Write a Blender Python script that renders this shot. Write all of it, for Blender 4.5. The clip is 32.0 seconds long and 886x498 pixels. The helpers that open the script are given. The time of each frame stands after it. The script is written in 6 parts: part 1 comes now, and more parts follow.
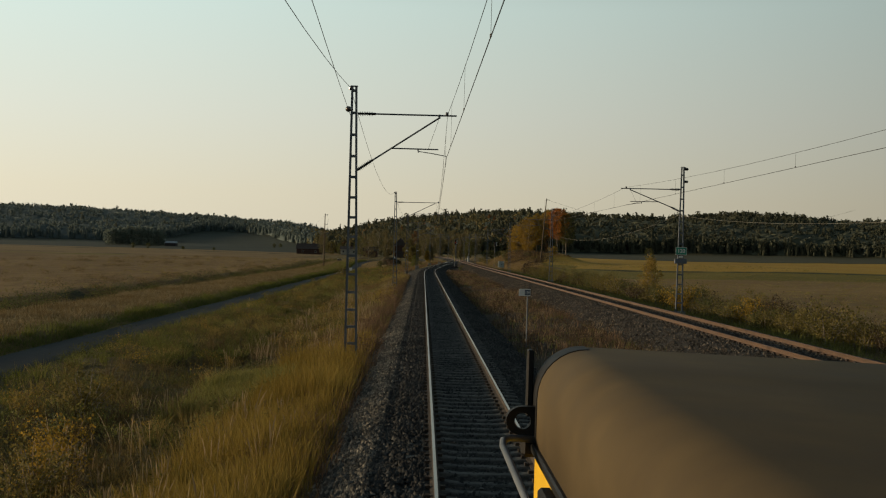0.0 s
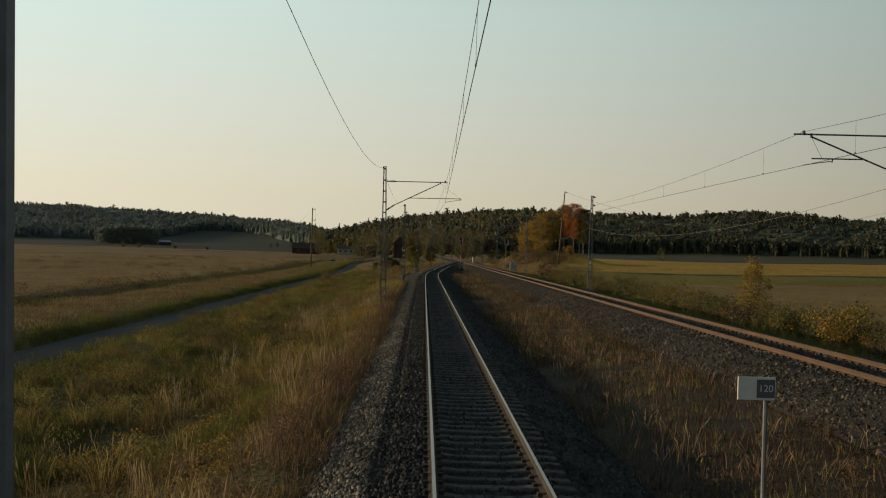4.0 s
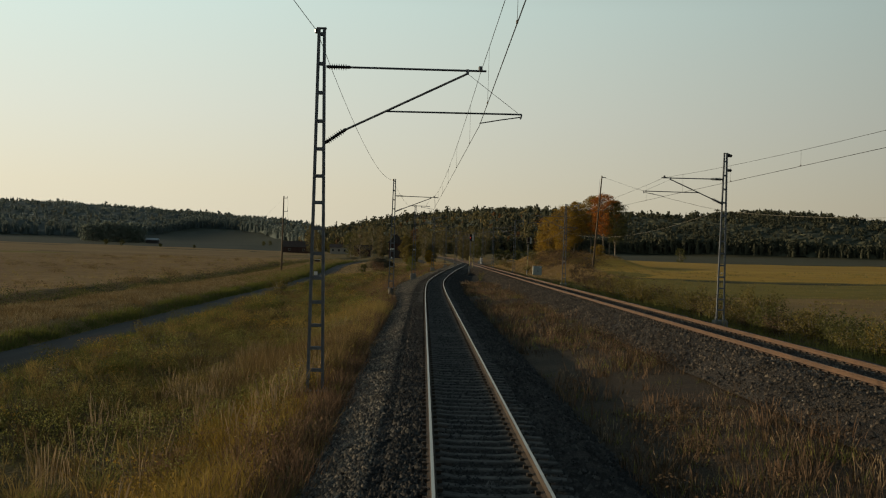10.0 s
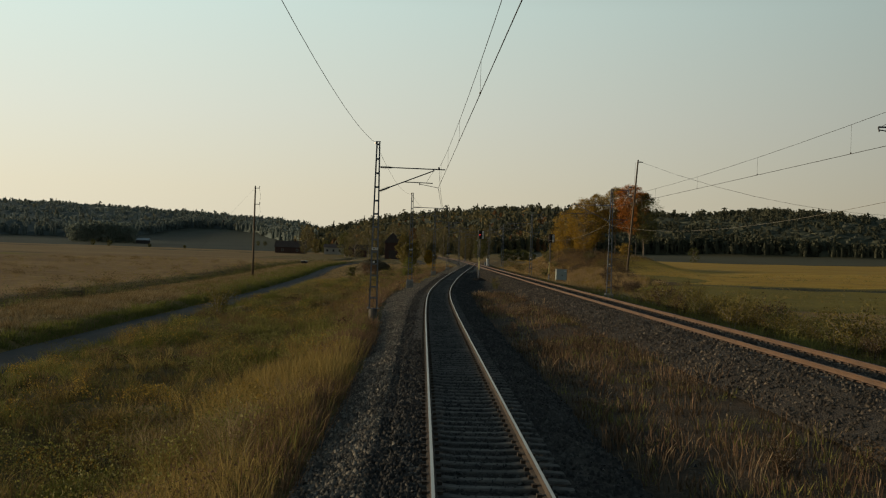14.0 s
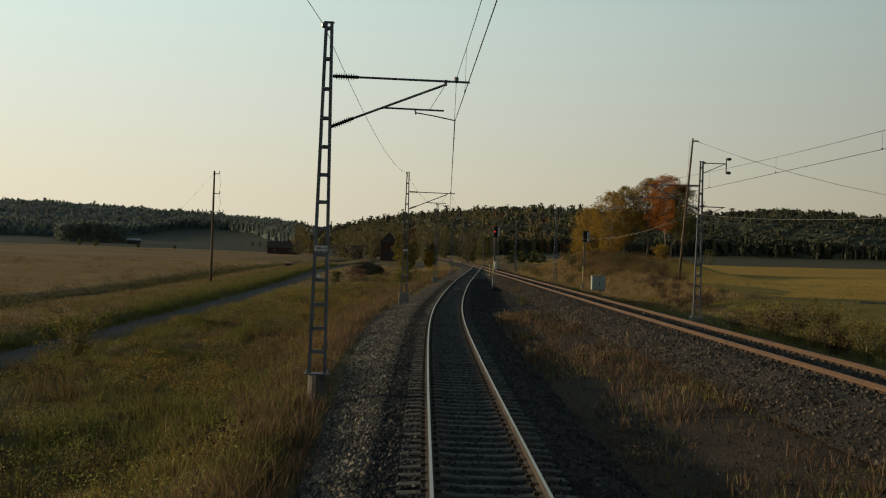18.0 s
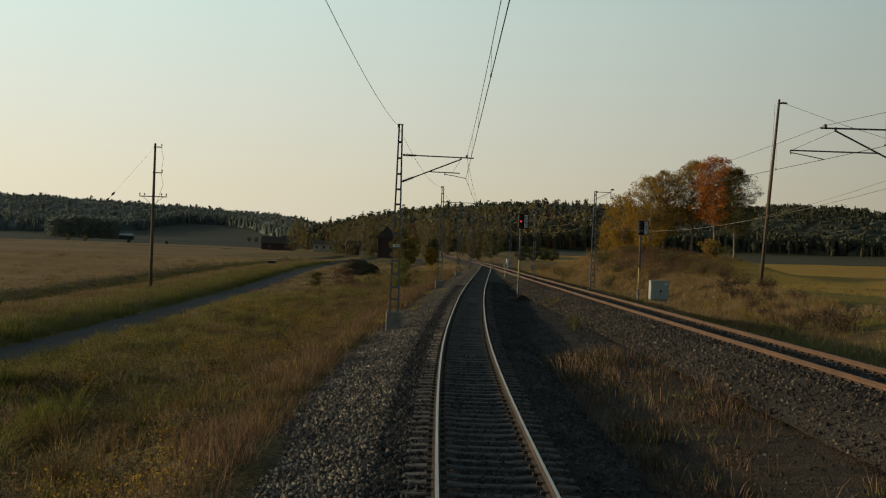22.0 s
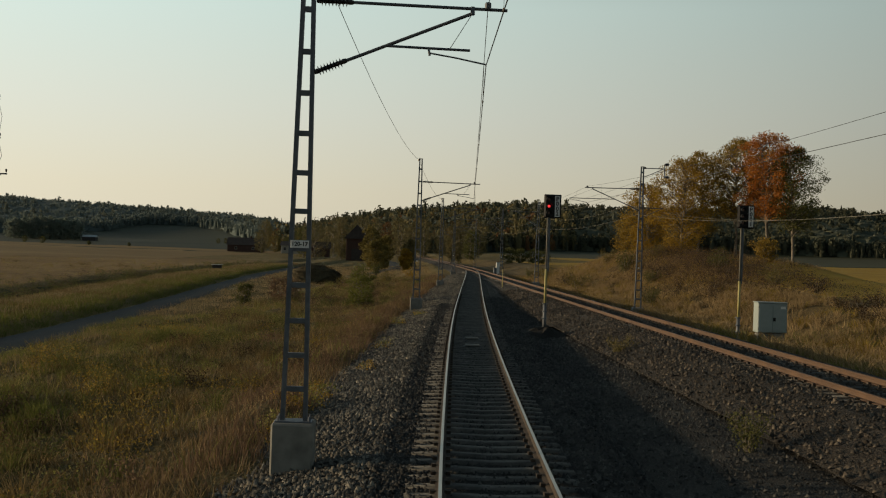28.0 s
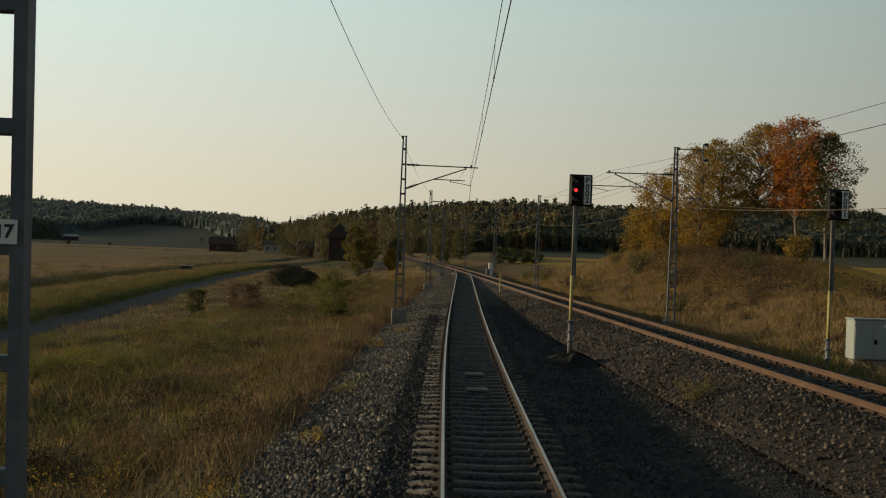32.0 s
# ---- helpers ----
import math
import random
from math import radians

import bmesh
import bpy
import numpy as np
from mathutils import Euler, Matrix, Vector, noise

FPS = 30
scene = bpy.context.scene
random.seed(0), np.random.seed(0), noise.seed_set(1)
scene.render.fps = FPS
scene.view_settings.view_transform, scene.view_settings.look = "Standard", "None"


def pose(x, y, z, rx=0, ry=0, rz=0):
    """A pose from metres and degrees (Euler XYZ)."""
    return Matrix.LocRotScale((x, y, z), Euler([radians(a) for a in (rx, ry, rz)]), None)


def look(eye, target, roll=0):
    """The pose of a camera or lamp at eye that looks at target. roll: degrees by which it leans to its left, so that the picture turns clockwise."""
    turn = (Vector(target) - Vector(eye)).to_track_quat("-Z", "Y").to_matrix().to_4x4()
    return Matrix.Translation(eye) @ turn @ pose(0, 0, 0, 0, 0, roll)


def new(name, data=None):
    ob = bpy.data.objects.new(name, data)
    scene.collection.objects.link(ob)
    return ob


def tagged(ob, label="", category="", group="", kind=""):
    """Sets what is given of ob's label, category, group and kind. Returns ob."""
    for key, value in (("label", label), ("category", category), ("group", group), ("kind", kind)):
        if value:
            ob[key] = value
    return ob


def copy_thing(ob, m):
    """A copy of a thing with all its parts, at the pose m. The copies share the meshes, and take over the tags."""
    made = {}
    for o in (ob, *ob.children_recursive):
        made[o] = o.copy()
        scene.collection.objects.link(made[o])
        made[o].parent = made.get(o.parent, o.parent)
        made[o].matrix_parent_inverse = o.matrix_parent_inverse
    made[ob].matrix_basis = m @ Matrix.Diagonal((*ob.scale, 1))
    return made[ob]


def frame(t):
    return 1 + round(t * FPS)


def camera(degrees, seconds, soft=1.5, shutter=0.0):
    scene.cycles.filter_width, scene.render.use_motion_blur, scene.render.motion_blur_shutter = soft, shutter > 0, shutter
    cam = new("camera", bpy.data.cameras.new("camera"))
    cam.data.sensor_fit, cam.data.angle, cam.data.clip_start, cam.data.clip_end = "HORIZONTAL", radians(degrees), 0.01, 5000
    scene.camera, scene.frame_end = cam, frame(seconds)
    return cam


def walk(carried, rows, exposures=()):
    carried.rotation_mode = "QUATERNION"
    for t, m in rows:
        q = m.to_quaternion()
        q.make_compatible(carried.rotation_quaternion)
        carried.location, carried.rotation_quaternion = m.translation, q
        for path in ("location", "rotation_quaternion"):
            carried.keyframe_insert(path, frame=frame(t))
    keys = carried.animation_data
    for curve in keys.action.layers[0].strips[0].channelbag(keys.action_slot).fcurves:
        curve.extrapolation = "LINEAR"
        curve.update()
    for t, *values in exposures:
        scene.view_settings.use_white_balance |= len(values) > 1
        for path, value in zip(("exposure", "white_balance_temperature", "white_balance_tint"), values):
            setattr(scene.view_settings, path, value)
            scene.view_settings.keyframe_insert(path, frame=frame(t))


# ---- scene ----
cam = camera(44.85, 32.0, soft=1.15)
PATH = [
    (0, (-0.664, 0.000, 3.200), (-0.479, 9.998, 3.222), 1.64),
    (0.5, (-0.654, 3.747, 3.200), (-0.472, 13.746, 3.208), 1.65),
    (1, (-0.646, 7.504, 3.200), (-0.467, 17.502, 3.207), 1.66),
    (1.5, (-0.640, 11.276, 3.200), (-0.467, 21.275, 3.218), 1.57),
    (2, (-0.635, 15.043, 3.200), (-0.452, 25.041, 3.211), 1.54),
    (2.5, (-0.632, 18.778, 3.200), (-0.449, 28.776, 3.213), 1.51),
    (3, (-0.629, 22.468, 3.200), (-0.461, 32.466, 3.217), 1.56),
    (3.5, (-0.630, 26.108, 3.200), (-0.461, 36.107, 3.219), 1.66),
    (5.5, (-0.639, 40.632, 3.200), (-0.457, 50.631, 3.220), 1.78),
    (6, (-0.640, 44.268, 3.200), (-0.460, 54.267, 3.214), 1.77),
    (6.5, (-0.642, 47.914, 3.200), (-0.463, 57.912, 3.213), 1.74),
    (7, (-0.642, 51.569, 3.200), (-0.458, 61.567, 3.215), 1.72),
    (7.5, (-0.642, 55.229, 3.200), (-0.456, 65.227, 3.219), 1.72),
    (8, (-0.642, 58.888, 3.200), (-0.465, 68.887, 3.219), 1.73),
    (8.5, (-0.643, 62.541, 3.200), (-0.463, 72.540, 3.212), 1.80),
    (9, (-0.644, 66.184, 3.200), (-0.461, 76.183, 3.211), 1.90),
    (9.5, (-0.642, 69.810, 3.200), (-0.460, 79.808, 3.217), 1.97),
    (10, (-0.640, 73.421, 3.200), (-0.457, 83.420, 3.215), 1.98),
    (10.5, (-0.637, 77.012, 3.200), (-0.446, 87.010, 3.219), 2.01),
    (11, (-0.634, 80.587, 3.200), (-0.447, 90.586, 3.213), 1.99),
    (11.5, (-0.634, 84.153, 3.200), (-0.446, 94.152, 3.205), 1.97),
    (12, (-0.635, 87.711, 3.200), (-0.450, 97.709, 3.218), 2.02),
    (12.5, (-0.638, 91.256, 3.200), (-0.456, 101.254, 3.216), 2.02),
    (13, (-0.640, 94.785, 3.200), (-0.447, 104.783, 3.216), 1.94),
    (13.5, (-0.642, 98.305, 3.200), (-0.444, 108.303, 3.210), 1.91),
    (14, (-0.643, 101.818, 3.200), (-0.452, 111.816, 3.215), 1.88),
    (14.5, (-0.645, 105.328, 3.200), (-0.464, 115.327, 3.217), 1.87),
    (16.5, (-0.651, 119.365, 3.200), (-0.462, 129.363, 3.224), 2.03),
    (17, (-0.649, 122.861, 3.200), (-0.455, 132.859, 3.220), 2.05),
    (17.5, (-0.643, 126.344, 3.200), (-0.449, 136.342, 3.218), 2.02),
    (18, (-0.639, 129.793, 3.200), (-0.441, 139.791, 3.225), 2.00),
    (18.5, (-0.635, 133.224, 3.200), (-0.444, 143.222, 3.220), 2.00),
    (19, (-0.632, 136.620, 3.200), (-0.442, 146.618, 3.221), 1.98),
    (19.5, (-0.631, 139.976, 3.200), (-0.447, 149.974, 3.224), 2.00),
    (20, (-0.628, 143.263, 3.200), (-0.441, 153.262, 3.220), 2.01),
    (20.5, (-0.618, 146.488, 3.200), (-0.446, 156.487, 3.219), 2.04),
    (21, (-0.606, 149.654, 3.200), (-0.425, 159.652, 3.220), 2.09),
    (21.5, (-0.592, 152.759, 3.200), (-0.409, 162.757, 3.215), 2.11),
    (22, (-0.579, 155.803, 3.200), (-0.392, 165.802, 3.188), 2.09),
    (22.5, (-0.566, 158.778, 3.200), (-0.358, 168.776, 3.180), 2.04),
    (23, (-0.553, 161.673, 3.200), (-0.330, 171.671, 3.196), 2.02),
    (23.5, (-0.537, 164.480, 3.200), (-0.298, 174.477, 3.213), 2.02),
    (24, (-0.516, 167.198, 3.200), (-0.260, 177.194, 3.222), 2.02),
    (24.5, (-0.483, 169.825, 3.200), (-0.211, 179.821, 3.210), 2.05),
    (25, (-0.441, 172.325, 3.200), (-0.142, 182.321, 3.208), 2.08),
    (25.5, (-0.392, 174.663, 3.200), (-0.079, 184.658, 3.210), 2.05),
    (27.5, (-0.175, 183.245, 3.200), (0.213, 193.238, 3.211), 2.00),
    (28, (-0.120, 185.196, 3.200), (0.284, 195.188, 3.210), 2.01),
    (28.5, (-0.065, 187.002, 3.200), (0.353, 196.993, 3.210), 2.03),
    (29, (-0.009, 188.688, 3.200), (0.426, 198.678, 3.211), 2.04),
    (29.5, (0.045, 190.277, 3.200), (0.496, 200.267, 3.209), 2.03),
    (30, (0.100, 191.787, 3.200), (0.564, 201.777, 3.208), 2.02),
    (30.5, (0.155, 193.234, 3.200), (0.644, 203.222, 3.205), 2.04),
    (31, (0.198, 194.593, 3.200), (0.691, 204.581, 3.208), 2.05),
    (31.5, (0.236, 195.898, 3.200), (0.750, 205.884, 3.206), 2.02),
    (32, (0.269, 197.164, 3.200), (0.793, 207.150, 3.208), 1.98),
]
walk(cam, [(t, look(eye, target, roll)) for t, eye, target, roll in PATH])

# ---------------------------------------------------------------- world, sun
SUN_AZ, SUN_EL = -84.0, 7.5          # degrees from +y towards +x; height
HAZE_AZ = -55.0                      # middle of the bright evening haze
world = bpy.data.worlds.new("sky")
scene.world = world
world.use_nodes = True
wn, wl = world.node_tree.nodes, world.node_tree.links
wn.clear()
w_out = wn.new("ShaderNodeOutputWorld")
w_bg = wn.new("ShaderNodeBackground")
sky = wn.new("ShaderNodeTexSky")
sky.sky_type = "NISHITA"
sky.sun_disc = False
sky.sun_elevation = radians(SUN_EL)
sky.sun_rotation = radians(SUN_AZ % 360)
sky.air_density, sky.dust_density, sky.ozone_density = 1.0, 2.2, 1.2
# haze over the clear sky: warm and bright low down, darker towards the zenith, brighter on the sun's side
w_co = wn.new("ShaderNodeTexCoord")
w_sep = wn.new("ShaderNodeSeparateXYZ")
w_ramp = wn.new("ShaderNodeValToRGB")
w_mix = wn.new("ShaderNodeMixRGB")
w_mix.inputs[0].default_value = 0.90
cr = w_ramp.color_ramp
cr.elements[0].position, cr.elements[0].color = 0.0, (5.25, 4.78, 3.65, 1)
cr.elements[1].position, cr.elements[1].color = 1.0, (0.35, 0.6, 0.85, 1)
for pos, c in ((0.05, (5.3, 4.92, 3.78, 1)), (0.12, (5.08, 5.2, 4.46, 1)), (0.22, (4.68, 5.62, 5.16, 1)), (0.42, (1.6, 2.25, 2.5, 1))):
    e = cr.elements.new(pos)
    e.color = c
w_dot = wn.new("ShaderNodeVectorMath")
w_dot.operation = "DOT_PRODUCT"
w_dot.inputs[1].default_value = (math.sin(radians(HAZE_AZ)), math.cos(radians(HAZE_AZ)), 0.0)
w_side = wn.new("ShaderNodeMapRange")
w_side.inputs[1].default_value, w_side.inputs[2].default_value = 0.129, 1.0
w_side.inputs[3].default_value, w_side.inputs[4].default_value = 0.6, 1.43
w_mul = wn.new("ShaderNodeVectorMath")
w_mul.operation = "SCALE"
wl.new(w_co.outputs["Generated"], w_sep.inputs[0])
wl.new(w_co.outputs["Generated"], w_dot.inputs[0])
wl.new(w_dot.outputs["Value"], w_side.inputs[0])
wl.new(w_sep.outputs["Z"], w_ramp.inputs[0])
wl.new(w_ramp.outputs[0], w_mul.inputs[0])
wl.new(w_side.outputs[0], w_mul.inputs["Scale"])
wl.new(sky.outputs[0], w_mix.inputs[1])
wl.new(w_mul.outputs[0], w_mix.inputs[2])
wl.new(w_mix.outputs[0], w_bg.inputs[0])
w_bg.inputs[1].default_value = 0.125
wl.new(w_bg.outputs[0], w_out.inputs[0])

sun = new("sun", bpy.data.lights.new("sun", "SUN"))
sun.data.energy, sun.data.angle, sun.data.color = 4.5, radians(1.5), (1.0, 0.76, 0.47)
sd = Vector((math.sin(radians(SUN_AZ)) * math.cos(radians(SUN_EL)), math.cos(radians(SUN_AZ)) * math.cos(radians(SUN_EL)), math.sin(radians(SUN_EL))))
sun.matrix_world = look(sd * 300, (0, 0, 0))
scene.view_settings.exposure = 0.0


# ---------------------------------------------------------------- materials
def mat(name, cols, scale=6.0, rough=0.8, metal=0.0, bump=0.3, bscale=40.0, big=0.4, translucent=0.0, random_amount=0.0, dist=0.01, stretch=(1, 1, 1), spec=0.5):
    """Noise-mixed colours at two scales over world position, with fine relief."""
    if rough >= 0.8 and metal == 0.0:
        spec = min(spec, 0.12)
    m = bpy.data.materials.new(name)
    m.use_nodes = True
    n, l = m.node_tree.nodes, m.node_tree.links
    n.clear()
    out = n.new("ShaderNodeOutputMaterial")
    b = n.new("ShaderNodeBsdfPrincipled")
    geo = n.new("ShaderNodeNewGeometry")
    mp = n.new("ShaderNodeMapping")
    mp.inputs["Scale"].default_value = stretch
    l.new(geo.outputs["Position"], mp.inputs[0])
    fine = n.new("ShaderNodeTexNoise")
    fine.inputs["Scale"].default_value, fine.inputs["Detail"].default_value = scale, 6
    coarse = n.new("ShaderNodeTexNoise")
    coarse.inputs["Scale"].default_value, coarse.inputs["Detail"].default_value = big, 3
    l.new(mp.outputs[0], fine.inputs[0])
    l.new(mp.outputs[0], coarse.inputs[0])
    add = n.new("ShaderNodeMath")
    add.operation = "ADD"
    l.new(fine.outputs[0], add.inputs[0])
    l.new(coarse.outputs[0], add.inputs[1])
    last = add
    if random_amount:
        ad2 = n.new("ShaderNodeMath")
        ad2.operation = "MULTIPLY_ADD"
        ad2.inputs[1].default_value = random_amount
        l.new(geo.outputs["Random Per Island"], ad2.inputs[0])
        l.new(add.outputs[0], ad2.inputs[2])
        last = ad2
    ramp = n.new("ShaderNodeValToRGB")
    lo, hi = 0.62, 1.38 + random_amount
    mr = n.new("ShaderNodeMapRange")
    mr.inputs[1].default_value, mr.inputs[2].default_value = lo, hi
    l.new(last.outputs[0], mr.inputs[0])
    l.new(mr.outputs[0], ramp.inputs[0])
    el = ramp.color_ramp.elements
    el[0].position, el[0].color = 0.0, (*cols[0], 1)
    el[1].position, el[1].color = 1.0, (*cols[-1], 1)
    for k, c in enumerate(cols[1:-1], 1):
        e = el.new(k / (len(cols) - 1))
        e.color = (*c, 1)
    l.new(ramp.outputs[0], b.inputs["Base Color"])
    b.inputs["Metallic"].default_value = metal
    b.inputs["Specular IOR Level"].default_value = spec
    rr = n.new("ShaderNodeMapRange")
    rr.inputs[3].default_value, rr.inputs[4].default_value = max(0.05, rough - 0.12), min(1.0, rough + 0.12)
    l.new(fine.outputs[0], rr.inputs[0])
    l.new(rr.outputs[0], b.inputs["Roughness"])
    if bump:
        bn = n.new("ShaderNodeTexNoise")
        bn.inputs["Scale"].default_value, bn.inputs["Detail"].default_value = bscale, 4
        l.new(mp.outputs[0], bn.inputs[0])
        bp = n.new("ShaderNodeBump")
        bp.inputs["Strength"].default_value, bp.inputs["Distance"].default_value = bump, dist
        l.new(bn.outputs[0], bp.inputs["Height"])
        l.new(bp.outputs[0], b.inputs["Normal"])
    if translucent:
        tr = n.new("ShaderNodeBsdfTranslucent")
        l.new(ramp.outputs[0], tr.inputs[0])
        mx = n.new("ShaderNodeMixShader")
        mx.inputs[0].default_value = translucent
        l.new(b.outputs[0], mx.inputs[1])
        l.new(tr.outputs[0], mx.inputs[2])
        l.new(mx.outputs[0], out.inputs[0])
    else:
        l.new(b.outputs[0], out.inputs[0])
    return m


def glow(name, col, strength):
    m = bpy.data.materials.new(name)
    m.use_nodes = True
    b = m.node_tree.nodes["Principled BSDF"]
    b.inputs["Base Color"].default_value = (*col, 1)
    b.inputs["Emission Color"].default_value = (*col, 1)
    b.inputs["Emission Strength"].default_value = strength
    return m


M_ground = mat("rough_grass_ground", [(0.06, 0.044, 0.015), (0.125, 0.092, 0.031), (0.2, 0.148, 0.056)], 3.0, 0.95, bump=0.8, bscale=9, big=0.12, dist=0.15)
M_between = mat("weedy_gravel", [(0.026, 0.021, 0.015), (0.052, 0.040, 0.027), (0.095, 0.068, 0.045)], 8.0, 0.95, bump=0.9, bscale=20, big=0.3, dist=0.1)
M_stubble = mat("stubble_field", [(0.095, 0.058, 0.021), (0.168, 0.108, 0.041), (0.25, 0.168, 0.07)], 0.7, 0.95, bump=0.9, bscale=3.0, big=0.05, dist=0.4, stretch=(1, 0.35, 1))
M_gold = mat("golden_field", [(0.235, 0.135, 0.018), (0.32, 0.195, 0.027), (0.41, 0.26, 0.042)], 0.4, 0.95, bump=0.6, bscale=2.0, big=0.03, dist=0.3, stretch=(0.3, 1, 1))
# Thatch colour is darkened to stand for shade between the grass blades.
M_thatch = mat("gap_shade_grass_thatch", [(0.04, 0.033, 0.013), (0.082, 0.066, 0.026), (0.14, 0.11, 0.044)], 2.5, 0.95, bump=0.9, bscale=7, big=0.3, dist=0.2)
M_ditch = mat("dark_ditch_soil", [(0.018, 0.019, 0.009), (0.034, 0.034, 0.015), (0.058, 0.052, 0.022)], 2.0, 0.95, bump=0.8, bscale=6, big=0.2, dist=0.2)
M_green = mat("green_field", [(0.095, 0.080, 0.012), (0.135, 0.108, 0.017), (0.19, 0.148, 0.028)], 0.5, 0.95, bump=0.6, bscale=3.0, big=0.04, dist=0.2, stretch=(0.3, 1, 1))
M_dullfield = mat("far_pasture", [(0.036, 0.037, 0.02), (0.048, 0.048, 0.026), (0.064, 0.06, 0.032)], 0.2, 0.95, bump=0.0, big=0.01)
M_forestfloor = mat("forest_floor", [(0.014, 0.02, 0.012), (0.025, 0.032, 0.019)], 0.3, 1.0, bump=0.0, big=0.02)
M_bank = mat("dry_bank", [(0.044, 0.032, 0.015), (0.088, 0.063, 0.027), (0.155, 0.112, 0.048)], 2.0, 0.95, bump=0.8, bscale=8, big=0.15, dist=0.15)
M_road = mat("gravel_road", [(0.02, 0.022, 0.024), (0.031, 0.033, 0.035), (0.048, 0.049, 0.049)], 5.0, 0.9, bump=0.4, bscale=30, big=0.25, stretch=(1, 0.3, 1))
M_ballast = mat("ballast_bed", [(0.0126, 0.0123, 0.0118), (0.0299, 0.0282, 0.0259), (0.0667, 0.0609, 0.0529)], 20.0, 0.9, bump=1.0, bscale=24, big=0.4, dist=0.06)
M_ballast2 = mat("brown_ballast_bed", [(0.018, 0.016, 0.0135), (0.038, 0.033, 0.028), (0.07, 0.061, 0.05)], 18.0, 0.9, bump=1.0, bscale=20, big=0.3, dist=0.06)
M_stone = mat("crushed_stone", [(0.0295, 0.0288, 0.0264), (0.1023, 0.0961, 0.0833), (0.3409, 0.3111, 0.2537)], 7.0, 0.85, bump=0.3, bscale=60, big=0.5, random_amount=0.9)
M_concrete = mat("sleeper_concrete", [(0.05, 0.05, 0.048), (0.088, 0.086, 0.08), (0.145, 0.139, 0.125)], 9.0, 0.9, bump=0.4, bscale=50, big=1.5)
M_found = mat("foundation_concrete", [(0.11, 0.11, 0.10), (0.165, 0.163, 0.15), (0.23, 0.225, 0.205)], 5.0, 0.9, bump=0.3, bscale=40, big=2.0)
M_railtop = mat("worn_rail_head", [(0.34, 0.325, 0.3), (0.5, 0.48, 0.44)], 8.0, 0.42, metal=0.8, bump=0.05, big=2.0, stretch=(4, 0.2, 4))
M_palegold = mat("pale_stubble_field", [(0.13, 0.082, 0.030), (0.18, 0.116, 0.044), (0.24, 0.16, 0.062)], 0.3, 0.95, bump=0.5, bscale=2.0, big=0.02, dist=0.3, stretch=(0.3, 1, 1))
M_pasture = mat("green_pasture", [(0.021, 0.027, 0.018), (0.027, 0.034, 0.022), (0.036, 0.043, 0.027)], 0.1, 0.95, bump=0.0, big=0.01)
M_rust = mat("rusty_rail", [(0.03, 0.025, 0.021), (0.052, 0.042, 0.034), (0.078, 0.062, 0.048)], 12.0, 0.8, bump=0.4, bscale=90, big=1.0)
M_rustmain = mat("orange_rust_rail", [(0.0393, 0.0199, 0.0091), (0.0616, 0.0313, 0.0142), (0.0923, 0.0482, 0.0223)], 12.0, 0.75, bump=0.3, bscale=90, big=1.0)
M_galv = mat("galvanised_steel", [(0.052, 0.061, 0.073), (0.088, 0.099, 0.115), (0.135, 0.147, 0.163)], 7.0, 0.6, metal=0.2, bump=0.15, bscale=80, big=1.5)
M_tube = mat("cantilever_tube", [(0.08, 0.085, 0.095), (0.13, 0.135, 0.145)], 9.0, 0.5, metal=0.5, bump=0.1, bscale=90)
M_insul = mat("dark_insulator", [(0.02, 0.018, 0.018), (0.04, 0.034, 0.03)], 9.0, 0.3, bump=0.0)
M_wire = mat("wire_copper_grey", [(0.022, 0.02, 0.019), (0.04, 0.037, 0.034)], 9.0, 0.6, metal=0.4, bump=0.0)
M_cable = mat("pale_cable", [(0.10, 0.097, 0.085), (0.15, 0.145, 0.125)], 5.0, 0.8, bump=0.0)
M_wood = mat("weathered_pole_wood", [(0.048, 0.037, 0.027), (0.088, 0.068, 0.049), (0.135, 0.108, 0.08)], 9.0, 0.85, bump=0.6, bscale=30, big=1.0, stretch=(6, 6, 0.5))
M_yellowpole = mat("yellow_pole_paint", [(0.2162, 0.1947, 0.0713), (0.2852, 0.2565, 0.0978), (0.3496, 0.3135, 0.1323)], 7.0, 0.7, bump=0.1, big=1.5)
M_yellow = mat("yellow_loco_paint", [(0.58, 0.34, 0.01), (0.68, 0.42, 0.015)], 8.0, 0.45, bump=0.1, big=2.0)
M_hood = mat("dusty_brown_hood_paint", [(0.0521, 0.037, 0.0185), (0.0739, 0.0538, 0.0269), (0.105, 0.0773, 0.0403)], 5.0, 0.8, bump=0.15, bscale=120, big=1.3, dist=0.002, spec=0.12)
M_black = mat("black_enamel", [(0.006, 0.006, 0.0065), (0.013, 0.013, 0.0135)], 9.0, 0.6, bump=0.1, big=2.0, spec=0.15)
# Haze over the far copse is lightened into this foliage colour.
M_copse = mat("haze_paled_copse_foliage", [(0.1365, 0.1621, 0.1403), (0.1715, 0.2024, 0.1712), (0.2064, 0.2353, 0.1898)], 0.16, 0.95, bump=0.0, big=0.02, random_amount=0.2, translucent=0.4)
M_white = mat("white_sign_enamel", [(0.52, 0.52, 0.50), (0.64, 0.64, 0.62)], 6.0, 0.5, bump=0.05, big=2.0)
M_green_sign = mat("green_sign_enamel", [(0.005, 0.16, 0.10), (0.01, 0.22, 0.145)], 6.0, 0.45, bump=0.05)
M_cabinet = mat("pale_cabinet_paint", [(0.1902, 0.2254, 0.2199), (0.242, 0.2806, 0.273)], 4.0, 0.55, bump=0.1, big=1.0)
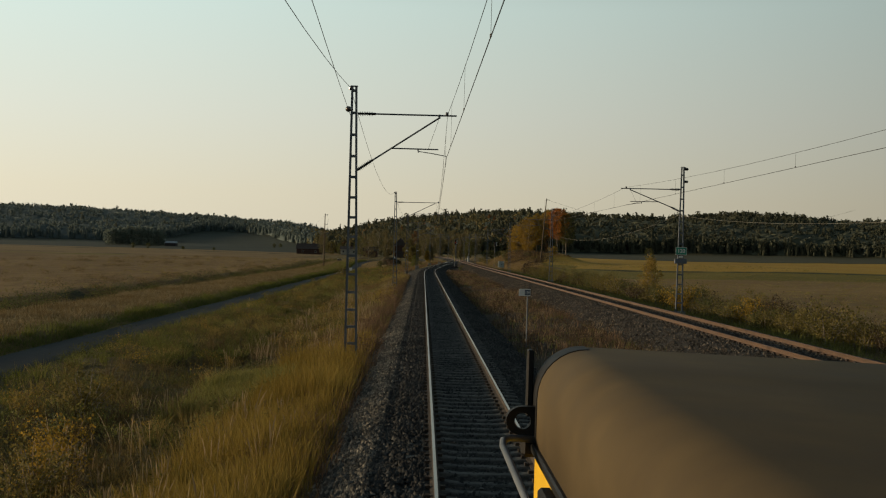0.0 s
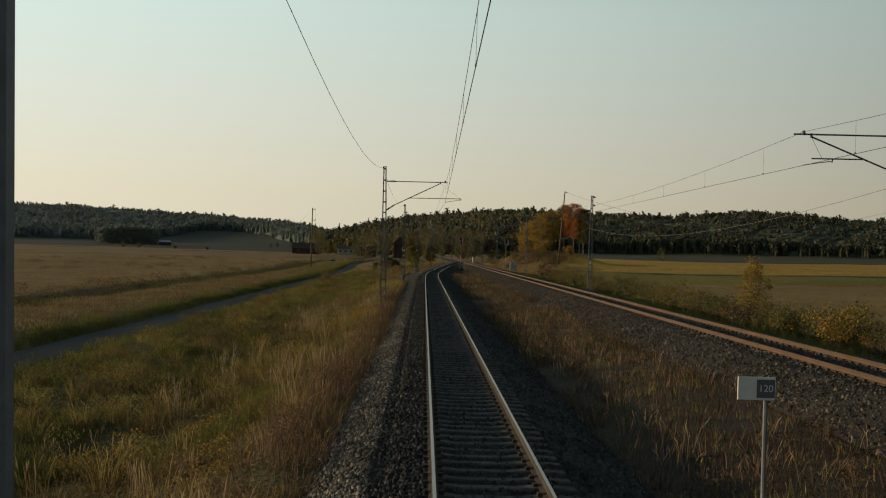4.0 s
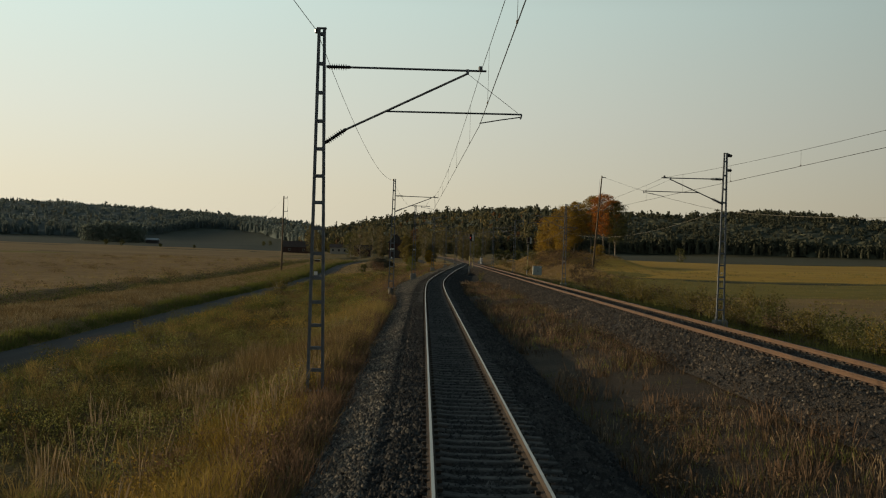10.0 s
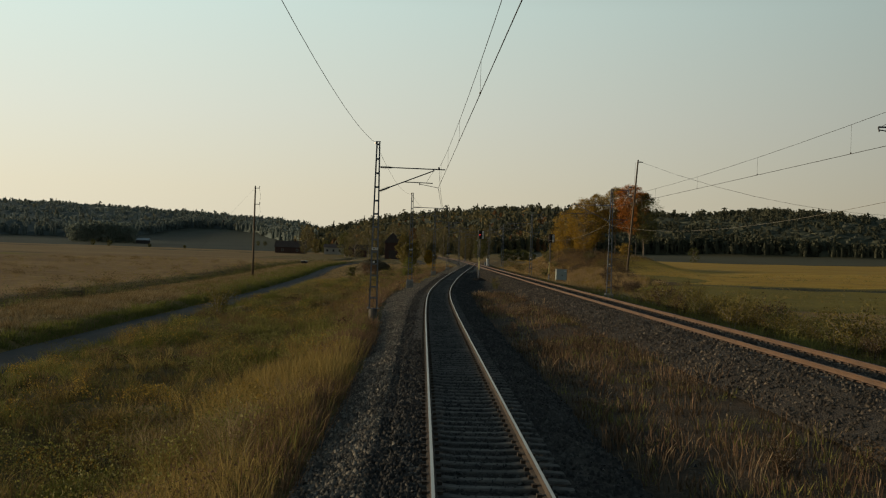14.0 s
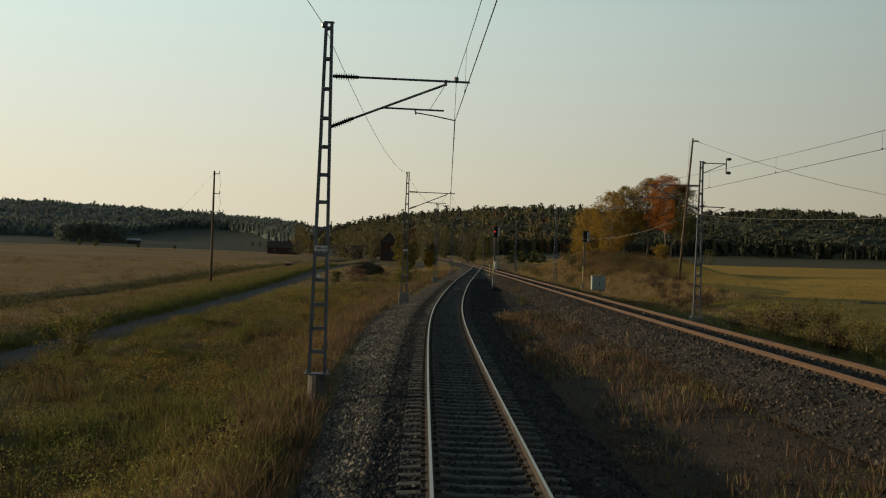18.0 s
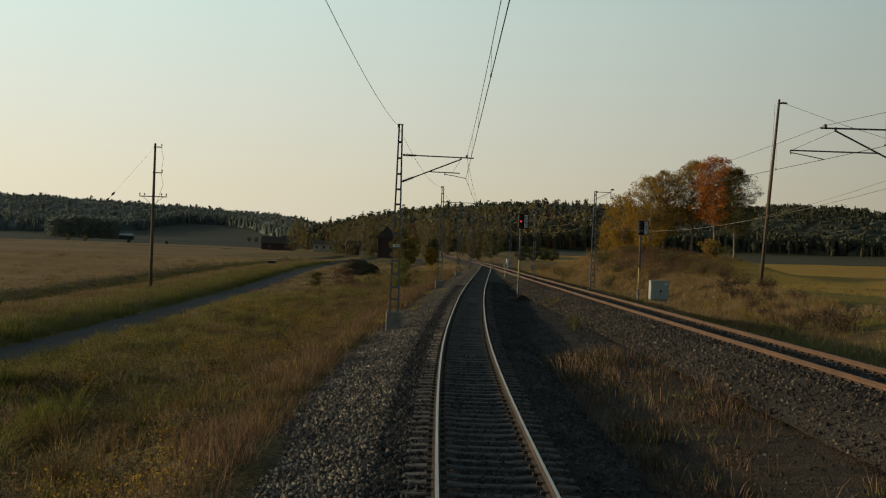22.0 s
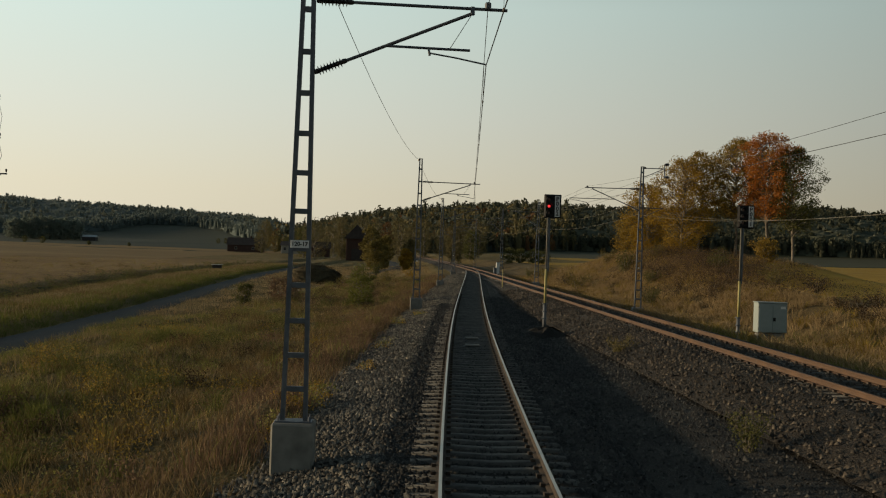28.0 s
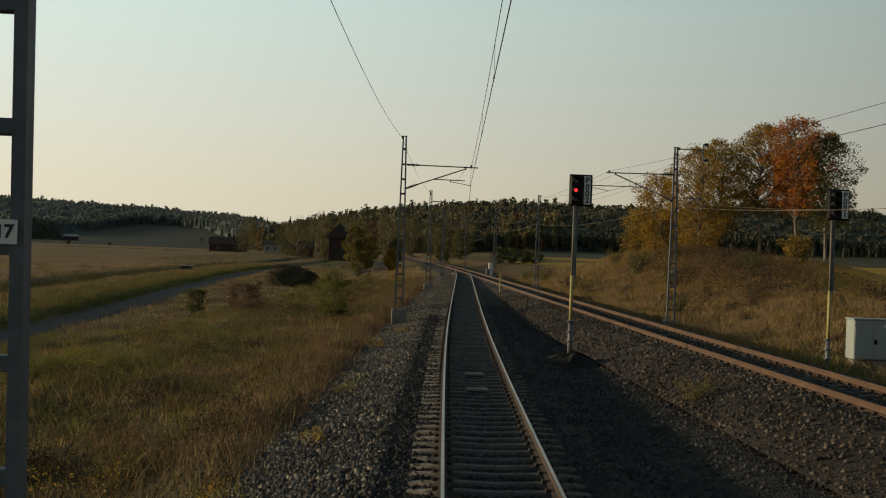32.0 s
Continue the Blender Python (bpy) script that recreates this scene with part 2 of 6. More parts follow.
M_darkplate = mat("dark_plate", [(0.06, 0.07, 0.09), (0.10, 0.115, 0.14)], 6.0, 0.6, bump=0.05)
M_text = mat("black_lettering", [(0.01, 0.01, 0.01), (0.02, 0.02, 0.02)], 5.0, 0.6, bump=0.0)
M_redlamp = glow("red_signal_lens", (1.0, 0.04, 0.04), 1.4)
M_lens = mat("unlit_lens", [(0.03, 0.01, 0.01), (0.05, 0.012, 0.012)], 5.0, 0.15, bump=0.0)
M_grass_gold = mat("golden_grass", [(0.1062, 0.0792, 0.027), (0.216, 0.162, 0.0558), (0.36, 0.279, 0.1035)], 1.2, 0.8, bump=0.0, big=0.25, translucent=0.4, random_amount=0.5)
M_grass_green = mat("olive_grass", [(0.0616, 0.066, 0.0198), (0.1298, 0.1298, 0.0374), (0.231, 0.2145, 0.0693)], 1.5, 0.8, bump=0.0, big=0.18, translucent=0.35, random_amount=0.6)
M_grass_red = mat("russet_weeds", [(0.07, 0.046, 0.031), (0.138, 0.09, 0.057), (0.225, 0.152, 0.095)], 1.5, 0.85, bump=0.0, big=0.3, translucent=0.3, random_amount=0.6)
M_grass_amber = mat("amber_grass", [(0.0989, 0.0688, 0.0146), (0.1978, 0.1402, 0.0301), (0.3268, 0.2408, 0.0671)], 1.2, 0.8, bump=0.0, big=0.25, translucent=0.4, random_amount=0.5)
M_scrub = mat("brown_scrub", [(0.064, 0.046, 0.021), (0.135, 0.097, 0.043), (0.22, 0.162, 0.075)], 1.5, 0.9, bump=0.0, big=0.3, translucent=0.3, random_amount=0.6)
M_plume = mat("pale_seed_plumes", [(0.15, 0.11, 0.065), (0.24, 0.18, 0.11), (0.33, 0.26, 0.17)], 2.0, 0.9, bump=0.0, big=0.3, translucent=0.4, random_amount=0.5)
M_verge = mat("lush_verge_grass", [(0.0504, 0.0602, 0.0144), (0.1008, 0.1101, 0.0261), (0.1764, 0.1763, 0.0522)], 1.5, 0.8, bump=0.0, big=0.25, translucent=0.4, random_amount=0.5)
M_conifer = mat("spruce_foliage", [(0.0499, 0.0541, 0.0374), (0.0622, 0.0669, 0.0456), (0.0761, 0.0797, 0.0524)], 0.16, 0.95, bump=0.0, big=0.012, random_amount=0.2, translucent=0.3)
# Lighter copy of the spruce colour, lifting the shade between the trees.
M_undergrowth = mat("shade_lifted_undergrowth", [(0.0767, 0.0848, 0.0595), (0.096, 0.1048, 0.0726), (0.1173, 0.125, 0.0833)], 0.16, 0.95, bump=0.0, big=0.012, random_amount=0.2, translucent=0.3)
# Distant haze is put into these two foliage colours as a paler grey-green.
M_conifer_far = mat("haze_paled_spruce_foliage", [(0.0919, 0.1155, 0.1112), (0.1072, 0.1342, 0.1268), (0.1246, 0.1516, 0.1397)], 0.12, 0.95, bump=0.0, big=0.008, random_amount=0.2, translucent=0.35)
M_decid_far = mat("haze_paled_broadleaf_foliage", [(0.0836, 0.095, 0.0784), (0.1012, 0.1121, 0.0896), (0.1188, 0.1273, 0.0986)], 0.12, 0.95, bump=0.0, big=0.008, random_amount=0.2, translucent=0.35)
M_rusty = mat("rusty_wood_foliage", [(0.085, 0.050, 0.024), (0.13, 0.072, 0.032), (0.18, 0.10, 0.042)], 0.3, 0.9, bump=0.0, big=0.03, random_amount=0.5, translucent=0.25)
M_decid = mat("autumn_wood_foliage", [(0.0694, 0.0694, 0.0358), (0.1176, 0.1053, 0.0504), (0.1848, 0.1344, 0.0605)], 0.3, 0.9, bump=0.0, big=0.03, random_amount=0.6, translucent=0.25)
M_leaf_y = mat("yellow_birch_leaves", [(0.1427, 0.095, 0.0186), (0.28, 0.1795, 0.029), (0.4392, 0.2851, 0.0517)], 1.0, 0.8, bump=0.0, big=0.2, random_amount=0.8, translucent=0.4)
M_leaf_o = mat("olive_brown_leaves", [(0.1038, 0.0767, 0.0189), (0.2124, 0.1475, 0.033), (0.3658, 0.2419, 0.0555)], 1.0, 0.8, bump=0.0, big=0.2, random_amount=0.8, translucent=0.4)
M_leaf_r = mat("orange_red_leaves", [(0.1904, 0.0665, 0.0178), (0.3395, 0.1247, 0.0267), (0.4554, 0.2125, 0.0475)], 1.0, 0.8, bump=0.0, big=0.25, random_amount=0.8, translucent=0.4)
M_leaf_g = mat("dark_green_leaves", [(0.042, 0.047, 0.018), (0.08, 0.084, 0.028), (0.14, 0.13, 0.042)], 1.0, 0.8, bump=0.0, big=0.2, random_amount=0.8, translucent=0.35)
M_scrubleaf = mat("dull_olive_scrub_leaves", [(0.0633, 0.0552, 0.0184), (0.1265, 0.1058, 0.0333), (0.2127, 0.1667, 0.0517)], 1.0, 0.8, bump=0.0, big=0.2, random_amount=0.6, translucent=0.35)
M_lime = mat("lime_green_leaves", [(0.085, 0.085, 0.022), (0.165, 0.16, 0.038), (0.28, 0.26, 0.075)], 1.0, 0.75, bump=0.0, big=0.2, random_amount=0.7, translucent=0.4)
M_brownstone = mat("brown_crushed_stone", [(0.022, 0.019, 0.016), (0.064, 0.055, 0.045), (0.19, 0.16, 0.125)], 7.0, 0.88, bump=0.3, bscale=60, big=0.5, random_amount=0.9)
M_straw = mat("bleached_straw", [(0.1058, 0.081, 0.046), (0.184, 0.1454, 0.0828), (0.2944, 0.241, 0.1426)], 1.2, 0.85, bump=0.0, big=0.22, translucent=0.35, random_amount=0.5)
M_darkstone = mat("dark_crushed_stone", [(0.014, 0.0145, 0.015), (0.042, 0.042, 0.041), (0.125, 0.12, 0.108)], 7.0, 0.8, bump=0.3, bscale=60, big=0.5, random_amount=0.9)
M_tan = mat("reddish_tan_grass", [(0.1323, 0.0943, 0.0483), (0.2472, 0.1782, 0.092), (0.391, 0.2875, 0.1552)], 1.2, 0.85, bump=0.0, big=0.2, translucent=0.35, random_amount=0.5)
# Dead scrub brown, darkened so that it carries shade on the banks.
M_deadscrub = mat("shade_dark_dead_scrub", [(0.032, 0.023, 0.014), (0.064, 0.045, 0.027), (0.105, 0.075, 0.046)], 1.5, 0.9, bump=0.0, big=0.3, translucent=0.2, random_amount=0.6)
M_bark = mat("grey_bark", [(0.08, 0.07, 0.055), (0.16, 0.14, 0.115), (0.26, 0.24, 0.205)], 5.0, 0.9, bump=0.5, bscale=15, big=1.0, stretch=(2, 2, 0.6))
M_redwall = mat("falu_red_boards", [(0.046, 0.029, 0.026), (0.064, 0.04, 0.035)], 3.0, 0.9, bump=0.3, bscale=8, big=0.3, stretch=(6, 6, 0.3))
M_whitewall = mat("pale_house_wall", [(0.2125, 0.2063, 0.1875), (0.275, 0.2687, 0.2438)], 2.0, 0.9, bump=0.1, big=0.3)
M_roof = mat("dark_roof", [(0.03, 0.028, 0.028), (0.06, 0.052, 0.05)], 2.0, 0.8, bump=0.3, bscale=6, big=0.3)
M_roofpale = mat("pale_tin_roof", [(0.25, 0.28, 0.30), (0.36, 0.39, 0.41)], 2.0, 0.5, bump=0.1, big=0.3)
M_glass = mat("window_glass", [(0.02, 0.022, 0.025), (0.03, 0.034, 0.04)], 2.0, 0.1, bump=0.0)
M_brush = mat("dark_brush_heap", [(0.034, 0.029, 0.018), (0.06, 0.051, 0.031), (0.092, 0.076, 0.046)], 5.0, 0.95, bump=0.9, bscale=8, big=0.8, dist=0.15)


# ---------------------------------------------------------------- mesh helpers
class Geo:
    def __init__(self):
        self.v, self.f = [], []

    def add(self, verts, faces):
        k = len(self.v)
        self.v += [tuple(p) for p in verts]
        self.f += [tuple(i + k for i in q) for q in faces]
        return self

    def box(self, c, s, m=None, ch=0.0):
        """A box with chamfered edges."""
        hx, hy, hz = s[0] / 2, s[1] / 2, s[2] / 2
        ch = min(ch, hx * 0.6, hy * 0.6, hz * 0.6)
        if ch <= 0:
            vs = [(x, y, z) for x in (-hx, hx) for y in (-hy, hy) for z in (-hz, hz)]
            fs = [(0, 1, 3, 2), (4, 6, 7, 5), (0, 4, 5, 1), (2, 3, 7, 6), (0, 2, 6, 4), (1, 5, 7, 3)]
        else:
            vs, ids, fs = [], {}, []
            for sx in (-1, 1):
                for sy in (-1, 1):
                    for sz in (-1, 1):
                        for a in range(3):
                            p = [sx * (hx - (a != 0) * ch), sy * (hy - (a != 1) * ch), sz * (hz - (a != 2) * ch)]
                            ids[(sx, sy, sz, a)] = len(vs)
                            vs.append(p)
            for a in range(3):
                b1, b2 = (a + 1) % 3, (a + 2) % 3
                for s1 in (-1, 1):
                    q = []
                    for u, w in ((-1, -1), (1, -1), (1, 1), (-1, 1)):
                        k = [0, 0, 0]
                        k[a], k[b1], k[b2] = s1, u, w
                        q.append(ids[(*k, a)])
                    fs.append(tuple(q if s1 > 0 else q[::-1]))
            for a in range(3):
                b1, b2 = (a + 1) % 3, (a + 2) % 3
                for u in (-1, 1):
                    for w in (-1, 1):
                        k0, k1 = [0, 0, 0], [0, 0, 0]
                        k0[a], k0[b1], k0[b2] = -1, u, w
                        k1[a], k1[b1], k1[b2] = 1, u, w
                        q = (ids[(*k0, b1)], ids[(*k1, b1)], ids[(*k1, b2)], ids[(*k0, b2)])
                        fs.append(q if u * w > 0 else q[::-1])
            for sx in (-1, 1):
                for sy in (-1, 1):
                    for sz in (-1, 1):
                        q = tuple(ids[(sx, sy, sz, a)] for a in range(3))
                        fs.append(q if sx * sy * sz > 0 else q[::-1])
        off = Vector(c)
        vs = [(m @ Vector(p) if m else Vector(p)) + off for p in vs]
        return self.add(vs, fs)

    def tube(self, pts, r, n=8, cap=True):
        """A round bar along points; r is one radius or one a point."""
        pts = [Vector(p) for p in pts]
        rs = r if isinstance(r, (list, tuple)) else [r] * len(pts)
        vs, fs = [], []
        for i, p in enumerate(pts):
            d = (pts[min(i + 1, len(pts) - 1)] - pts[max(i - 1, 0)]).normalized()
            up = Vector((0, 0, 1)) if abs(d.z) < 0.95 else Vector((1, 0, 0))
            a = d.cross(up).normalized()
            b = a.cross(d)
            vs += [p + (a * math.cos(2 * math.pi * k / n) + b * math.sin(2 * math.pi * k / n)) * rs[i] for k in range(n)]
        for i in range(len(pts) - 1):
            fs += [(i * n + k, (i + 1) * n + k, (i + 1) * n + (k + 1) % n, i * n + (k + 1) % n) for k in range(n)]
        if cap:
            fs += [tuple(range(n)), tuple(range(len(pts) * n - 1, (len(pts) - 1) * n - 1, -1))]
        return self.add(vs, fs)

    def sweep(self, profiles, closed=False):
        """Skin over a row of profiles with the same number of points."""
        n = len(profiles[0])
        vs = [p for pr in profiles for p in pr]
        fs = []
        for i in range(len(profiles) - 1):
            for k in range(n if closed else n - 1):
                k2 = (k + 1) % n
                fs.append((i * n + k, (i + 1) * n + k, (i + 1) * n + k2, i * n + k2))
        if closed:
            fs += [tuple(range(n)), tuple(range(len(profiles) * n - 1, (len(profiles) - 1) * n - 1, -1))]
        return self.add(vs, fs)

    def mesh(self, name, material, smooth=False):
        me = bpy.data.meshes.new(name)
        me.from_pydata([tuple(p) for p in self.v], [], self.f)
        me.materials.append(material)
        if smooth:
            me.polygons.foreach_set("use_smooth", [True] * len(me.polygons))
        me.update()
        return me


def raw_mesh(name, verts, faces_flat, sizes, material, smooth=False):
    """A large mesh from arrays."""
    me = bpy.data.meshes.new(name)
    verts = np.asarray(verts, np.float32)
    flat = np.asarray(faces_flat, np.int32).ravel()
    sizes = np.asarray(sizes, np.int32)
    me.vertices.add(len(verts))
    me.vertices.foreach_set("co", verts.ravel())
    me.loops.add(len(flat))
    me.loops.foreach_set("vertex_index", flat)
    me.polygons.add(len(sizes))
    starts = np.r_[0, np.cumsum(sizes)[:-1]].astype(np.int32)
    me.polygons.foreach_set("loop_start", starts)
    me.polygons.foreach_set("loop_total", sizes)
    if smooth:
        me.polygons.foreach_set("use_smooth", np.ones(len(sizes), bool))
    if material:
        me.materials.append(material)
    me.update(calc_edges=True)
    me.validate()
    return me


def part(name, geo, material, parent, label="", smooth=False, at=None):
    ob = new(name, geo.mesh(name, material, smooth) if isinstance(geo, Geo) else geo)
    ob.parent = parent
    if at is not None:
        ob.matrix_basis = at
    if label:
        tagged(ob, label)
    return ob


def thing(name, m, label, category, group="", kind=""):
    ob = new(name)
    ob.empty_display_size = 0.3
    ob.matrix_basis = m
    return tagged(ob, label, category, group, kind)


def lettering(text, size, m, material, parent, name="lettering", spacing=1.0, bold=0.0):
    cu = bpy.data.curves.new(name, "FONT")
    cu.body, cu.size, cu.extrude = text, size, 0.001
    cu.align_x, cu.align_y = "CENTER", "CENTER"
    cu.space_line = spacing
    cu.offset = bold
    cu.materials.append(material)
    ob = new(name, cu)
    ob.parent = parent
    ob.matrix_basis = m
    return ob


# ---------------------------------------------------------------- plan
OWN_Y = [-60, 150, 165, 181, 191, 202, 211, 224, 235, 254, 317, 352]
OWN_X = [0.40, 0.40, 0.45, 0.63, 0.92, 1.42, 1.88, 2.60, 3.25, 4.55, 9.0, 11.0]
MAIN_Y = [-60, 64, 128, 190, 250, 352, 420, 517, 620, 760]
MAIN_X = [11.30, 11.25, 11.0, 10.72, 10.72, 11.0, 10.6, 9.2, 5.5, -3.0]


def smooth_interp(y, ys, xs):
    """Piecewise line, rounded at its knots."""
    y = np.asarray(y, float)
    return sum(np.interp(y + d, ys, xs) for d in (-12, -8, -4, 0, 4, 8, 12)) / 7


def own_x(y):
    return smooth_interp(y, OWN_Y, OWN_X)


def own_z(y):
    return smooth_interp(y, [-60, 205, 260, 300, 352], [0, 0, 0.24, 0.42, 0.55])


def main_x(y):
    return smooth_interp(y, MAIN_Y, MAIN_X)


def main_z(y):
    return smooth_interp(y, [-60, 230, 300, 352, 600, 760], [0.48, 0.48, 0.5, 0.55, 0.5, 0.5])


def road_x(y):
    return smooth_interp(y, [-60, 190, 230, 275, 300, 344, 400, 480], [-15.65, -15.65, -16.3, -17.5, -19.0, -20.5, -20.0, -16.0])


def toe_line(y):
    """Distance from the siding's middle to the outer foot of its ballast."""
    return np.interp(y, [15, 45, 61, 76, 88, 118, 132, 147, 160, 185, 230, 300], [2.85, 2.95, 3.05, 2.92, 3.05, 3.3, 3.2, 3.2, 3.95, 4.45, 4.2, 3.8])


def noise2(x, y, s, seed=0.0):
    """Cheap smooth wave noise."""
    return (np.sin(x * s + seed) * np.cos(y * s * 0.83 + 1.7 * seed) + 0.6 * np.sin(x * s * 2.3 + y * s * 1.9 + seed * 3.1) + 0.4 * np.cos(x * s * 4.1 - y * s * 3.7 + seed)) / 2.0


RIDGE_AZ = [-60, -40, -24.5, -18.5, -12.6, -9.6, -7.5, -6.2, -5.2, -4.6, -3.3, -0.6, 2.5, 4.3, 8.5, 13, 17.4, 20.3, 22.2, 26, 34, 60]
RIDGE_UP = [58, 61, 60, 61, 55, 50, 47, 42, 34, 36, 48, 63, 75, 79, 79, 76, 86, 84, 77, 74, 68, 64]


def ridge(az):
    """Ground height of the wooded rim in a direction, and the distances at which it starts and tops out."""
    end = np.interp(az, [-60, -1, 3, 6, 10, 60], [2060, 2060, 1650, 1280, 1130, 1130])
    top = np.interp(az, RIDGE_AZ, RIDGE_UP) / 1900.0 * end + 3.2 - np.interp(az, [-1, 6], [15.0, 12.5])
    begin = np.interp(az, [-60, -24, -12, -5, 0, 8, 24, 60], [1050, 1050, 1050, 860, 760, 890, 920, 920])
    return np.maximum(top, 2.0), begin, end


def front(az):
    """Share of the climb at which the trees begin: an open slope lies under the right half of the left hill."""
    return np.interp(az, [-30, -24, -16, -13.6, -12.0, -10.0, -8.6, -7, -5.5, -5], [0.13, 0.14, 0.18, 0.30, 0.48, 0.50, 0.42, 0.14, 0.0, 0.0])


def ground_z(x, y):
    x, y = np.asarray(x, float), np.asarray(y, float)
    xo, xm, xr = own_x(y), main_x(y), road_x(y)
    zo, zm = own_z(y), main_z(y)
    u = xo - x
    wide = np.interp(y, [120, 185, 230, 300], [0.0, 1.7, 1.4, 1.0])
    un = u - wide * np.clip((u - 1.5) / 1.5, 0, 1)
    deep = np.interp(un, [-1, 2.2, 3.3, 4.3, 6.2, 8.6, 11.6, 13.2], [-0.62, -0.62, -0.60, -0.85, -1.38, -1.60, -1.38, -1.36])
    flat = np.interp(un, [-1, 2.2, 3.3, 4.3, 6.2, 8.6, 11.6, 13.2], [-0.62, -0.62, -0.60, -0.85, -1.10, -1.18, -1.16, -1.36])
    left = deep + (flat - deep) * np.clip((y - 118) / 45, 0, 1) + zo * np.clip((20 - u) / 15, 0, 1)
    q = xr - x
    road_left = np.interp(q, [-1.5, 1.2, 2.0, 3.4, 6.5, 9.8, 11.6, 13.6, 15.6, 60, 300], [-1.36, -1.36, -1.02, -0.90, -0.95, -1.15, -2.0, -2.0, -1.2, -1.2, -1.0])
    zl = np.where(q > -1.5, road_left, left)
    w = x - xm
    a = np.clip((x - xo) / np.maximum(xm - xo, 0.5), 0, 1)
    mid = np.interp(a, [0, 0.22, 0.5, 0.78, 1], [-0.62, -0.72, -0.62, -0.62, -0.62]) + zo * (1 - a) + zm * a
    right = np.interp(w, [0, 2.6, 4.0, 6.5, 9.0, 12, 20, 60, 170, 300, 700], [-0.62, -0.62, -0.75, -1.25, -1.3, -0.9, -0.75, -0.1, 1.0, 2.6, 3.2]) + zm * np.clip((30 - w) / 25, 0, 1)
    z = np.where(x < xo, zl, np.where(x < xm, mid, right))
    bump = 2.7 * np.exp(-((y - 297) / 30) ** 2) * np.clip((w - 3.4) / 10.5, 0, 1) ** 0.85 * np.exp(-(np.maximum(w - 25, 0) / 6) ** 2)
    bump += 1.45 * np.clip((y - 185) / 45, 0, 1) * np.clip((w - 5) / 9, 0, 1) * (1 - np.clip((w - 70) / 100, 0, 1))
    z = z + bump
    far = np.clip((np.abs(x) - 6) / 40, 0, 1)
    z = z + 0.10 * noise2(x, y, 0.21, 1.0) * np.clip((np.abs(w + 5) - 7.5) / 3, 0, 1) * (np.abs(q) > 1.8) + 0.25 * far * noise2(x, y, 0.03, 2.0)
    hump = np.clip((u - 3.2) / 1.5, 0, 1) * np.clip((-q - 1.6) / 1.5, 0, 1)
    crest = np.interp(y, [20, 45, 90, 160, 185], [0.1, 0.12, 0.22, 0.22, 0.0]) * np.exp(-((u - 3.9) / 1.1) ** 2)
    z = z + crest + hump * np.interp(y, [110, 160], [1.0, 1.7]) * (0.13 * noise2(x, y, 0.62, 3.0) + 0.10 * noise2(x, y, 1.25, 5.0))
    r = np.hypot(x, y - 60)
    az = np.degrees(np.arctan2(x, np.maximum(y - 60, 1e-3)))
    top, begin, end = ridge(az)
    z = z + 5.0 * np.clip((r - 660) / 260, 0, 1) ** 1.3 * np.clip((az - 2) / 4, 0, 1) * (y > 60)
    z = z + 2.6 * np.clip((r - 850) / 190, 0, 1) * np.clip((-az - 5) / 4, 0, 1) * (y > 60)
    s = np.clip((r - begin) / (end - begin), 0, 1)
    hill = top * np.where(az > -6, 1 - (1 - s) ** 1.4, np.interp(az, [-9, -6], [0, 1]) * (1 - (1 - s) ** 1.4) + np.interp(az, [-9, -6], [1, 0]) * s * s * (3 - 2 * s)) * np.where(y > 60, 1, 0) + np.where((y <= 60) & (r > 900), 20 * np.clip((r - 900) / 300, 0, 1), 0)
    z = z * (1 - s) + hill + np.where(r < begin, 0, 0.6 * noise2(x, y, 0.02))
    return z


# ---------------------------------------------------------------- ground: one sheet to the horizon
gx = np.unique(np.round(np.r_[np.linspace(-3200, -400, 36), np.linspace(-400, -60, 36), np.linspace(-60, -20, 41), np.linspace(-20, 18, 96), np.linspace(18, 70, 53), np.linspace(70, 420, 40), np.linspace(420, 3200, 36)], 3))
gy = np.unique(np.round(np.r_[np.linspace(-1600, -60, 22), np.linspace(-60, 340, 215), np.linspace(340, 640, 60), np.linspace(640, 2200, 90), np.linspace(2200, 4200, 18)], 3))
GX, GY = np.meshgrid(gx, gy)
GZ = ground_z(GX, GY)
nx, ny = len(gx), len(gy)
idx = np.arange(nx * ny).reshape(ny, nx)
quads = np.stack([idx[:-1, :-1], idx[:-1, 1:], idx[1:, 1:], idx[1:, :-1]], -1).reshape(-1, 4)
g_me = raw_mesh("ground", np.stack([GX, GY, GZ], -1).reshape(-1, 3), quads, np.full(len(quads), 4), None, True)
for m_ in (M_ground, M_between, M_stubble, M_gold, M_green, M_dullfield, M_forestfloor, M_bank, M_ditch, M_thatch, M_palegold, M_pasture, M_ballast):
    g_me.materials.append(m_)
cx = (GX[:-1, :-1] + GX[1:, 1:]).ravel() / 2
cy = (GY[:-1, :-1] + GY[1:, 1:]).ravel() / 2
cw, cq = cx - main_x(cy), road_x(cy) - cx
cr_ = np.hypot(cx, cy - 60)
caz = np.degrees(np.arctan2(cx, np.maximum(cy - 60, 1e-3)))
_, cbeg, cend = ridge(caz)
wob = 1.5 * noise2(cx, cy, 0.13, 4.0)
mi = np.zeros(len(cx), np.int32)
mi[(cx > own_x(cy) - 0.5) & (cw < 2)] = 1
mi[(cx > own_x(cy) - 0.5) & (cw < -1.5) & (cy > 188 + wob)] = 12
mi[(cx < own_x(cy) - 3.2) & (cq < -1.0) & (cy < 330)] = 9
mi[(cq > 14.0 + wob) & (cx < -29)] = 2
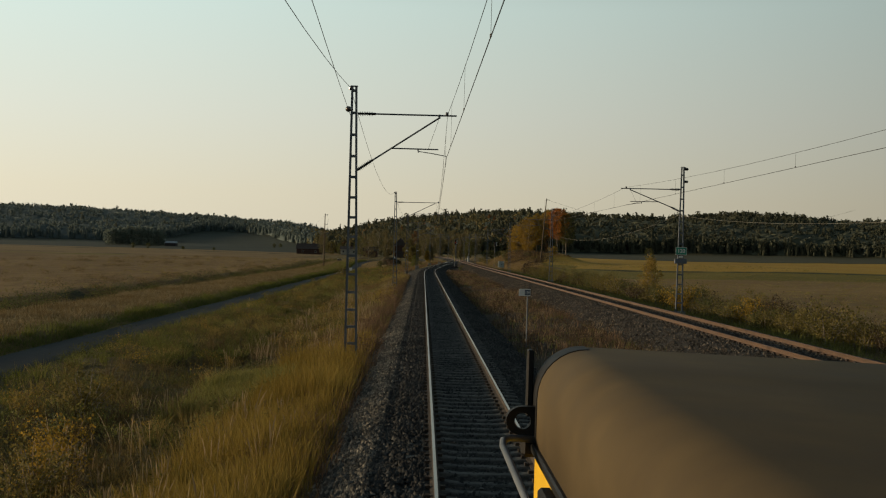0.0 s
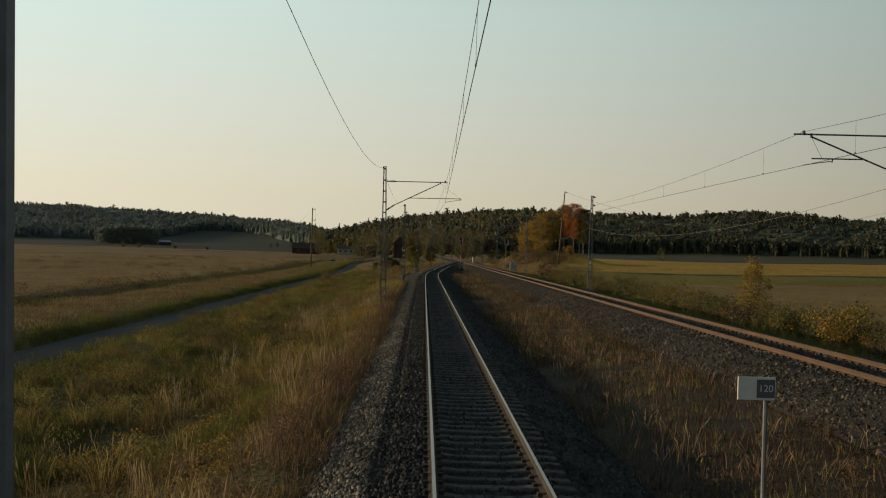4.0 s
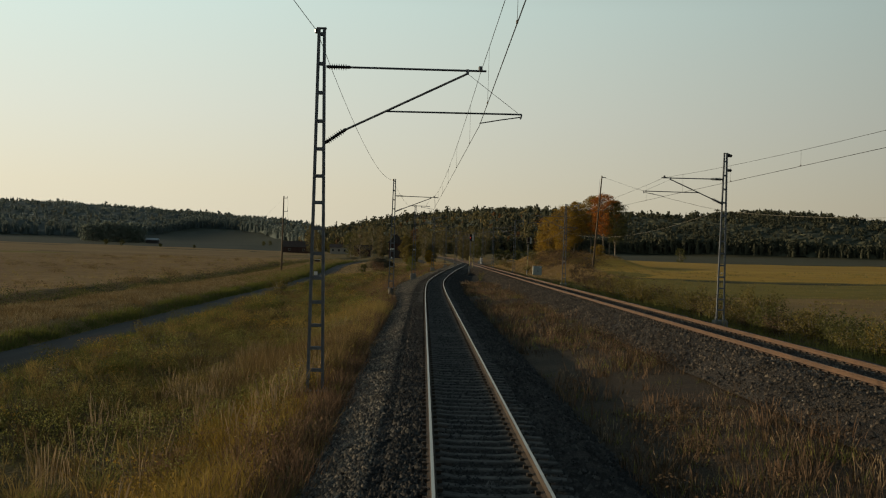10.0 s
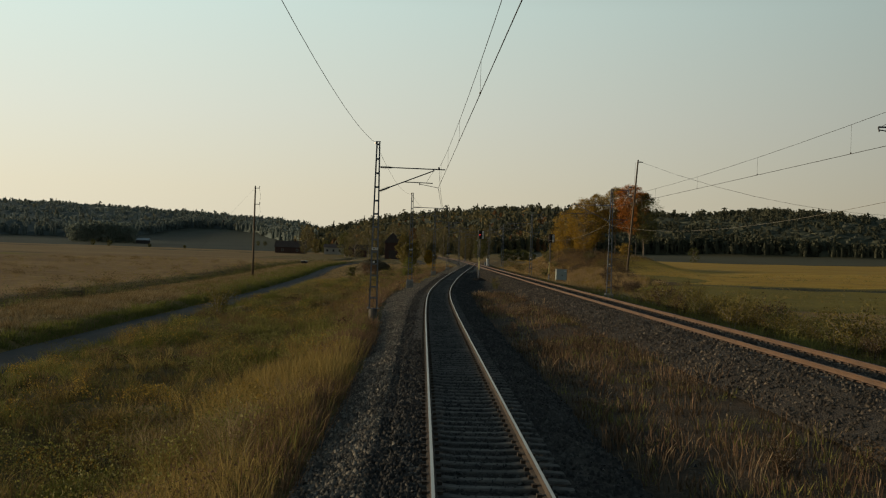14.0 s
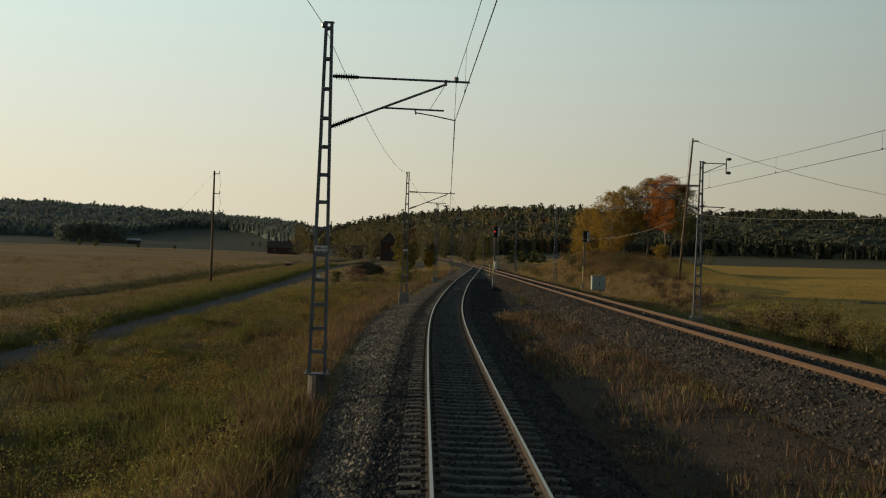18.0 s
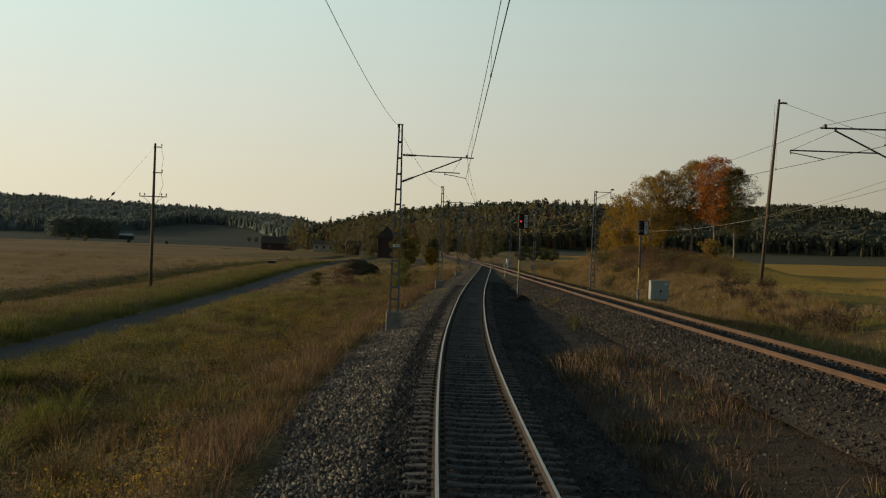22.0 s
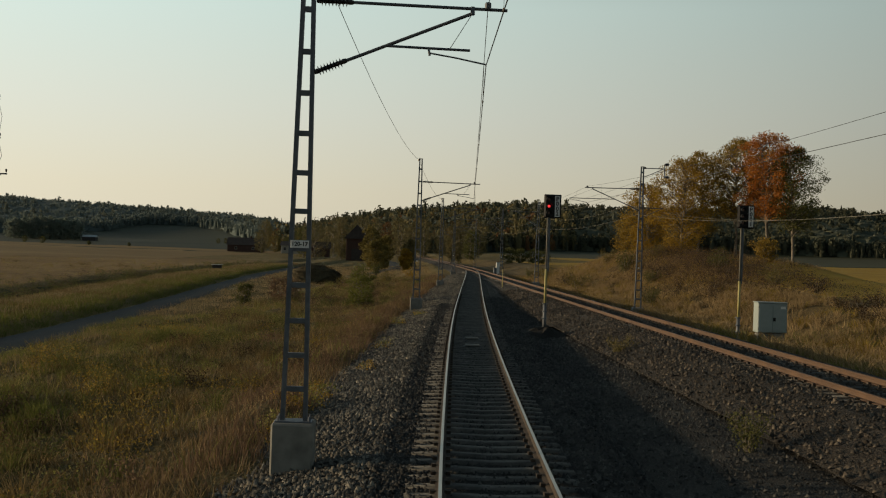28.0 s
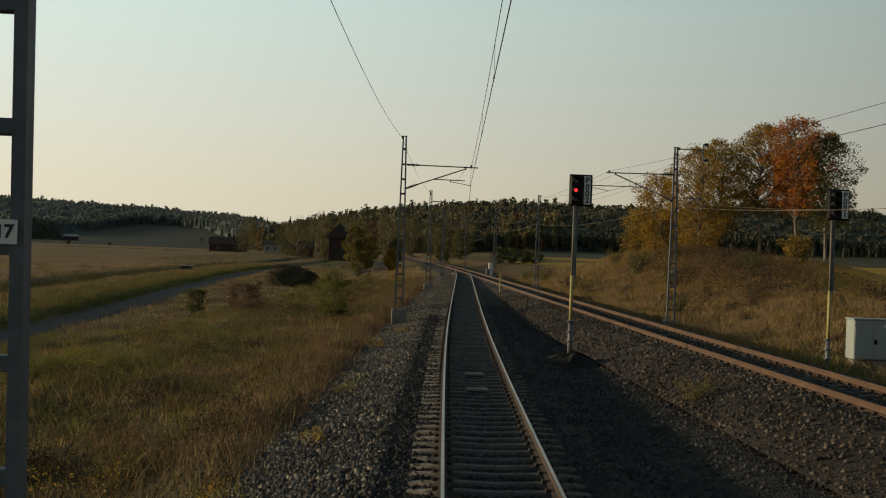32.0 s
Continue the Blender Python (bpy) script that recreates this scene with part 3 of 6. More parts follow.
mi[(cq > 9.2 + 0.7 * wob) & (cq < 14.6 + 0.7 * wob) & (cy < 440)] = 8
mi[(cq > 75) & (cy > 372 + cx * 0.02) & (cy < 392 + 2 * wob) & (cx < -92)] = 4
mi[(cq > 40) & (cy > 425 + 3 * wob)] = 10
mi[(cw > 5)] = 7
rr_ = cw + wob
mi[(rr_ > 12.0) & (cy < 186 + wob)] = 10
mi[(rr_ > 11.0) & (cy >= 184 + wob) & (cy < 213)] = 4
mi[(cy >= 211.3) & (cy < 214.0) & (cw > 22)] = 8
mi[(rr_ > 16.0) & (cy >= 214) & (cy < 262)] = 4
mi[(rr_ > 18.0 + 4 * wob) & (cy >= 216)] = 3
mi[(cw > 20) & (cy > 700)] = 5
mi[(np.abs(cy - 668 + 0.25 * cx) < 9) & (cx < -52)] = 8
mi[(np.abs(cy - 418) < 3.2) & (cx < -95)] = 8
mi[(np.abs(cy - 697) < 9) & (cw > 40)] = 8
mi[(cx < -20) & (cr_ > 838) & (caz < -5)] = 11
mi[(np.abs(cx) < 60) & (cy > 470)] = 0
climb = (cr_ - cbeg) / (cend - cbeg)
mi[(climb > -0.005) & (caz > -7)] = 6
mi[(climb > front(caz) - 0.01) & (caz <= -6)] = 6
g_me.polygons.foreach_set("material_index", mi)
ground = tagged(new("ground", g_me), "autumn fields, grassy bank and wooded rim round the railway", "ground", kind="structure")

# gravel road along the left of the line, and a farm road beyond the junction
def gz_road(y_):
    return float(max(ground_z(np.interp(y_, [360, 385, 420, 470, 540], [-5.5, -1.2, -0.8, -1.6, -4.0]) + d_, y_) for d_ in (-1.3, 0.0, 1.3)))


ys = np.arange(-60, 420, 3.0)
rows = []
for y_ in ys:
    xr_ = float(road_x(y_))
    prof = []
    for k, o in enumerate((-1.25, -0.95, -0.6, -0.2, 0.2, 0.6, 0.95, 1.25)):
        hgt = (-0.06, 0.03, 0.0, 0.04, 0.045, 0.0, 0.03, -0.06)[k]
        xx = xr_ + o + 0.08 * math.sin(y_ * 0.37 + k) * (abs(o) > 0.9)
        prof.append((xx, y_, -1.315 + hgt + float(ground_z(xr_, y_)) + 1.36))
    rows.append(prof)
road = tagged(new("gravel_road", Geo().sweep(rows).mesh("gravel_road", M_road, True)), "narrow grey gravel road running beside the railway bank", "road", kind="structure")

rows = [[(float(np.interp(y_, [360, 385, 420, 470, 540], [-5.5, -1.2, -0.8, -1.6, -4.0])) + o, y_, gz_road(y_) + h_) for o, h_ in ((-1.3, -0.08), (-0.9, 0.05), (0.0, 0.08), (0.9, 0.05), (1.3, -0.08))] for y_ in np.arange(360, 540, 5.0)]
tagged(new("farm_road", Geo().sweep(rows).mesh("farm_road", M_road, True)), "short grey farm road climbing towards the barn", "road", kind="structure")


# ---------------------------------------------------------------- ballast beds
def ballast_bed(name, fx, fz, y0, y1, step, left, right, material, label, crib=-0.232):
    rows = []
    for y_ in np.arange(y0, y1 + 0.01, step):
        c, z0 = float(fx(y_)), float(fz(y_))
        lw, rw = left(y_), right(y_)
        offs = np.r_[np.linspace(-lw, -1.85, 9), np.linspace(-1.6, 1.6, 15), np.linspace(1.85, rw, 8)]
        prof = []
        for o in offs:
            if o < -1.85:
                f = (o + 1.85) / (-lw + 1.85)
                zz = -0.236 - 0.47 * f ** 1.25
            elif o > 1.85:
                f = (o - 1.85) / (rw - 1.85)
                zz = -0.236 - 0.574 * f ** 1.25
            else:
                zz = crib + 0.012 * math.sin(o * 9 + y_ * 2.1)
            prof.append((c + o, y_, z0 + zz + 0.02 * math.sin(o * 5.1 + y_ * 1.7) * (abs(o) > 1.4)))
        rows.append(prof)
    return tagged(new(name, Geo().sweep(rows).mesh(name, material, True)), label, "ballast", kind="structure")


ballast_bed("ballast_siding", own_x, own_z, -40, 322, 1.0, lambda y: float(toe_line(y)), lambda y: float(np.interp(y, [200, 230, 300], [3.1, 3.9, 3.4])), M_ballast, "grey crushed-stone ballast under the siding track")
ballast_bed("ballast_main", main_x, lambda y: main_z(y) - 0.01, -40, 700, 2.0, lambda y: 3.6, lambda y: 3.0, M_ballast2, "brown-grey crushed-stone ballast under the main track", -0.195)


# ---------------------------------------------------------------- tracks
def rail_mesh(name, fx, fz, side, y0, y1, mats):
    """Rail with head, web and foot, swept along the line; the running surface takes the second material."""
    prof = [(-0.075, -0.172), (-0.075, -0.160), (-0.011, -0.140), (-0.009, -0.055), (-0.036, -0.042), (-0.036, -0.012), (-0.024, -0.001),
            (0.024, -0.001), (0.036, -0.012), (0.036, -0.042), (0.009, -0.055), (0.011, -0.140), (0.075, -0.160), (0.075, -0.172)]
    ys_ = np.r_[np.arange(y0, y1, 2.0), y1]
    rows = [[(float(fx(y_)) + side * 0.797 + px_, float(y_), float(fz(y_)) + pz_) for px_, pz_ in prof] for y_ in ys_]
    me = Geo().sweep(rows).mesh(name, mats[0])
    me.materials.append(mats[1])
    n = len(prof) - 1
    me.polygons.foreach_set("material_index", [1 if (i % n) == 6 else 0 for i in range(len(me.polygons))])
    return me


def sleeper_mesh():
    g = Geo()
    rows = []
    for x_, top, w in ((-1.3, -0.235, 0.20), (-1.27, -0.20, 0.24), (-0.95, -0.182, 0.25), (-0.62, -0.182, 0.25), (-0.4, -0.205, 0.22), (0.4, -0.205, 0.22), (0.62, -0.182, 0.25), (0.95, -0.182, 0.25), (1.27, -0.20, 0.24), (1.3, -0.235, 0.20)):
        rows.append([(x_, -w / 2 - 0.03, -0.40), (x_, -w / 2, top - 0.02), (x_, -w / 2 + 0.02, top), (x_, w / 2 - 0.02, top), (x_, w / 2, top - 0.02), (x_, w / 2 + 0.03, -0.40)])
    g.sweep(rows, closed=True)
    return g.mesh("sleeper", M_concrete)


SLEEPER = sleeper_mesh()


def track(name, fx, fz, y0, y1, near, mats, label):
    t_ob = thing(name, Matrix(), label, "railway track", "railway tracks")
    for side, nm in ((-1, "rail"), (1, "rail")):
        part(nm, rail_mesh("rail", fx, fz, side, y0, y1, mats), None, t_ob)
    plain = Geo()
    plain.sweep([[(x_, -0.15, -0.40), (x_, -0.12, top), (x_, 0.12, top), (x_, 0.15, -0.40)] for x_, top in ((-1.3, -0.21), (-0.6, -0.182), (0.0, -0.205), (0.6, -0.182), (1.3, -0.21))], closed=True)
    base = np.array(plain.v, np.float32)
    polys = plain.f
    rest_v, rest_f, rest_s, clip = [], [], [], Geo()
    rng = np.random.RandomState(5)
    count = 0
    for y_ in np.arange(y0 + 0.3, y1 - 0.3, 0.6):
        c, z0 = float(fx(y_)), float(fz(y_))
        head = math.atan2(float(fx(y_ + 1) - fx(y_ - 1)), 2.0)
        dz, tw, dy = rng.uniform(-0.012, 0.008), rng.uniform(-0.006, 0.006), rng.uniform(-0.02, 0.02)
        for side in (-1, 1):
            for o in (-0.11, 0.11):
                if y_ < 262:
                    clip.box((c + side * 0.797 + o, y_ + dy, z0 - 0.155), (0.07, 0.11, 0.05))
        if near[0] <= y_ <= near[1] and count < 300:
            count += 1
            part("sleeper", SLEEPER, None, t_ob, at=Matrix.Translation((c, y_ + dy, z0 + dz)) @ Matrix.Rotation(-head + tw, 4, "Z"))
        else:
            k = sum(len(v) for v in rest_v)
            rest_v.append(base + (c, y_ + dy, z0 + dz))
            for p in polys:
                rest_f += [i + k for i in p]
                rest_s.append(len(p))
    if rest_v:
        ob = part("sleeper_run", raw_mesh("sleeper_run", np.concatenate(rest_v), rest_f, rest_s, M_concrete), None, t_ob)
        tagged(ob, kind="stuff")
    ob = part("rail_clip", clip, M_rust, t_ob, "rusty rail clips and base plates")
    tagged(ob, kind="stuff")
    return t_ob


siding = track("siding_track", own_x, own_z, -30, 338, (8, 188), (M_rust, M_railtop), "siding track with bright-topped rails on grey concrete sleepers")
main_line = track("main_track", main_x, main_z, -30, 680, (22, 202), (M_rustmain, M_rustmain), "main track with orange rust-coated rails on concrete sleepers")


def balise(y_):
    b = thing("balise", Matrix.Translation((float(own_x(y_)), y_, float(own_z(y_)) - 0.20)), "flat grey track balise bolted between the rails", "track balise", "balises")
    part("housing", Geo().box((0, 0, 0.05), (0.50, 0.36, 0.06), ch=0.02), M_found, b)
    part("mounting_bar", Geo().box((0, 0, 0.012), (0.62, 0.08, 0.024), ch=0.005), M_darkplate, b)


balise(222.5)
balise(225.5)


# ---------------------------------------------------------------- overhead line masts
def insulator(p0, p1):
    """A ribbed rod insulator from p0 to p1."""
    p0, p1 = Vector(p0), Vector(p1)
    pts, rs = [], []
    n = 8
    for k in range(n):
        for f, r in ((0.0, 0.036), (0.3, 0.088), (0.55, 0.036)):
            pts.append(p0.lerp(p1, 0.12 + 0.76 * (k + f) / n))
            rs.append(r)
    return Geo().tube([p0, p0.lerp(p1, 0.1)] + pts + [p0.lerp(p1, 0.9), p1], [0.035, 0.045] + rs + [0.045, 0.035], 10)


def mast(x, y, zb, height, arm, cx, cz, push=False, plate="", top_z=7.2, low_z=6.04, narrow=False, feeder=False, km=False, top_insul=False, lean=0.0):
    """Battened steel mast standing at x, y with its foot at zb. arm: +1 reaches to +x. cx, cz: where the contact wire runs."""
    m_ob = thing("catenary_mast", Matrix.Translation((x, y, zb)) @ Matrix.Rotation(-lean, 4, "Y"), "grey battened steel catenary mast with a cantilever arm", "catenary mast", "catenary masts")
    wb, wt = 0.44, 0.20
    width = lambda z: wb + (wt - wb) * z / height
    for s in (-1, 1):
        rows = []
        for z_ in np.linspace(0, height, 5):
            xc_ = s * (width(z_) / 2 - 0.035)
            rows.append([(xc_ - 0.035, -0.06, z_), (xc_ + 0.035, -0.06, z_), (xc_ + 0.035, 0.06, z_), (xc_ - 0.035, 0.06, z_)])
        part("chord", Geo().sweep(rows, closed=True), M_galv, m_ob)
    z_, step_ = 0.53, 0.546
    while z_ < height - 0.05:
        part("batten", Geo().box((0, 0, z_), (width(z_) - 0.06, 0.09, 0.085), ch=0.006), M_galv, m_ob)
        z_ += step_
        step_ += 0.016
    part("cap", Geo().box((0, 0, height + 0.02), (wt + 0.04, 0.14, 0.03), ch=0.005), M_galv, m_ob)
    part("base_plate", Geo().box((0, 0, 0.012), (0.60, 0.34, 0.024), ch=0.004), M_darkplate, m_ob)
    for sx in (-0.25, 0.25):
        for sy in (-0.12, 0.12):
            part("anchor_bolt", Geo().tube([(sx, sy, 0.0), (sx, sy, 0.10)], 0.018, 6), M_darkplate, m_ob)
    if narrow:
        part("foundation", Geo().tube([(0, 0, -1.3), (0, 0, 0)], 0.21, 14), M_concrete, m_ob, "narrow concrete pile foot")
    else:
        part("foundation", Geo().box((0, 0, -0.6), (0.68, 0.62, 1.2), ch=0.03), M_found, m_ob, "pale concrete foundation block")
    # cantilever, in the mast's own space
    zz = cz - zb
    c = cx - x + lean * zz
    a = arm
    xm_ = a * (width(zz) / 2)
    top, low = top_z - zb, low_z - zb
    part("top_tube_insulator", insulator((xm_, 0, top + 0.03), (xm_ + a * 0.60, 0, top + 0.025)), M_insul, m_ob)
    part("top_tube", Geo().tube([(xm_ + a * 0.58, 0, top + 0.025), (c + a * (0.15 if push else 0.32), 0, top)], 0.027), M_tube, m_ob)
    part("strut_insulator", insulator((xm_, 0, low), (xm_ + a * 0.52, 0, low + 0.21 * (top - low) / 1.1)), M_insul, m_ob)
    s0, s1 = Vector((xm_ + a * 0.50, 0, low + 0.20 * (top - low) / 1.1)), Vector((c - a * (0.32 if push else 0.25), 0, top - 0.07))
    part("strut", Geo().tube([s0, s1], 0.028), M_tube, m_ob)
    part("strut_clamp", Geo().box(s1 + Vector((0, 0, 0.04)), (0.07, 0.06, 0.14), ch=0.01), M_darkplate, m_ob)
    part("wire_clamp", Geo().box((c, 0, top + 0.06), (0.10, 0.10, 0.12), ch=0.02), M_darkplate, m_ob)
    r0 = s0.lerp(s1, min(0.8, max(0.08, (zz + 0.25 - s0.z) / (s1.z - s0.z))))
    if push:
        r1 = Vector((c + a * 1.05, 0, zz + 0.24))
        part("registration_tube", Geo().tube([r0, r1], 0.022), M_tube, m_ob)
        part("steady_arm", Geo().tube([r1 + Vector((-a * 0.04, 0, -0.07)), (c + a * 0.5, 0, zz + 0.09), (c, 0, zz)], 0.014), M_tube, m_ob)
        part("drop_bracket", Geo().tube([r1, r1 + Vector((-a * 0.03, 0, -0.12))], 0.02), M_darkplate, m_ob)
        part("stay_wire", Geo().tube([s1, r1 + Vector((-a * 0.1, 0, 0.03))], 0.006, 5), M_wire, m_ob)
    else:
        r1 = Vector((c - a * 0.27, 0, zz + 0.23))
        part("registration_tube", Geo().tube([r0, r1], 0.022), M_tube, m_ob)
        part("steady_arm", Geo().tube([(c - a * 0.92, 0, zz + 0.16), (c - a * 0.5, 0, zz + 0.10), (c, 0, zz + 0.01)], 0.014), M_tube, m_ob)
        part("drop_bracket", Geo().tube([(c - a * 0.95, 0, zz + 0.24), (c - a * 0.93, 0, zz + 0.12)], 0.02), M_darkplate, m_ob)
        part("stay_wire", Geo().tube([s1, (c - a * 0.6, 0, zz + 0.25)], 0.006, 5), M_wire, m_ob)
    part("top_clamp", Geo().box((-0.10 if arm > 0 else 0.14, 0, height - 0.05), (0.14, 0.10, 0.12), ch=0.02), M_insul, m_ob)
    if top_insul:
        for z_ in (height - 0.10, height - 0.85):
            part("line_insulator", insulator((0.10, 0, z_), (0.34, 0, z_)), M_insul, m_ob)
    if feeder:
        for z_, dz in ((height - 0.06, -0.55), (height - 2.45, -0.55)):
            part("feeder_bracket", Geo().tube([(0.08, 0, z_), (1.35, 0, z_)], 0.03, 6), M_galv, m_ob)
            part("bracket_brace", Geo().tube([(0.10, 0, z_ + dz), (1.25, 0, z_ - 0.03)], 0.022, 6), M_galv, m_ob)
        part("end_bar", Geo().tube([(1.35, 0, height + 0.24), (1.35, 0, height - 0.62)], 0.032, 8), M_galv, m_ob)
        for z_ in (height + 0.20, height - 0.55):
            part("post_insulator", insulator((1.37, 0, z_), (1.62, 0, z_)), M_insul, m_ob)
    if plate:
        pz = (3.215 if plate == "120-17" else 3.18) - zb
        pl = part("number_plate", Geo().box((0, -0.075, pz), (0.30, 0.006, 0.125), ch=0.002), M_white, m_ob, "white plate with black mast number")
        lettering(plate, 0.093, pose(0, -0.0795, pz, 90), M_text, pl, bold=0.0035)
    if km:
        pl = part("kilometre_sign", Geo().box((0.02, -0.09, 3.62 - zb), (0.62, 0.01, 0.42), ch=0.003), M_green_sign, m_ob, "green sign with white kilometre figures")
        part("sign_rim", Geo().box((0.02, -0.086, 3.62 - zb), (0.66, 0.008, 0.46), ch=0.003), M_white, m_ob)
        lettering("120", 0.31, pose(0.02, -0.0965, 3.62 - zb, 90), M_white, pl, bold=0.008)
        part("small_tag", Geo().box((0.0, -0.085, 3.28 - zb), (0.25, 0.008, 0.09), ch=0.002), M_white, m_ob)
        part("relay_box", Geo().box((-0.02, -0.12, 3.02 - zb), (0.72, 0.16, 0.30), ch=0.02), M_darkplate, m_ob, "dark blue-grey box on the mast")
    elif plate != "120-17":
        part("small_tag", Geo().box((-0.03, -0.07, 2.53 - zb), (0.09, 0.006, 0.09), ch=0.002), M_white, m_ob)
    return m_ob


# x, y, foot, mast top, contact x, contact z, push-off arm, plate, upper tube, lower bracket
LEFT = [(-3.1, -29.0, -0.35, 8.5, 0.65, 6.28, True, "", 7.6, 5.85), (-2.96, 35.5, -0.45, 8.55, 0.02, 6.29, False, "", 7.64, 5.80), (-3.21, 100.15, -0.40, 8.6, 0.65, 6.34, True, "", 7.64, 5.77),
        (-3.0, 155.1, 0.22, 8.48, 0.04, 6.29, False, "120-16", 7.21, 6.05), (-1.74, 202.75, 0.33, 8.5, 1.19, 6.25, False, "120-17", 7.16, 6.02),
        (0.93, 246.8, 0.38, 8.37, 4.05, 6.2, False, "", 7.05, 5.98), (3.75, 285.0, 0.35, 8.0, 6.9, 6.3, False, "", 7.1, 6.0), (7.0, 326.0, 0.4, 8.4, 10.0, 6.5, False, "", 7.3, 6.2)]
for i, (x, y, zb, top, cx_, cz_, push, plate, tz, lz) in enumerate(LEFT):
    mast(x, y, zb, top - zb, 1, cx_, cz_, push, plate, tz, lz, narrow=i < 4, lean=(0.0, 0.014, 0.0155)[i] if i < 3 else 0.0)
RIGHT = [(14.7, -2.0, 0.0, 8.6, 11.6, 6.28, False, False), (14.65, 63.6, 0.0, 8.6, 11.3, 6.26, False, True), (14.66, 128.1, 0.12, 8.66, 11.55, 6.36, True, False),
         (14.5, 188.2, 0.14, 8.6, 11.5, 6.3, True, False), (14.28, 249.15, 0.14, 8.6, 11.0, 6.36, True, False), (13.5, 291.0, 0.30, 8.27, 11.2, 6.5, False, False),
         (13.3, 326.0, 0.35, 8.9, 11.0, 6.6, False, False), (14.0, 385.0, 0.3, 8.8, 10.8, 6.7, False, False), (12.9, 440.0, 0.3, 8.8, 10.4, 6.7, False, False)]
for i, (x, y, zb, top, cx_, cz_, push, km) in enumerate(RIGHT):
    mast(x, y, zb, top - zb, -1, cx_, cz_, push, "", 7.25 + 0.06 * (i == 2) + 0.3 * (i > 5), 5.98 + 0.12 * (i == 2), feeder=i in (3, 4), km=km, top_insul=i in (0, 1, 2))


# ---------------------------------------------------------------- wires
def sagging(p0, p1, sag, n=14):
    p0, p1 = Vector(p0), Vector(p1)
    return [p0.lerp(p1, k / n) - Vector((0, 0, sag * 4 * (k / n) * (1 - k / n))) for k in range(n + 1)]


def overhead_line(pts, rises, label, slack=0.62):
    """Contact wire, carrying wire and droppers over one track. pts: contact points at the masts."""
    ln = thing("overhead_line", Matrix(), label, "overhead line", "overhead lines")
    for (x0, y0, z0), (x1, y1, z1), h0, h1 in zip(pts, pts[1:], rises, rises[1:]):
        span = y1 - y0
        part("contact_wire", Geo().tube([(x0, y0, z0), (x1, y1, z1)], 0.0085, 6), M_wire, ln)
        sag = slack * (span / 60) ** 2 + 0.05
        mess = sagging((x0, y0, h0), (x1, y1, h1), sag)
        part("carrying_wire", Geo().tube(mess, 0.0065, 6), M_wire, ln)
        n = max(3, round(span / 8.5))
        for k in range(n):
            f = (k + 0.5) / n
            a_ = Vector((x0, y0, z0)).lerp(Vector((x1, y1, z1)), f)
            dr = part("dropper", Geo().tube([a_, Vector((a_.x, a_.y, h0 + (h1 - h0) * f - sag * 4 * f * (1 - f)))], 0.0035, 5), M_wire, ln)
            part("dropper_clamp", Geo().box(a_ + Vector((0, 0, 0.02)), (0.03, 0.06, 0.05), ch=0.008), M_wire, dr)
    return ln


overhead_line([(m_[4], m_[1], m_[5]) for m_ in LEFT] + [(10.9, 360.0, 6.65)], [m_[8] + 0.08 for m_ in LEFT] + [7.5], "contact and carrying wires with droppers above the siding")
overhead_line([(m_[4], m_[1], m_[5]) for m_ in RIGHT] + [(9.3, 520.0, 6.7)], [7.33] * 6 + [7.6] * 4, "contact and carrying wires with droppers above the main track", 0.45)


def line_wire(name, pts, sag, r, material, label, group="line wires"):
    g = Geo()
    w_ob = thing(name, Matrix(), label, "wire", group)
    for p, q in zip(pts, pts[1:]):
        part("span", Geo().tube(sagging(p, q, sag * ((Vector(q) - Vector(p)).length / 60) ** 2), r, 6), material, w_ob)
    return w_ob


line_wire("return_wire", [(m_[0] - 0.12 - (0.12 if i == 1 else 0.14 if i == 2 else 0.0), m_[1], m_[3] - 0.05) for i, m_ in enumerate(LEFT)], 1.1, 0.008, M_wire, "thin dark return wire slung between the mast tops")
aw = line_wire("anchor_wire", [(-3.12, 35.5, 7.43), (-1.2, -29.0, 8.0)], 0.4, 0.007, M_wire, "thin anchor wire running back from a mast")
part("strain_insulator", Geo().tube([(-3.02, 32.25, 7.37), (-3.018, 32.21, 7.37), (-3.016, 32.12, 7.368), (-3.014, 32.04, 7.366), (-3.012, 32.0, 7.365)], [0.02, 0.075, 0.09, 0.075, 0.02], 12), M_insul, aw, "dark round strain insulator", smooth=True)
line_wire("feeder_wire", [(m_[0] + (1.33 if i in (3, 4) else 0.3), m_[1], m_[3] - 0.15) for i, m_ in enumerate(RIGHT) if i > 3], 1.0, 0.006, M_wire, "thin feeder wire along the main track masts")
line_wire("telecom_cable", [(m_[0] - 0.2, m_[1], 5.75) for m_ in RIGHT], 1.0, 0.0075, M_cable, "pale sagging telecom cable along the masts")
for z_, dx in ((7.7, 0.3), (6.8, 0.25)):
    line_wire("telecom_cable", [(m_[0] + dx, m_[1], z_) for m_ in RIGHT[4:]], 1.5, 0.0075, M_cable, "pale sagging telecom cable beyond the junction")
line_wire("telecom_cable", [(14.7, 190.0, 6.05), (15.6, 249.0, 5.9), (30, 330, 7.0), (60, 420, 9.0)], 1.2, 0.006, M_cable, "pale telecom cable leaving the line past the trees")


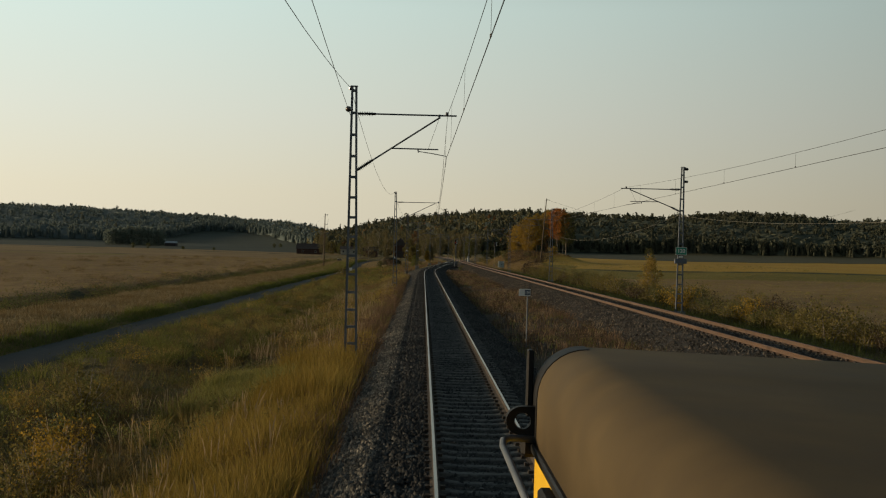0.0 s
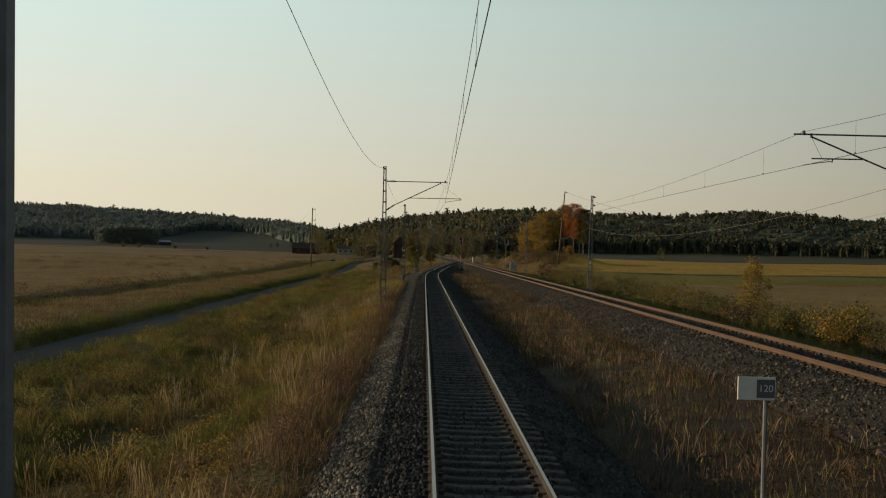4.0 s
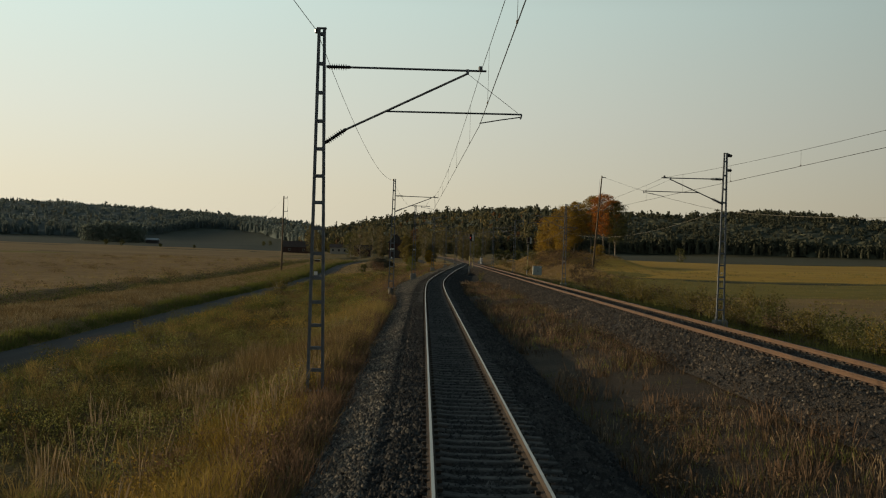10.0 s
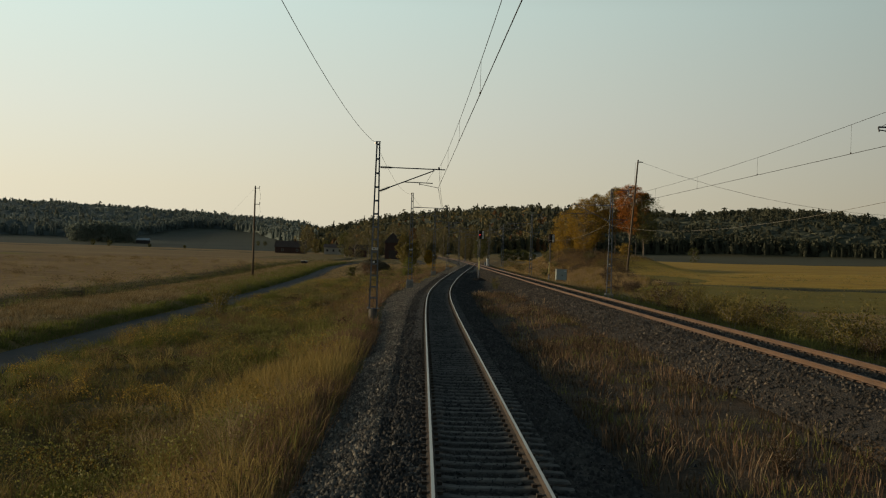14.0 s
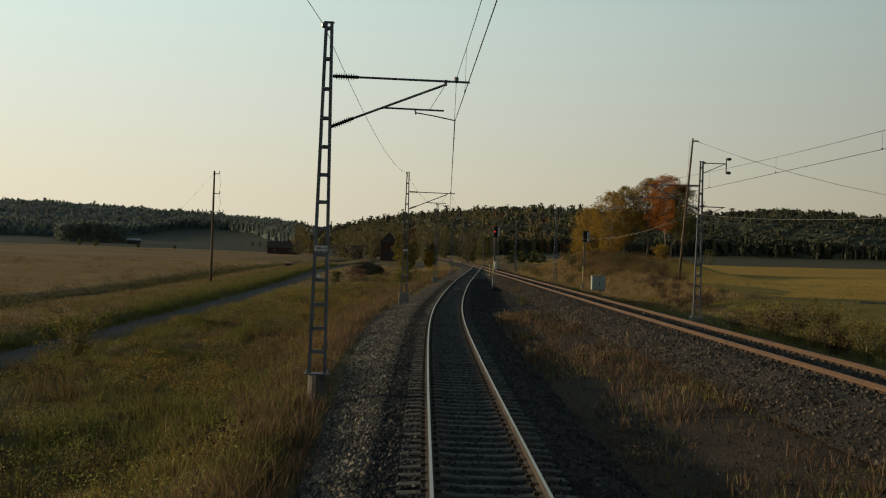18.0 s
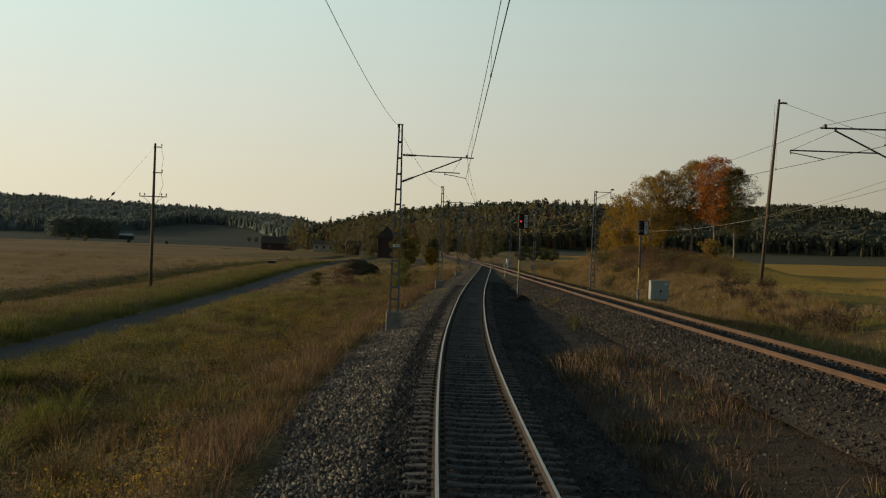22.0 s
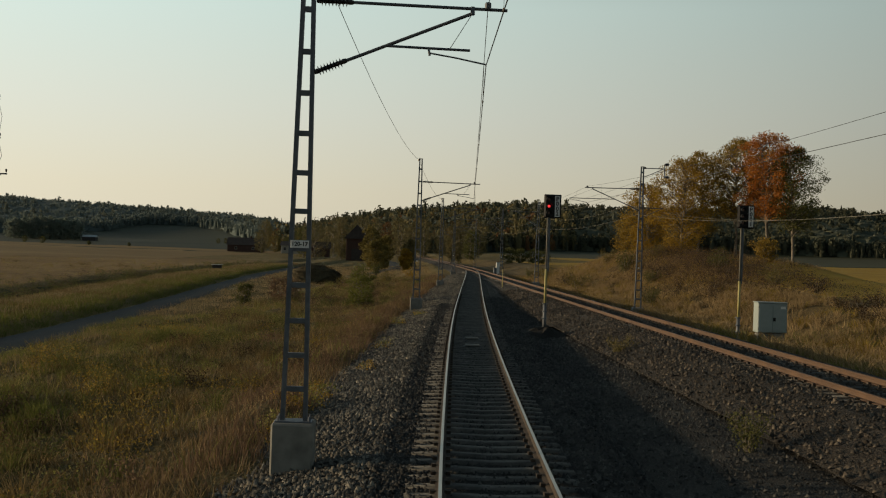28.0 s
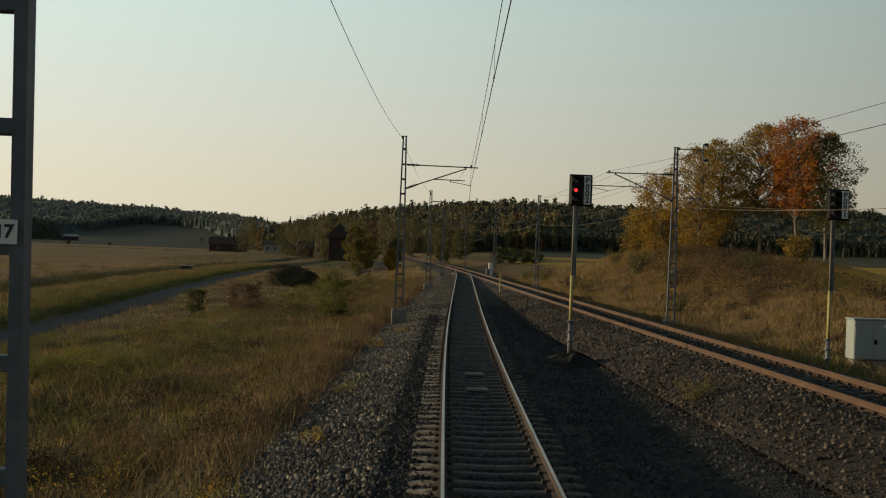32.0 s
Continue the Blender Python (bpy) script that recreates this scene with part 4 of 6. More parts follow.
# ---------------------------------------------------------------- wooden line poles
def wooden_pole(base, top, label):
    p_ob = thing("power_pole", Matrix.Translation(base), label, "power pole", "wooden power poles")
    d = Vector(top) - Vector(base)
    part("pole", Geo().tube([(0, 0, -0.4), d * 0.3, d * 0.7, d], [0.155, 0.14, 0.11, 0.09], 12), M_wood, p_ob, smooth=True)
    part("pole_cap", Geo().tube([d, d + Vector((0, 0, 0.1))], [0.115, 0.02], 10), M_darkplate, p_ob)
    return p_ob, d


pp, d = wooden_pole((25.45, 238.0, 0.85), (26.43, 238.0, 15.5), "tall leaning weathered wooden power pole on the grass bank")
part("top_bracket", Geo().box(d + Vector((0.05, 0, -0.25)), (0.34, 0.12, 0.10), ch=0.02), M_darkplate, pp)
part("pole_insulator", insulator(d + Vector((0.15, 0, -0.2)), d + Vector((0.65, 0.05, -0.22))), M_insul, pp)
part("earth_wire", Geo().tube([d * 0.98 + Vector((-0.3, 0, 0)), d * 0.8 + Vector((-0.22, -0.1, 0)), d * 0.3 + Vector((-0.15, -0.12, 0)), (-0.18, -0.12, 0)], 0.012, 5), M_wire, pp)
for k, dx in enumerate((0.0, 0.35)):
    line_wire("power_wire", [(26.4 + dx, 238.0, 15.4 - 0.12 * k), (98.0, 244.0, 15.4 - 0.12 * k)], 4.0, 0.010, M_wire, "dark power wire slung out over the fields", "power wires")

qp, d = wooden_pole((-23.3, 246.2, -1.0), (-23.3, 246.2, 11.0), "wooden power pole with steel cross-arms beside the gravel road")
for z_, x0, x1 in ((11.75, -0.1, 0.62), (9.6, -0.1, 0.72), (7.6, -1.15, 1.15)):
    part("cross_arm", Geo().box(((x0 + x1) / 2, -0.14, z_), (x1 - x0, 0.08, 0.08), ch=0.01), M_darkplate, qp)
    for xx in ([x1 - 0.04] if x0 > -1 else [-1.1, -0.7, 0.7, 1.1]):
        part("pin_insulator", Geo().tube([(xx, -0.14, z_ + 0.02), (xx, -0.14, z_ + 0.10), (xx, -0.14, z_ + 0.14), (xx, -0.14, z_ + 0.26), (xx, -0.14, z_ + 0.28)], [0.015, 0.02, 0.055, 0.05, 0.01], 8), M_insul, qp)
for sx in (-1, 1):
    part("arm_brace", Geo().tube([(sx * 0.85, -0.14, 7.58), (sx * 0.05, -0.14, 6.9)], 0.018, 6), M_darkplate, qp)
part("cable_drop", Geo().tube([(0.55, -0.14, 11.7), (0.75, -0.1, 10.8), (0.6, -0.1, 9.6), (0.8, -0.1, 8.6), (0.35, -0.12, 7.2), (0.2, -0.14, 6.0)], 0.012, 5), M_wire, qp)
st = line_wire("stay_wire", [(-23.3, 246.2, 10.8), (-27.9, 249.0, 6.3), (-34.0, 252.5, -0.9)], 0.1, 0.006, M_wire, "steel stay wire anchoring the wooden pole")
part("stay_insulator", Geo().tube([(-28.1, 249.1, 6.15), (-27.95, 249.0, 6.3), (-27.75, 248.9, 6.45)], [0.03, 0.11, 0.03], 8), M_insul, st)
part("stay_insulator", Geo().tube([(-27.55, 248.8, 6.65), (-27.4, 248.7, 6.8), (-27.2, 248.6, 6.95)], [0.03, 0.11, 0.03], 8), M_insul, st)


# ---------------------------------------------------------------- signals
def signal(x, y, zb, z_head, text, lamp_on, label):
    s_ob = thing("railway_signal", Matrix.Translation((x, y, zb)), label, "railway signal", "light signals")
    rg = np.random.RandomState(int(x * 10))
    heap = [[(r_ * math.cos(a_), r_ * math.sin(a_), h_ + 0.05 * rg.randn()) for a_ in np.linspace(0, 2 * math.pi, 15)] for r_, h_ in ((1.9, -0.95), (1.4, -0.74), (0.85, -0.5), (0.4, -0.32), (0.03, -0.28))]
    part("gravel_footing", Geo().sweep(heap), M_ballast, s_ob, "low gravel footing round the pole")
    zh = z_head - zb
    zp = zh * 0.5
    part("lower_pole", Geo().tube([(0, 0, -0.5), (0, 0, 0.75)], 0.075, 12), M_galv, s_ob, smooth=True)
    for z_ in (0.12, 0.42, 0.75):
        part("collar", Geo().box((0, 0, z_), (0.22, 0.2, 0.05), ch=0.015), M_galv, s_ob)
    part("pole", Geo().tube([(0, 0, 0.75), (0, 0, zp)], 0.056, 12), M_yellowpole, s_ob, "yellow-painted signal pole", smooth=True)
    part("upper_pole", Geo().tube([(0, 0, zp), (0, 0, z_head - zb)], 0.040, 12), M_cable, s_ob, "pale grey upper pole", smooth=True)
    part("cable_duct", Geo().box((0.085, 0.03, (zp - 0.1 + zh) / 2), (0.075, 0.075, zh - zp + 0.1), ch=0.01), M_galv, s_ob, "dark square cable duct")
    for k in range(5):
        z_ = 2.0 + k * 0.42
        part("climbing_step", Geo().tube([(-0.04, 0, z_), (-0.17, 0, z_)], 0.010, 6), M_galv, s_ob)
    head = part("signal_head", Geo().box((0.19, 0, zh + 0.48), (0.70, 0.16, 0.98), ch=0.07), M_black, s_ob, "black signal head with a pale rim")
    part("head_rim", Geo().box((0.19, 0.03, zh + 0.48), (0.74, 0.08, 1.02), ch=0.035), M_black, head)
    part("bracket", Geo().box((0, 0.12, zh + 0.2), (0.12, 0.12, 0.5), ch=0.02), M_galv, s_ob)
    for k in range(3):
        zc = zh + 0.48 + (0.29 - 0.29 * k)
        xc_ = 0.02
        on = lamp_on and k == 1
        part("lens", Geo().tube([(xc_, -0.082, zc), (xc_, -0.10, zc)], 0.055, 16), M_redlamp if on else M_lens, head, "glowing red signal lens" if on else "")
        rows = []
        for yy in (-0.08, -0.28):
            rows.append([(xc_ + 0.115 * math.cos(a_), yy, zc + 0.115 * math.sin(a_)) for a_ in np.linspace(radians(-10), radians(190), 12)])
        part("hood", Geo().sweep(rows), M_black, head)
    pl = part("number_board", Geo().box((0.38, -0.09, zh + 0.48), (0.21, 0.012, 0.90), ch=0.02), M_white, head, "white board with black upright signal number")
    lettering("\n".join(text), 0.25, pose(0.38, -0.098, zh + 0.475, 90), M_text, pl, spacing=0.84, bold=0.008)
    return s_ob


signal(6.21, 231.2, 0.30, 4.77, "P002", True, "black railway signal showing red on a yellow pole between the tracks")
signal(14.75, 231.5, -0.05, 4.63, "P001", False, "black railway signal on a yellow pole beside the main track")

# trackside cabinet
cb = thing("signal_cabinet", Matrix.Translation((16.28, 231.85, -0.45)), "pale two-door signalling cabinet on a concrete plinth", "equipment cabinet")
part("plinth", Geo().box((0, 0, 0.2), (1.2, 0.46, 0.62), ch=0.03), M_found, cb)
part("body", Geo().box((0, 0, 1.18), (1.30, 0.62, 1.30), ch=0.02), M_cabinet, cb)
part("roof", Geo().box((0, 0, 1.85), (1.36, 0.68, 0.05), ch=0.015), M_cabinet, cb)
for s in (-1, 1):
    dr = part("door", Geo().box((s * 0.312, -0.318, 1.17), (0.605, 0.018, 1.22), ch=0.006), M_cabinet, cb)
    for z_ in (0.7, 1.65):
        part("hinge", Geo().tube([(s * 0.615, -0.33, z_ - 0.05), (s * 0.615, -0.33, z_ + 0.05)], 0.012, 6), M_galv, dr)
part("lock", Geo().box((0.08, -0.335, 1.12), (0.11, 0.03, 0.16), ch=0.01), M_black, cb)
part("label_plate", Geo().box((0.46, -0.3295, 1.64), (0.22, 0.006, 0.11), ch=0.002), M_white, cb)

# kilometre board between the tracks
kb = thing("kilometre_board", Matrix.Translation((3.42, 42.6, -0.62)), "small white and black kilometre board on a thin post", "distance board")
part("post", Geo().tube([(0.12, 0.02, -0.2), (0.12, 0.02, 2.35)], 0.028, 8), M_galv, kb)
part("board", Geo().box((0, 0, 2.28), (0.46, 0.02, 0.28), ch=0.008), M_white, kb)
pl = part("dark_field", Geo().box((0.11, -0.013, 2.28), (0.22, 0.006, 0.22), ch=0.002), M_darkplate, kb)
lettering("120", 0.12, pose(0.11, -0.0175, 2.28, 90), M_white, pl)

# thin marker post and point-motor boxes near the junction
mk = thing("marker_post", Matrix.Translation((8.7, 276.0, -0.2)), "thin yellow marker post with a black top", "marker post", "marker posts")
part("post", Geo().tube([(0, 0, 0), (0, 0, 1.95)], 0.036, 10), M_yellowpole, mk)
part("top_band", Geo().tube([(0, 0, 1.95), (0, 0, 2.15), (0, 0, 2.18)], [0.042, 0.042, 0.02], 10), M_black, mk)
for k, (x, y, w, h, lab) in enumerate(((13.25, 330.0, 0.5, 1.75, "narrow white trackside equipment box"), (12.6, 327.0, 0.4, 1.0, "low grey trackside relay box"))):
    bx = thing("relay_box", Matrix.Translation((x, y, 0.05)), lab, "equipment box", "relay boxes")
    part("body", Geo().box((0, 0, h / 2), (w, 0.5, h), ch=0.03), M_white if k == 0 else M_galv, bx)
    part("lid", Geo().box((0, 0, h + 0.03), (w + 0.06, 0.56, 0.05), ch=0.01), M_galv, bx)
    part("door", Geo().box((0, -0.256, h / 2), (w * 0.8, 0.012, h * 0.8), ch=0.004), M_white if k == 0 else M_galv, bx)

# ---------------------------------------------------------------- the locomotive's hood, where the ride begins
lo = thing("rail_tractor", Matrix.Translation((0.40, 0.0, 0.0)), "brown-topped yellow rail tractor with a rounded hood standing on the siding", "locomotive")
HX, HR, ZT, YF, YB = 0.68, 0.165, 2.893, 3.62, -1.6


def hood_section(y_, inset):
    pts = []
    for cxs, a0 in ((-1, 180), (1, 90)):
        for k in range(9):
            a_ = radians(a0 - k * 90 / 8)
            px_ = cxs * (HX - HR) + (HR - inset) * math.cos(a_)
            pts.append((px_, y_, ZT - HR + (HR - inset) * math.sin(a_) - 0.03 * (px_ + HX - HR)))
    return [(-HX + inset, y_, 2.575)] + pts + [(HX - inset, y_, 2.565)]


part("hood_shell", Geo().sweep([hood_section(y_, i_) for y_, i_ in ((YB, 0), (-0.6, 0), (0.6, 0), (1.8, 0), (2.9, 0), (YF - 0.03, 0), (YF - 0.006, 0.008), (YF, 0.03))], closed=True), M_hood, lo, "dusty brown rounded hood top", smooth=True)
# Rim covers the left corner only, cut to fit the camera's view.
part("hood_rim", Geo().sweep([hood_section(y_, i_)[:10] for y_, i_ in ((YF - 0.150, 0.004), (YF - 0.147, -0.003), (YF - 0.128, -0.004), (YF - 0.110, -0.001), (YF - 0.030, -0.003), (YF - 0.004, -0.001), (YF + 0.001, 0.030))]), M_black, lo, "dark rim on the hood's left front edge, shaped to the view")
part("side_panel", Geo().box((0, (YF + YB) / 2, 1.975), (1.345, YF - YB - 0.04, 1.15), ch=0.03), M_yellow, lo, "yellow painted side panel")
part("seal_strip", Geo().box((-0.68, (YF + YB) / 2, 2.568), (0.03, YF - YB - 0.1, 0.03), ch=0.006), M_black, lo)
part("chassis", Geo().box((0, 0.9, 1.15), (2.5, 6.4, 0.42), ch=0.05), M_black, lo)
part("walkway", Geo().box((0, 0.9, 1.40), (2.6, 6.5, 0.05), ch=0.01), M_galv, lo)
for s in (-1, 1):
    for y_ in (-1.2, 2.4):
        wh = part("wheel", Geo().tube([(s * 0.73, y_, 0.5), (s * 0.80, y_, 0.5), (s * 0.86, y_, 0.5)], [0.53, 0.50, 0.50], 28), M_galv, lo)
        part("axle_box", Geo().box((s * 1.0, y_, 0.55), (0.2, 0.34, 0.34), ch=0.04), M_black, wh)
outer, inner = [], []
for k in range(25):
    a_ = 2 * math.pi * k / 24
    cx_, cz_ = math.cos(a_), math.sin(a_)
    inner.append((-0.722 + 0.027 * cx_, 2.653 + 0.027 * cz_))
    if cx_ <= 0:
        outer.append((-0.725 + 0.052 * cx_, 2.653 + 0.047 * cz_))
    else:
        m_ = max(abs(cx_), abs(cz_))
        outer.append((-0.725 + 0.057 * cx_ / m_, 2.653 + 0.047 * cz_ / m_))
rows = [[(p[0], 3.505, p[1]) for p in inner], [(p[0], 3.502, p[1]) for p in outer], [(p[0], 3.538, p[1]) for p in outer], [(p[0], 3.535, p[1]) for p in inner], [(p[0], 3.505, p[1]) for p in inner]]
part("lifting_eye", Geo().sweep(rows), M_black, lo, "black pierced lifting eye plate")
part("eye_bracket", Geo().box((-0.695, 3.52, 2.573), (0.06, 0.05, 0.075), ch=0.012), M_black, lo)
# Black block taken for a handrail mount, placed to fit the camera's view.
part("panel_bracket", Geo().box((-0.692, 3.02, 2.50), (0.045, 0.16, 0.055), ch=0.01), M_black, lo, "black bracket block on the side panel")
part("front_plate", Geo().box((-0.694, 3.60, 2.768), (0.021, 0.05, 0.222), ch=0.004), M_black, lo)
part("handrail", Geo().tube([(-0.665, 3.5, 2.595), (-0.765, 3.485, 2.60), (-0.788, 3.46, 2.597), (-0.793, 3.40, 2.588), (-0.771, 2.9, 2.545), (-0.77, 0.5, 2.50), (-0.77, -1.2, 2.50)], 0.0115, 8), M_galv, lo, "pale steel handrail", smooth=True)
for y_ in (2.2, 0.8, -1.0):
    part("rail_post", Geo().tube([(-0.77, y_, 1.42), (-0.77, y_, 2.50)], 0.014, 8), M_galv, lo)


# ---------------------------------------------------------------- buildings far off
def house(x, y, z, w, d_, h, roof_h, wall, roof, label, category="house", windows=3):
    h_ob = thing("house" if category == "house" else "barn", Matrix.Translation((x, y, z)), label, category, "farm buildings")
    part("wall", Geo().box((0, 0, h / 2), (w, d_, h), ch=0.05), wall, h_ob)
    g = Geo()
    ov = 0.5
    a_ = [(-w / 2 - ov, -d_ / 2 - ov, h - 0.1), (w / 2 + ov, -d_ / 2 - ov, h - 0.1), (w / 2 + ov, d_ / 2 + ov, h - 0.1), (-w / 2 - ov, d_ / 2 + ov, h - 0.1)]
    if w >= d_:
        a_ += [(-w / 2 - ov, 0, h + roof_h), (w / 2 + ov, 0, h + roof_h)]
        g.add(a_, [(0, 1, 5, 4), (2, 3, 4, 5), (0, 4, 3), (1, 2, 5), (3, 2, 1, 0)])
    else:
        a_ += [(0, -d_ / 2 - ov, h + roof_h), (0, d_ / 2 + ov, h + roof_h)]
        g.add(a_, [(1, 2, 5, 4), (3, 0, 4, 5), (0, 1, 4), (2, 3, 5), (3, 2, 1, 0)])
    rf = part("roof", g, roof, h_ob)
    if category == "house":
        part("chimney", Geo().box((w * 0.15, 0, h + roof_h + 0.2), (0.8, 0.8, 1.4), ch=0.04), M_redwall, rf)
    for k in range(windows):
        wx = -w / 2 + (k + 0.5) * w / windows
        wi = part("window", Geo().box((wx, -d_ / 2 - 0.02, h * 0.55), (1.2, 0.10, 1.4), ch=0.02), M_whitewall, h_ob)
        part("pane", Geo().box((wx, -d_ / 2 - 0.075, h * 0.55), (0.95, 0.02, 1.15)), M_glass, wi)
    if category == "barn":
        part("door", Geo().box((0, -d_ / 2 - 0.04, 1.3), (2.2, 0.08, 2.6), ch=0.02), M_roof, h_ob)
    return h_ob


house(-9.5, 424, 0.2, 4.6, 7.0, 4.9, 3.0, M_redwall, M_roof, "narrow dark red wooden gabled barn among trees", "barn", 0)
house(-44.3, 634, -0.4, 9.2, 8.0, 3.4, 1.6, M_whitewall, M_roof, "small pale farmhouse at the edge of the field")
house(-77.0, 726, -1.3, 17, 9, 3.6, 3.6, M_redwall, M_roof, "long dark red farmhouse with a dark roof", windows=2)
house(-243, 1038, float(ground_z(-243, 1038)) - 0.1, 10, 8, 3.0, 1.6, M_roof, M_roofpale, "low distant barn with a pale tin roof", "barn", 0)
house(-28, 560, -0.6, 7, 6, 3.0, 2.2, M_redwall, M_roof, "small dark red outbuilding near the field", "barn", 0)

# brush heap and small crate out in the grass
rng = np.random.RandomState(11)
hp = thing("brush_heap", Matrix.Translation((-10.2, 314, float(ground_z(-10.2, 314)))), "long low heap of dark brushwood and soil", "brush heap")
rows = []
for k in range(15):
    f = k / 14
    yy = (f - 0.5) * 4
    r = max(0.02, math.sin(math.pi * f)) ** 0.5
    rows.append([(-3.3 * r * math.cos(a_) * (1 + 0.1 * rng.randn()), yy + 0.2 * rng.randn(), 2.4 * r * math.sin(a_) ** 0.7 * (1 + 0.05 * rng.randn()) - 0.1) for a_ in np.linspace(0.0, math.pi, 15)])
part("soil", Geo().sweep(rows), M_brush, hp, smooth=True)
g = Geo()
for k in range(520):
    a_ = rng.uniform(0, math.pi)
    p = Vector((-3.2 * math.cos(a_) * rng.uniform(0.6, 1), rng.uniform(-1.8, 1.8), 2.45 * math.sin(a_) ** 0.8 * rng.uniform(0.6, 1.05)))
    dd = Vector((rng.randn(), rng.randn() * 0.5, rng.uniform(0, 0.5))) * 0.4
    g.tube([p, p + dd], [0.025, 0.008], 4)
tagged(part("twigs", g, M_brush, hp), kind="stuff")
cr8 = thing("feed_box", Matrix.Translation((-27.7, 349.5, float(ground_z(-27.7, 349.5)))), "small dark box with a pale lid on a field post", "field box")
part("body", Geo().box((0, 0, 0.45), (1.4, 0.7, 0.5), ch=0.03), M_roof, cr8)
part("lid", Geo().box((0, 0, 0.74), (1.7, 0.9, 0.06), ch=0.02), M_white, cr8)
for sx in (-0.5, 0.5):
    part("leg", Geo().box((sx, 0, 0.1), (0.08, 0.08, 0.5)), M_wood, cr8)


# ---------------------------------------------------------------- leaves, trees, shrubs
def leaf_cloud(centres, size, rng):
    """Small randomly turned leaf quads, pointed at both ends, round the given places."""
    n = len(centres)
    d1 = rng.randn(n, 3)
    d1 /= np.linalg.norm(d1, axis=1, keepdims=True)
    d2 = np.cross(d1, rng.randn(n, 3))
    d2 /= np.linalg.norm(d2, axis=1, keepdims=True)
    s = size * rng.uniform(0.6, 1.3, (n, 1))
    v = np.stack([centres - d1 * s, centres + d2 * s * 0.55, centres + d1 * s, centres - d2 * s * 0.55], 1).reshape(-1, 3)
    return v, np.arange(4 * n), np.full(n, 4)


def tree_parts(height, clear, rx, rz, clumps, leaves, seed, slim=0.14):
    """Trunk with limbs as one mesh, and the places of the leaves."""
    rng = np.random.RandomState(seed)
    g = Geo()
    wob_ = [Vector((rng.uniform(-0.15, 0.15) * k, rng.uniform(-0.15, 0.15) * k, height * 0.92 * k / 5)) for k in range(6)]
    g.tube([Vector((0, 0, -0.3))] + wob_, [slim * 1.25] + [slim * (1 - 0.16 * k) for k in range(6)], 9)
    cs = []
    for k in range(clumps):
        f = (k + rng.uniform(0, 1)) / clumps
        z_ = clear + (height - clear) * f
        prof = math.sin(math.pi * min(0.97, 0.10 + 0.86 * f ** 1.35)) ** 0.6
        a_ = rng.uniform(0, 2 * math.pi)
        rad = rx * prof * rng.uniform(0.25, 1.0) ** 0.6
        c = np.array([math.cos(a_) * rad, math.sin(a_) * rad, z_ + rng.uniform(-0.3, 0.3)])
        cs.append(c)
        zt = max(clear * 0.7, z_ - 0.35 * rad - 0.5)
        i = min(4, int(zt / (height * 0.92) * 5))
        base = wob_[i].lerp(wob_[i + 1], min(1, max(0, zt / (height * 0.92) * 5 - i)))
        mid = base.lerp(Vector(c), 0.55) + Vector((0, 0, 0.15 * rad))
        g.tube([base, mid, Vector(c)], [slim * 0.35, slim * 0.2, 0.012], 5)
    cs = np.array(cs)
    pick = rng.randint(0, clumps, leaves)
    spread = rz * rng.uniform(0.5, 1.25, clumps)
    off = rng.randn(leaves, 3)
    off /= np.linalg.norm(off, axis=1, keepdims=True) / rng.uniform(0.15, 1.0, (leaves, 1)) ** 0.5
    places = cs[pick] + off * spread[pick][:, None] * (1, 1, 0.7)
    m_ = leaves // 3
    f = rng.uniform(0, 1, m_) ** 0.9
    env = np.sin(np.pi * np.minimum(0.985, 0.10 + 0.87 * f ** 1.35)) ** 0.6 * rx * (0.88 + 0.12 * np.sin(7 * f + seed))
    th = rng.uniform(0, 2 * np.pi, m_)
    rad = env * rng.uniform(0.1, 1, m_) ** 0.5 * (0.85 + 0.2 * np.sin(3 * th + 9 * f + seed))
    places[:m_] = np.stack([np.cos(th) * rad, np.sin(th) * rad, clear + (height * 1.02 - clear) * f + rng.randn(m_) * 0.12], 1)
    return g, places, rng


def tree(x, y, height, clear, rx, rz, clumps, leaves, size, material, label, seed, slim=0.14, z=None, name="tree", category="tree", group="trees on the bank"):
    t_ob = thing(name, Matrix.Translation((x, y, float(ground_z(x, y)) if z is None else z)), label, category, group)
    g, places, rng = tree_parts(height, clear, rx, rz, clumps, leaves, seed, slim)
    part("trunk", g, M_bark, t_ob)
    part("crown", raw_mesh("crown", *leaf_cloud(places, size, rng), material), None, t_ob)
    return t_ob


gz = lambda x, y: float(ground_z(x, y))
tree(35.3, 288.0, 11.9, 4.2, 3.5, 0.8, 125, 16500, 0.085, M_leaf_r, "tall aspen with orange-red autumn leaves and a pale trunk", 21)
tree(37.6, 286.8, 10.8, 3.2, 2.9, 0.8, 110, 11500, 0.085, M_leaf_g, "tall aspen with dark green leaves and bare lower trunk", 22)
tree(37.6, 294, 11.0, 4.2, 2.8, 0.75, 90, 9100, 0.085, M_leaf_o, "aspen with brown leaves standing in a clump", 27)
tree(33.3, 291, 11.6, 4.2, 3.3, 0.8, 120, 15500, 0.085, M_leaf_o, "tall thin-crowned aspen with olive-brown leaves", 23)
tree(30.3, 294, 10.3, 2.4, 3.2, 0.8, 110, 13000, 0.085, M_leaf_o, "airy birch with yellow-olive leaves", 24)
tree(27.9, 291, 9.3, 0.3, 3.4, 0.85, 130, 18200, 0.075, M_leaf_y, "broad bushy birch with yellow-brown leaves down to the ground", 25)
tree(25.2, 295, 7.0, 0.2, 2.7, 0.8, 100, 11050, 0.085, M_leaf_y, "bushy yellowing birch on the bank", 26)
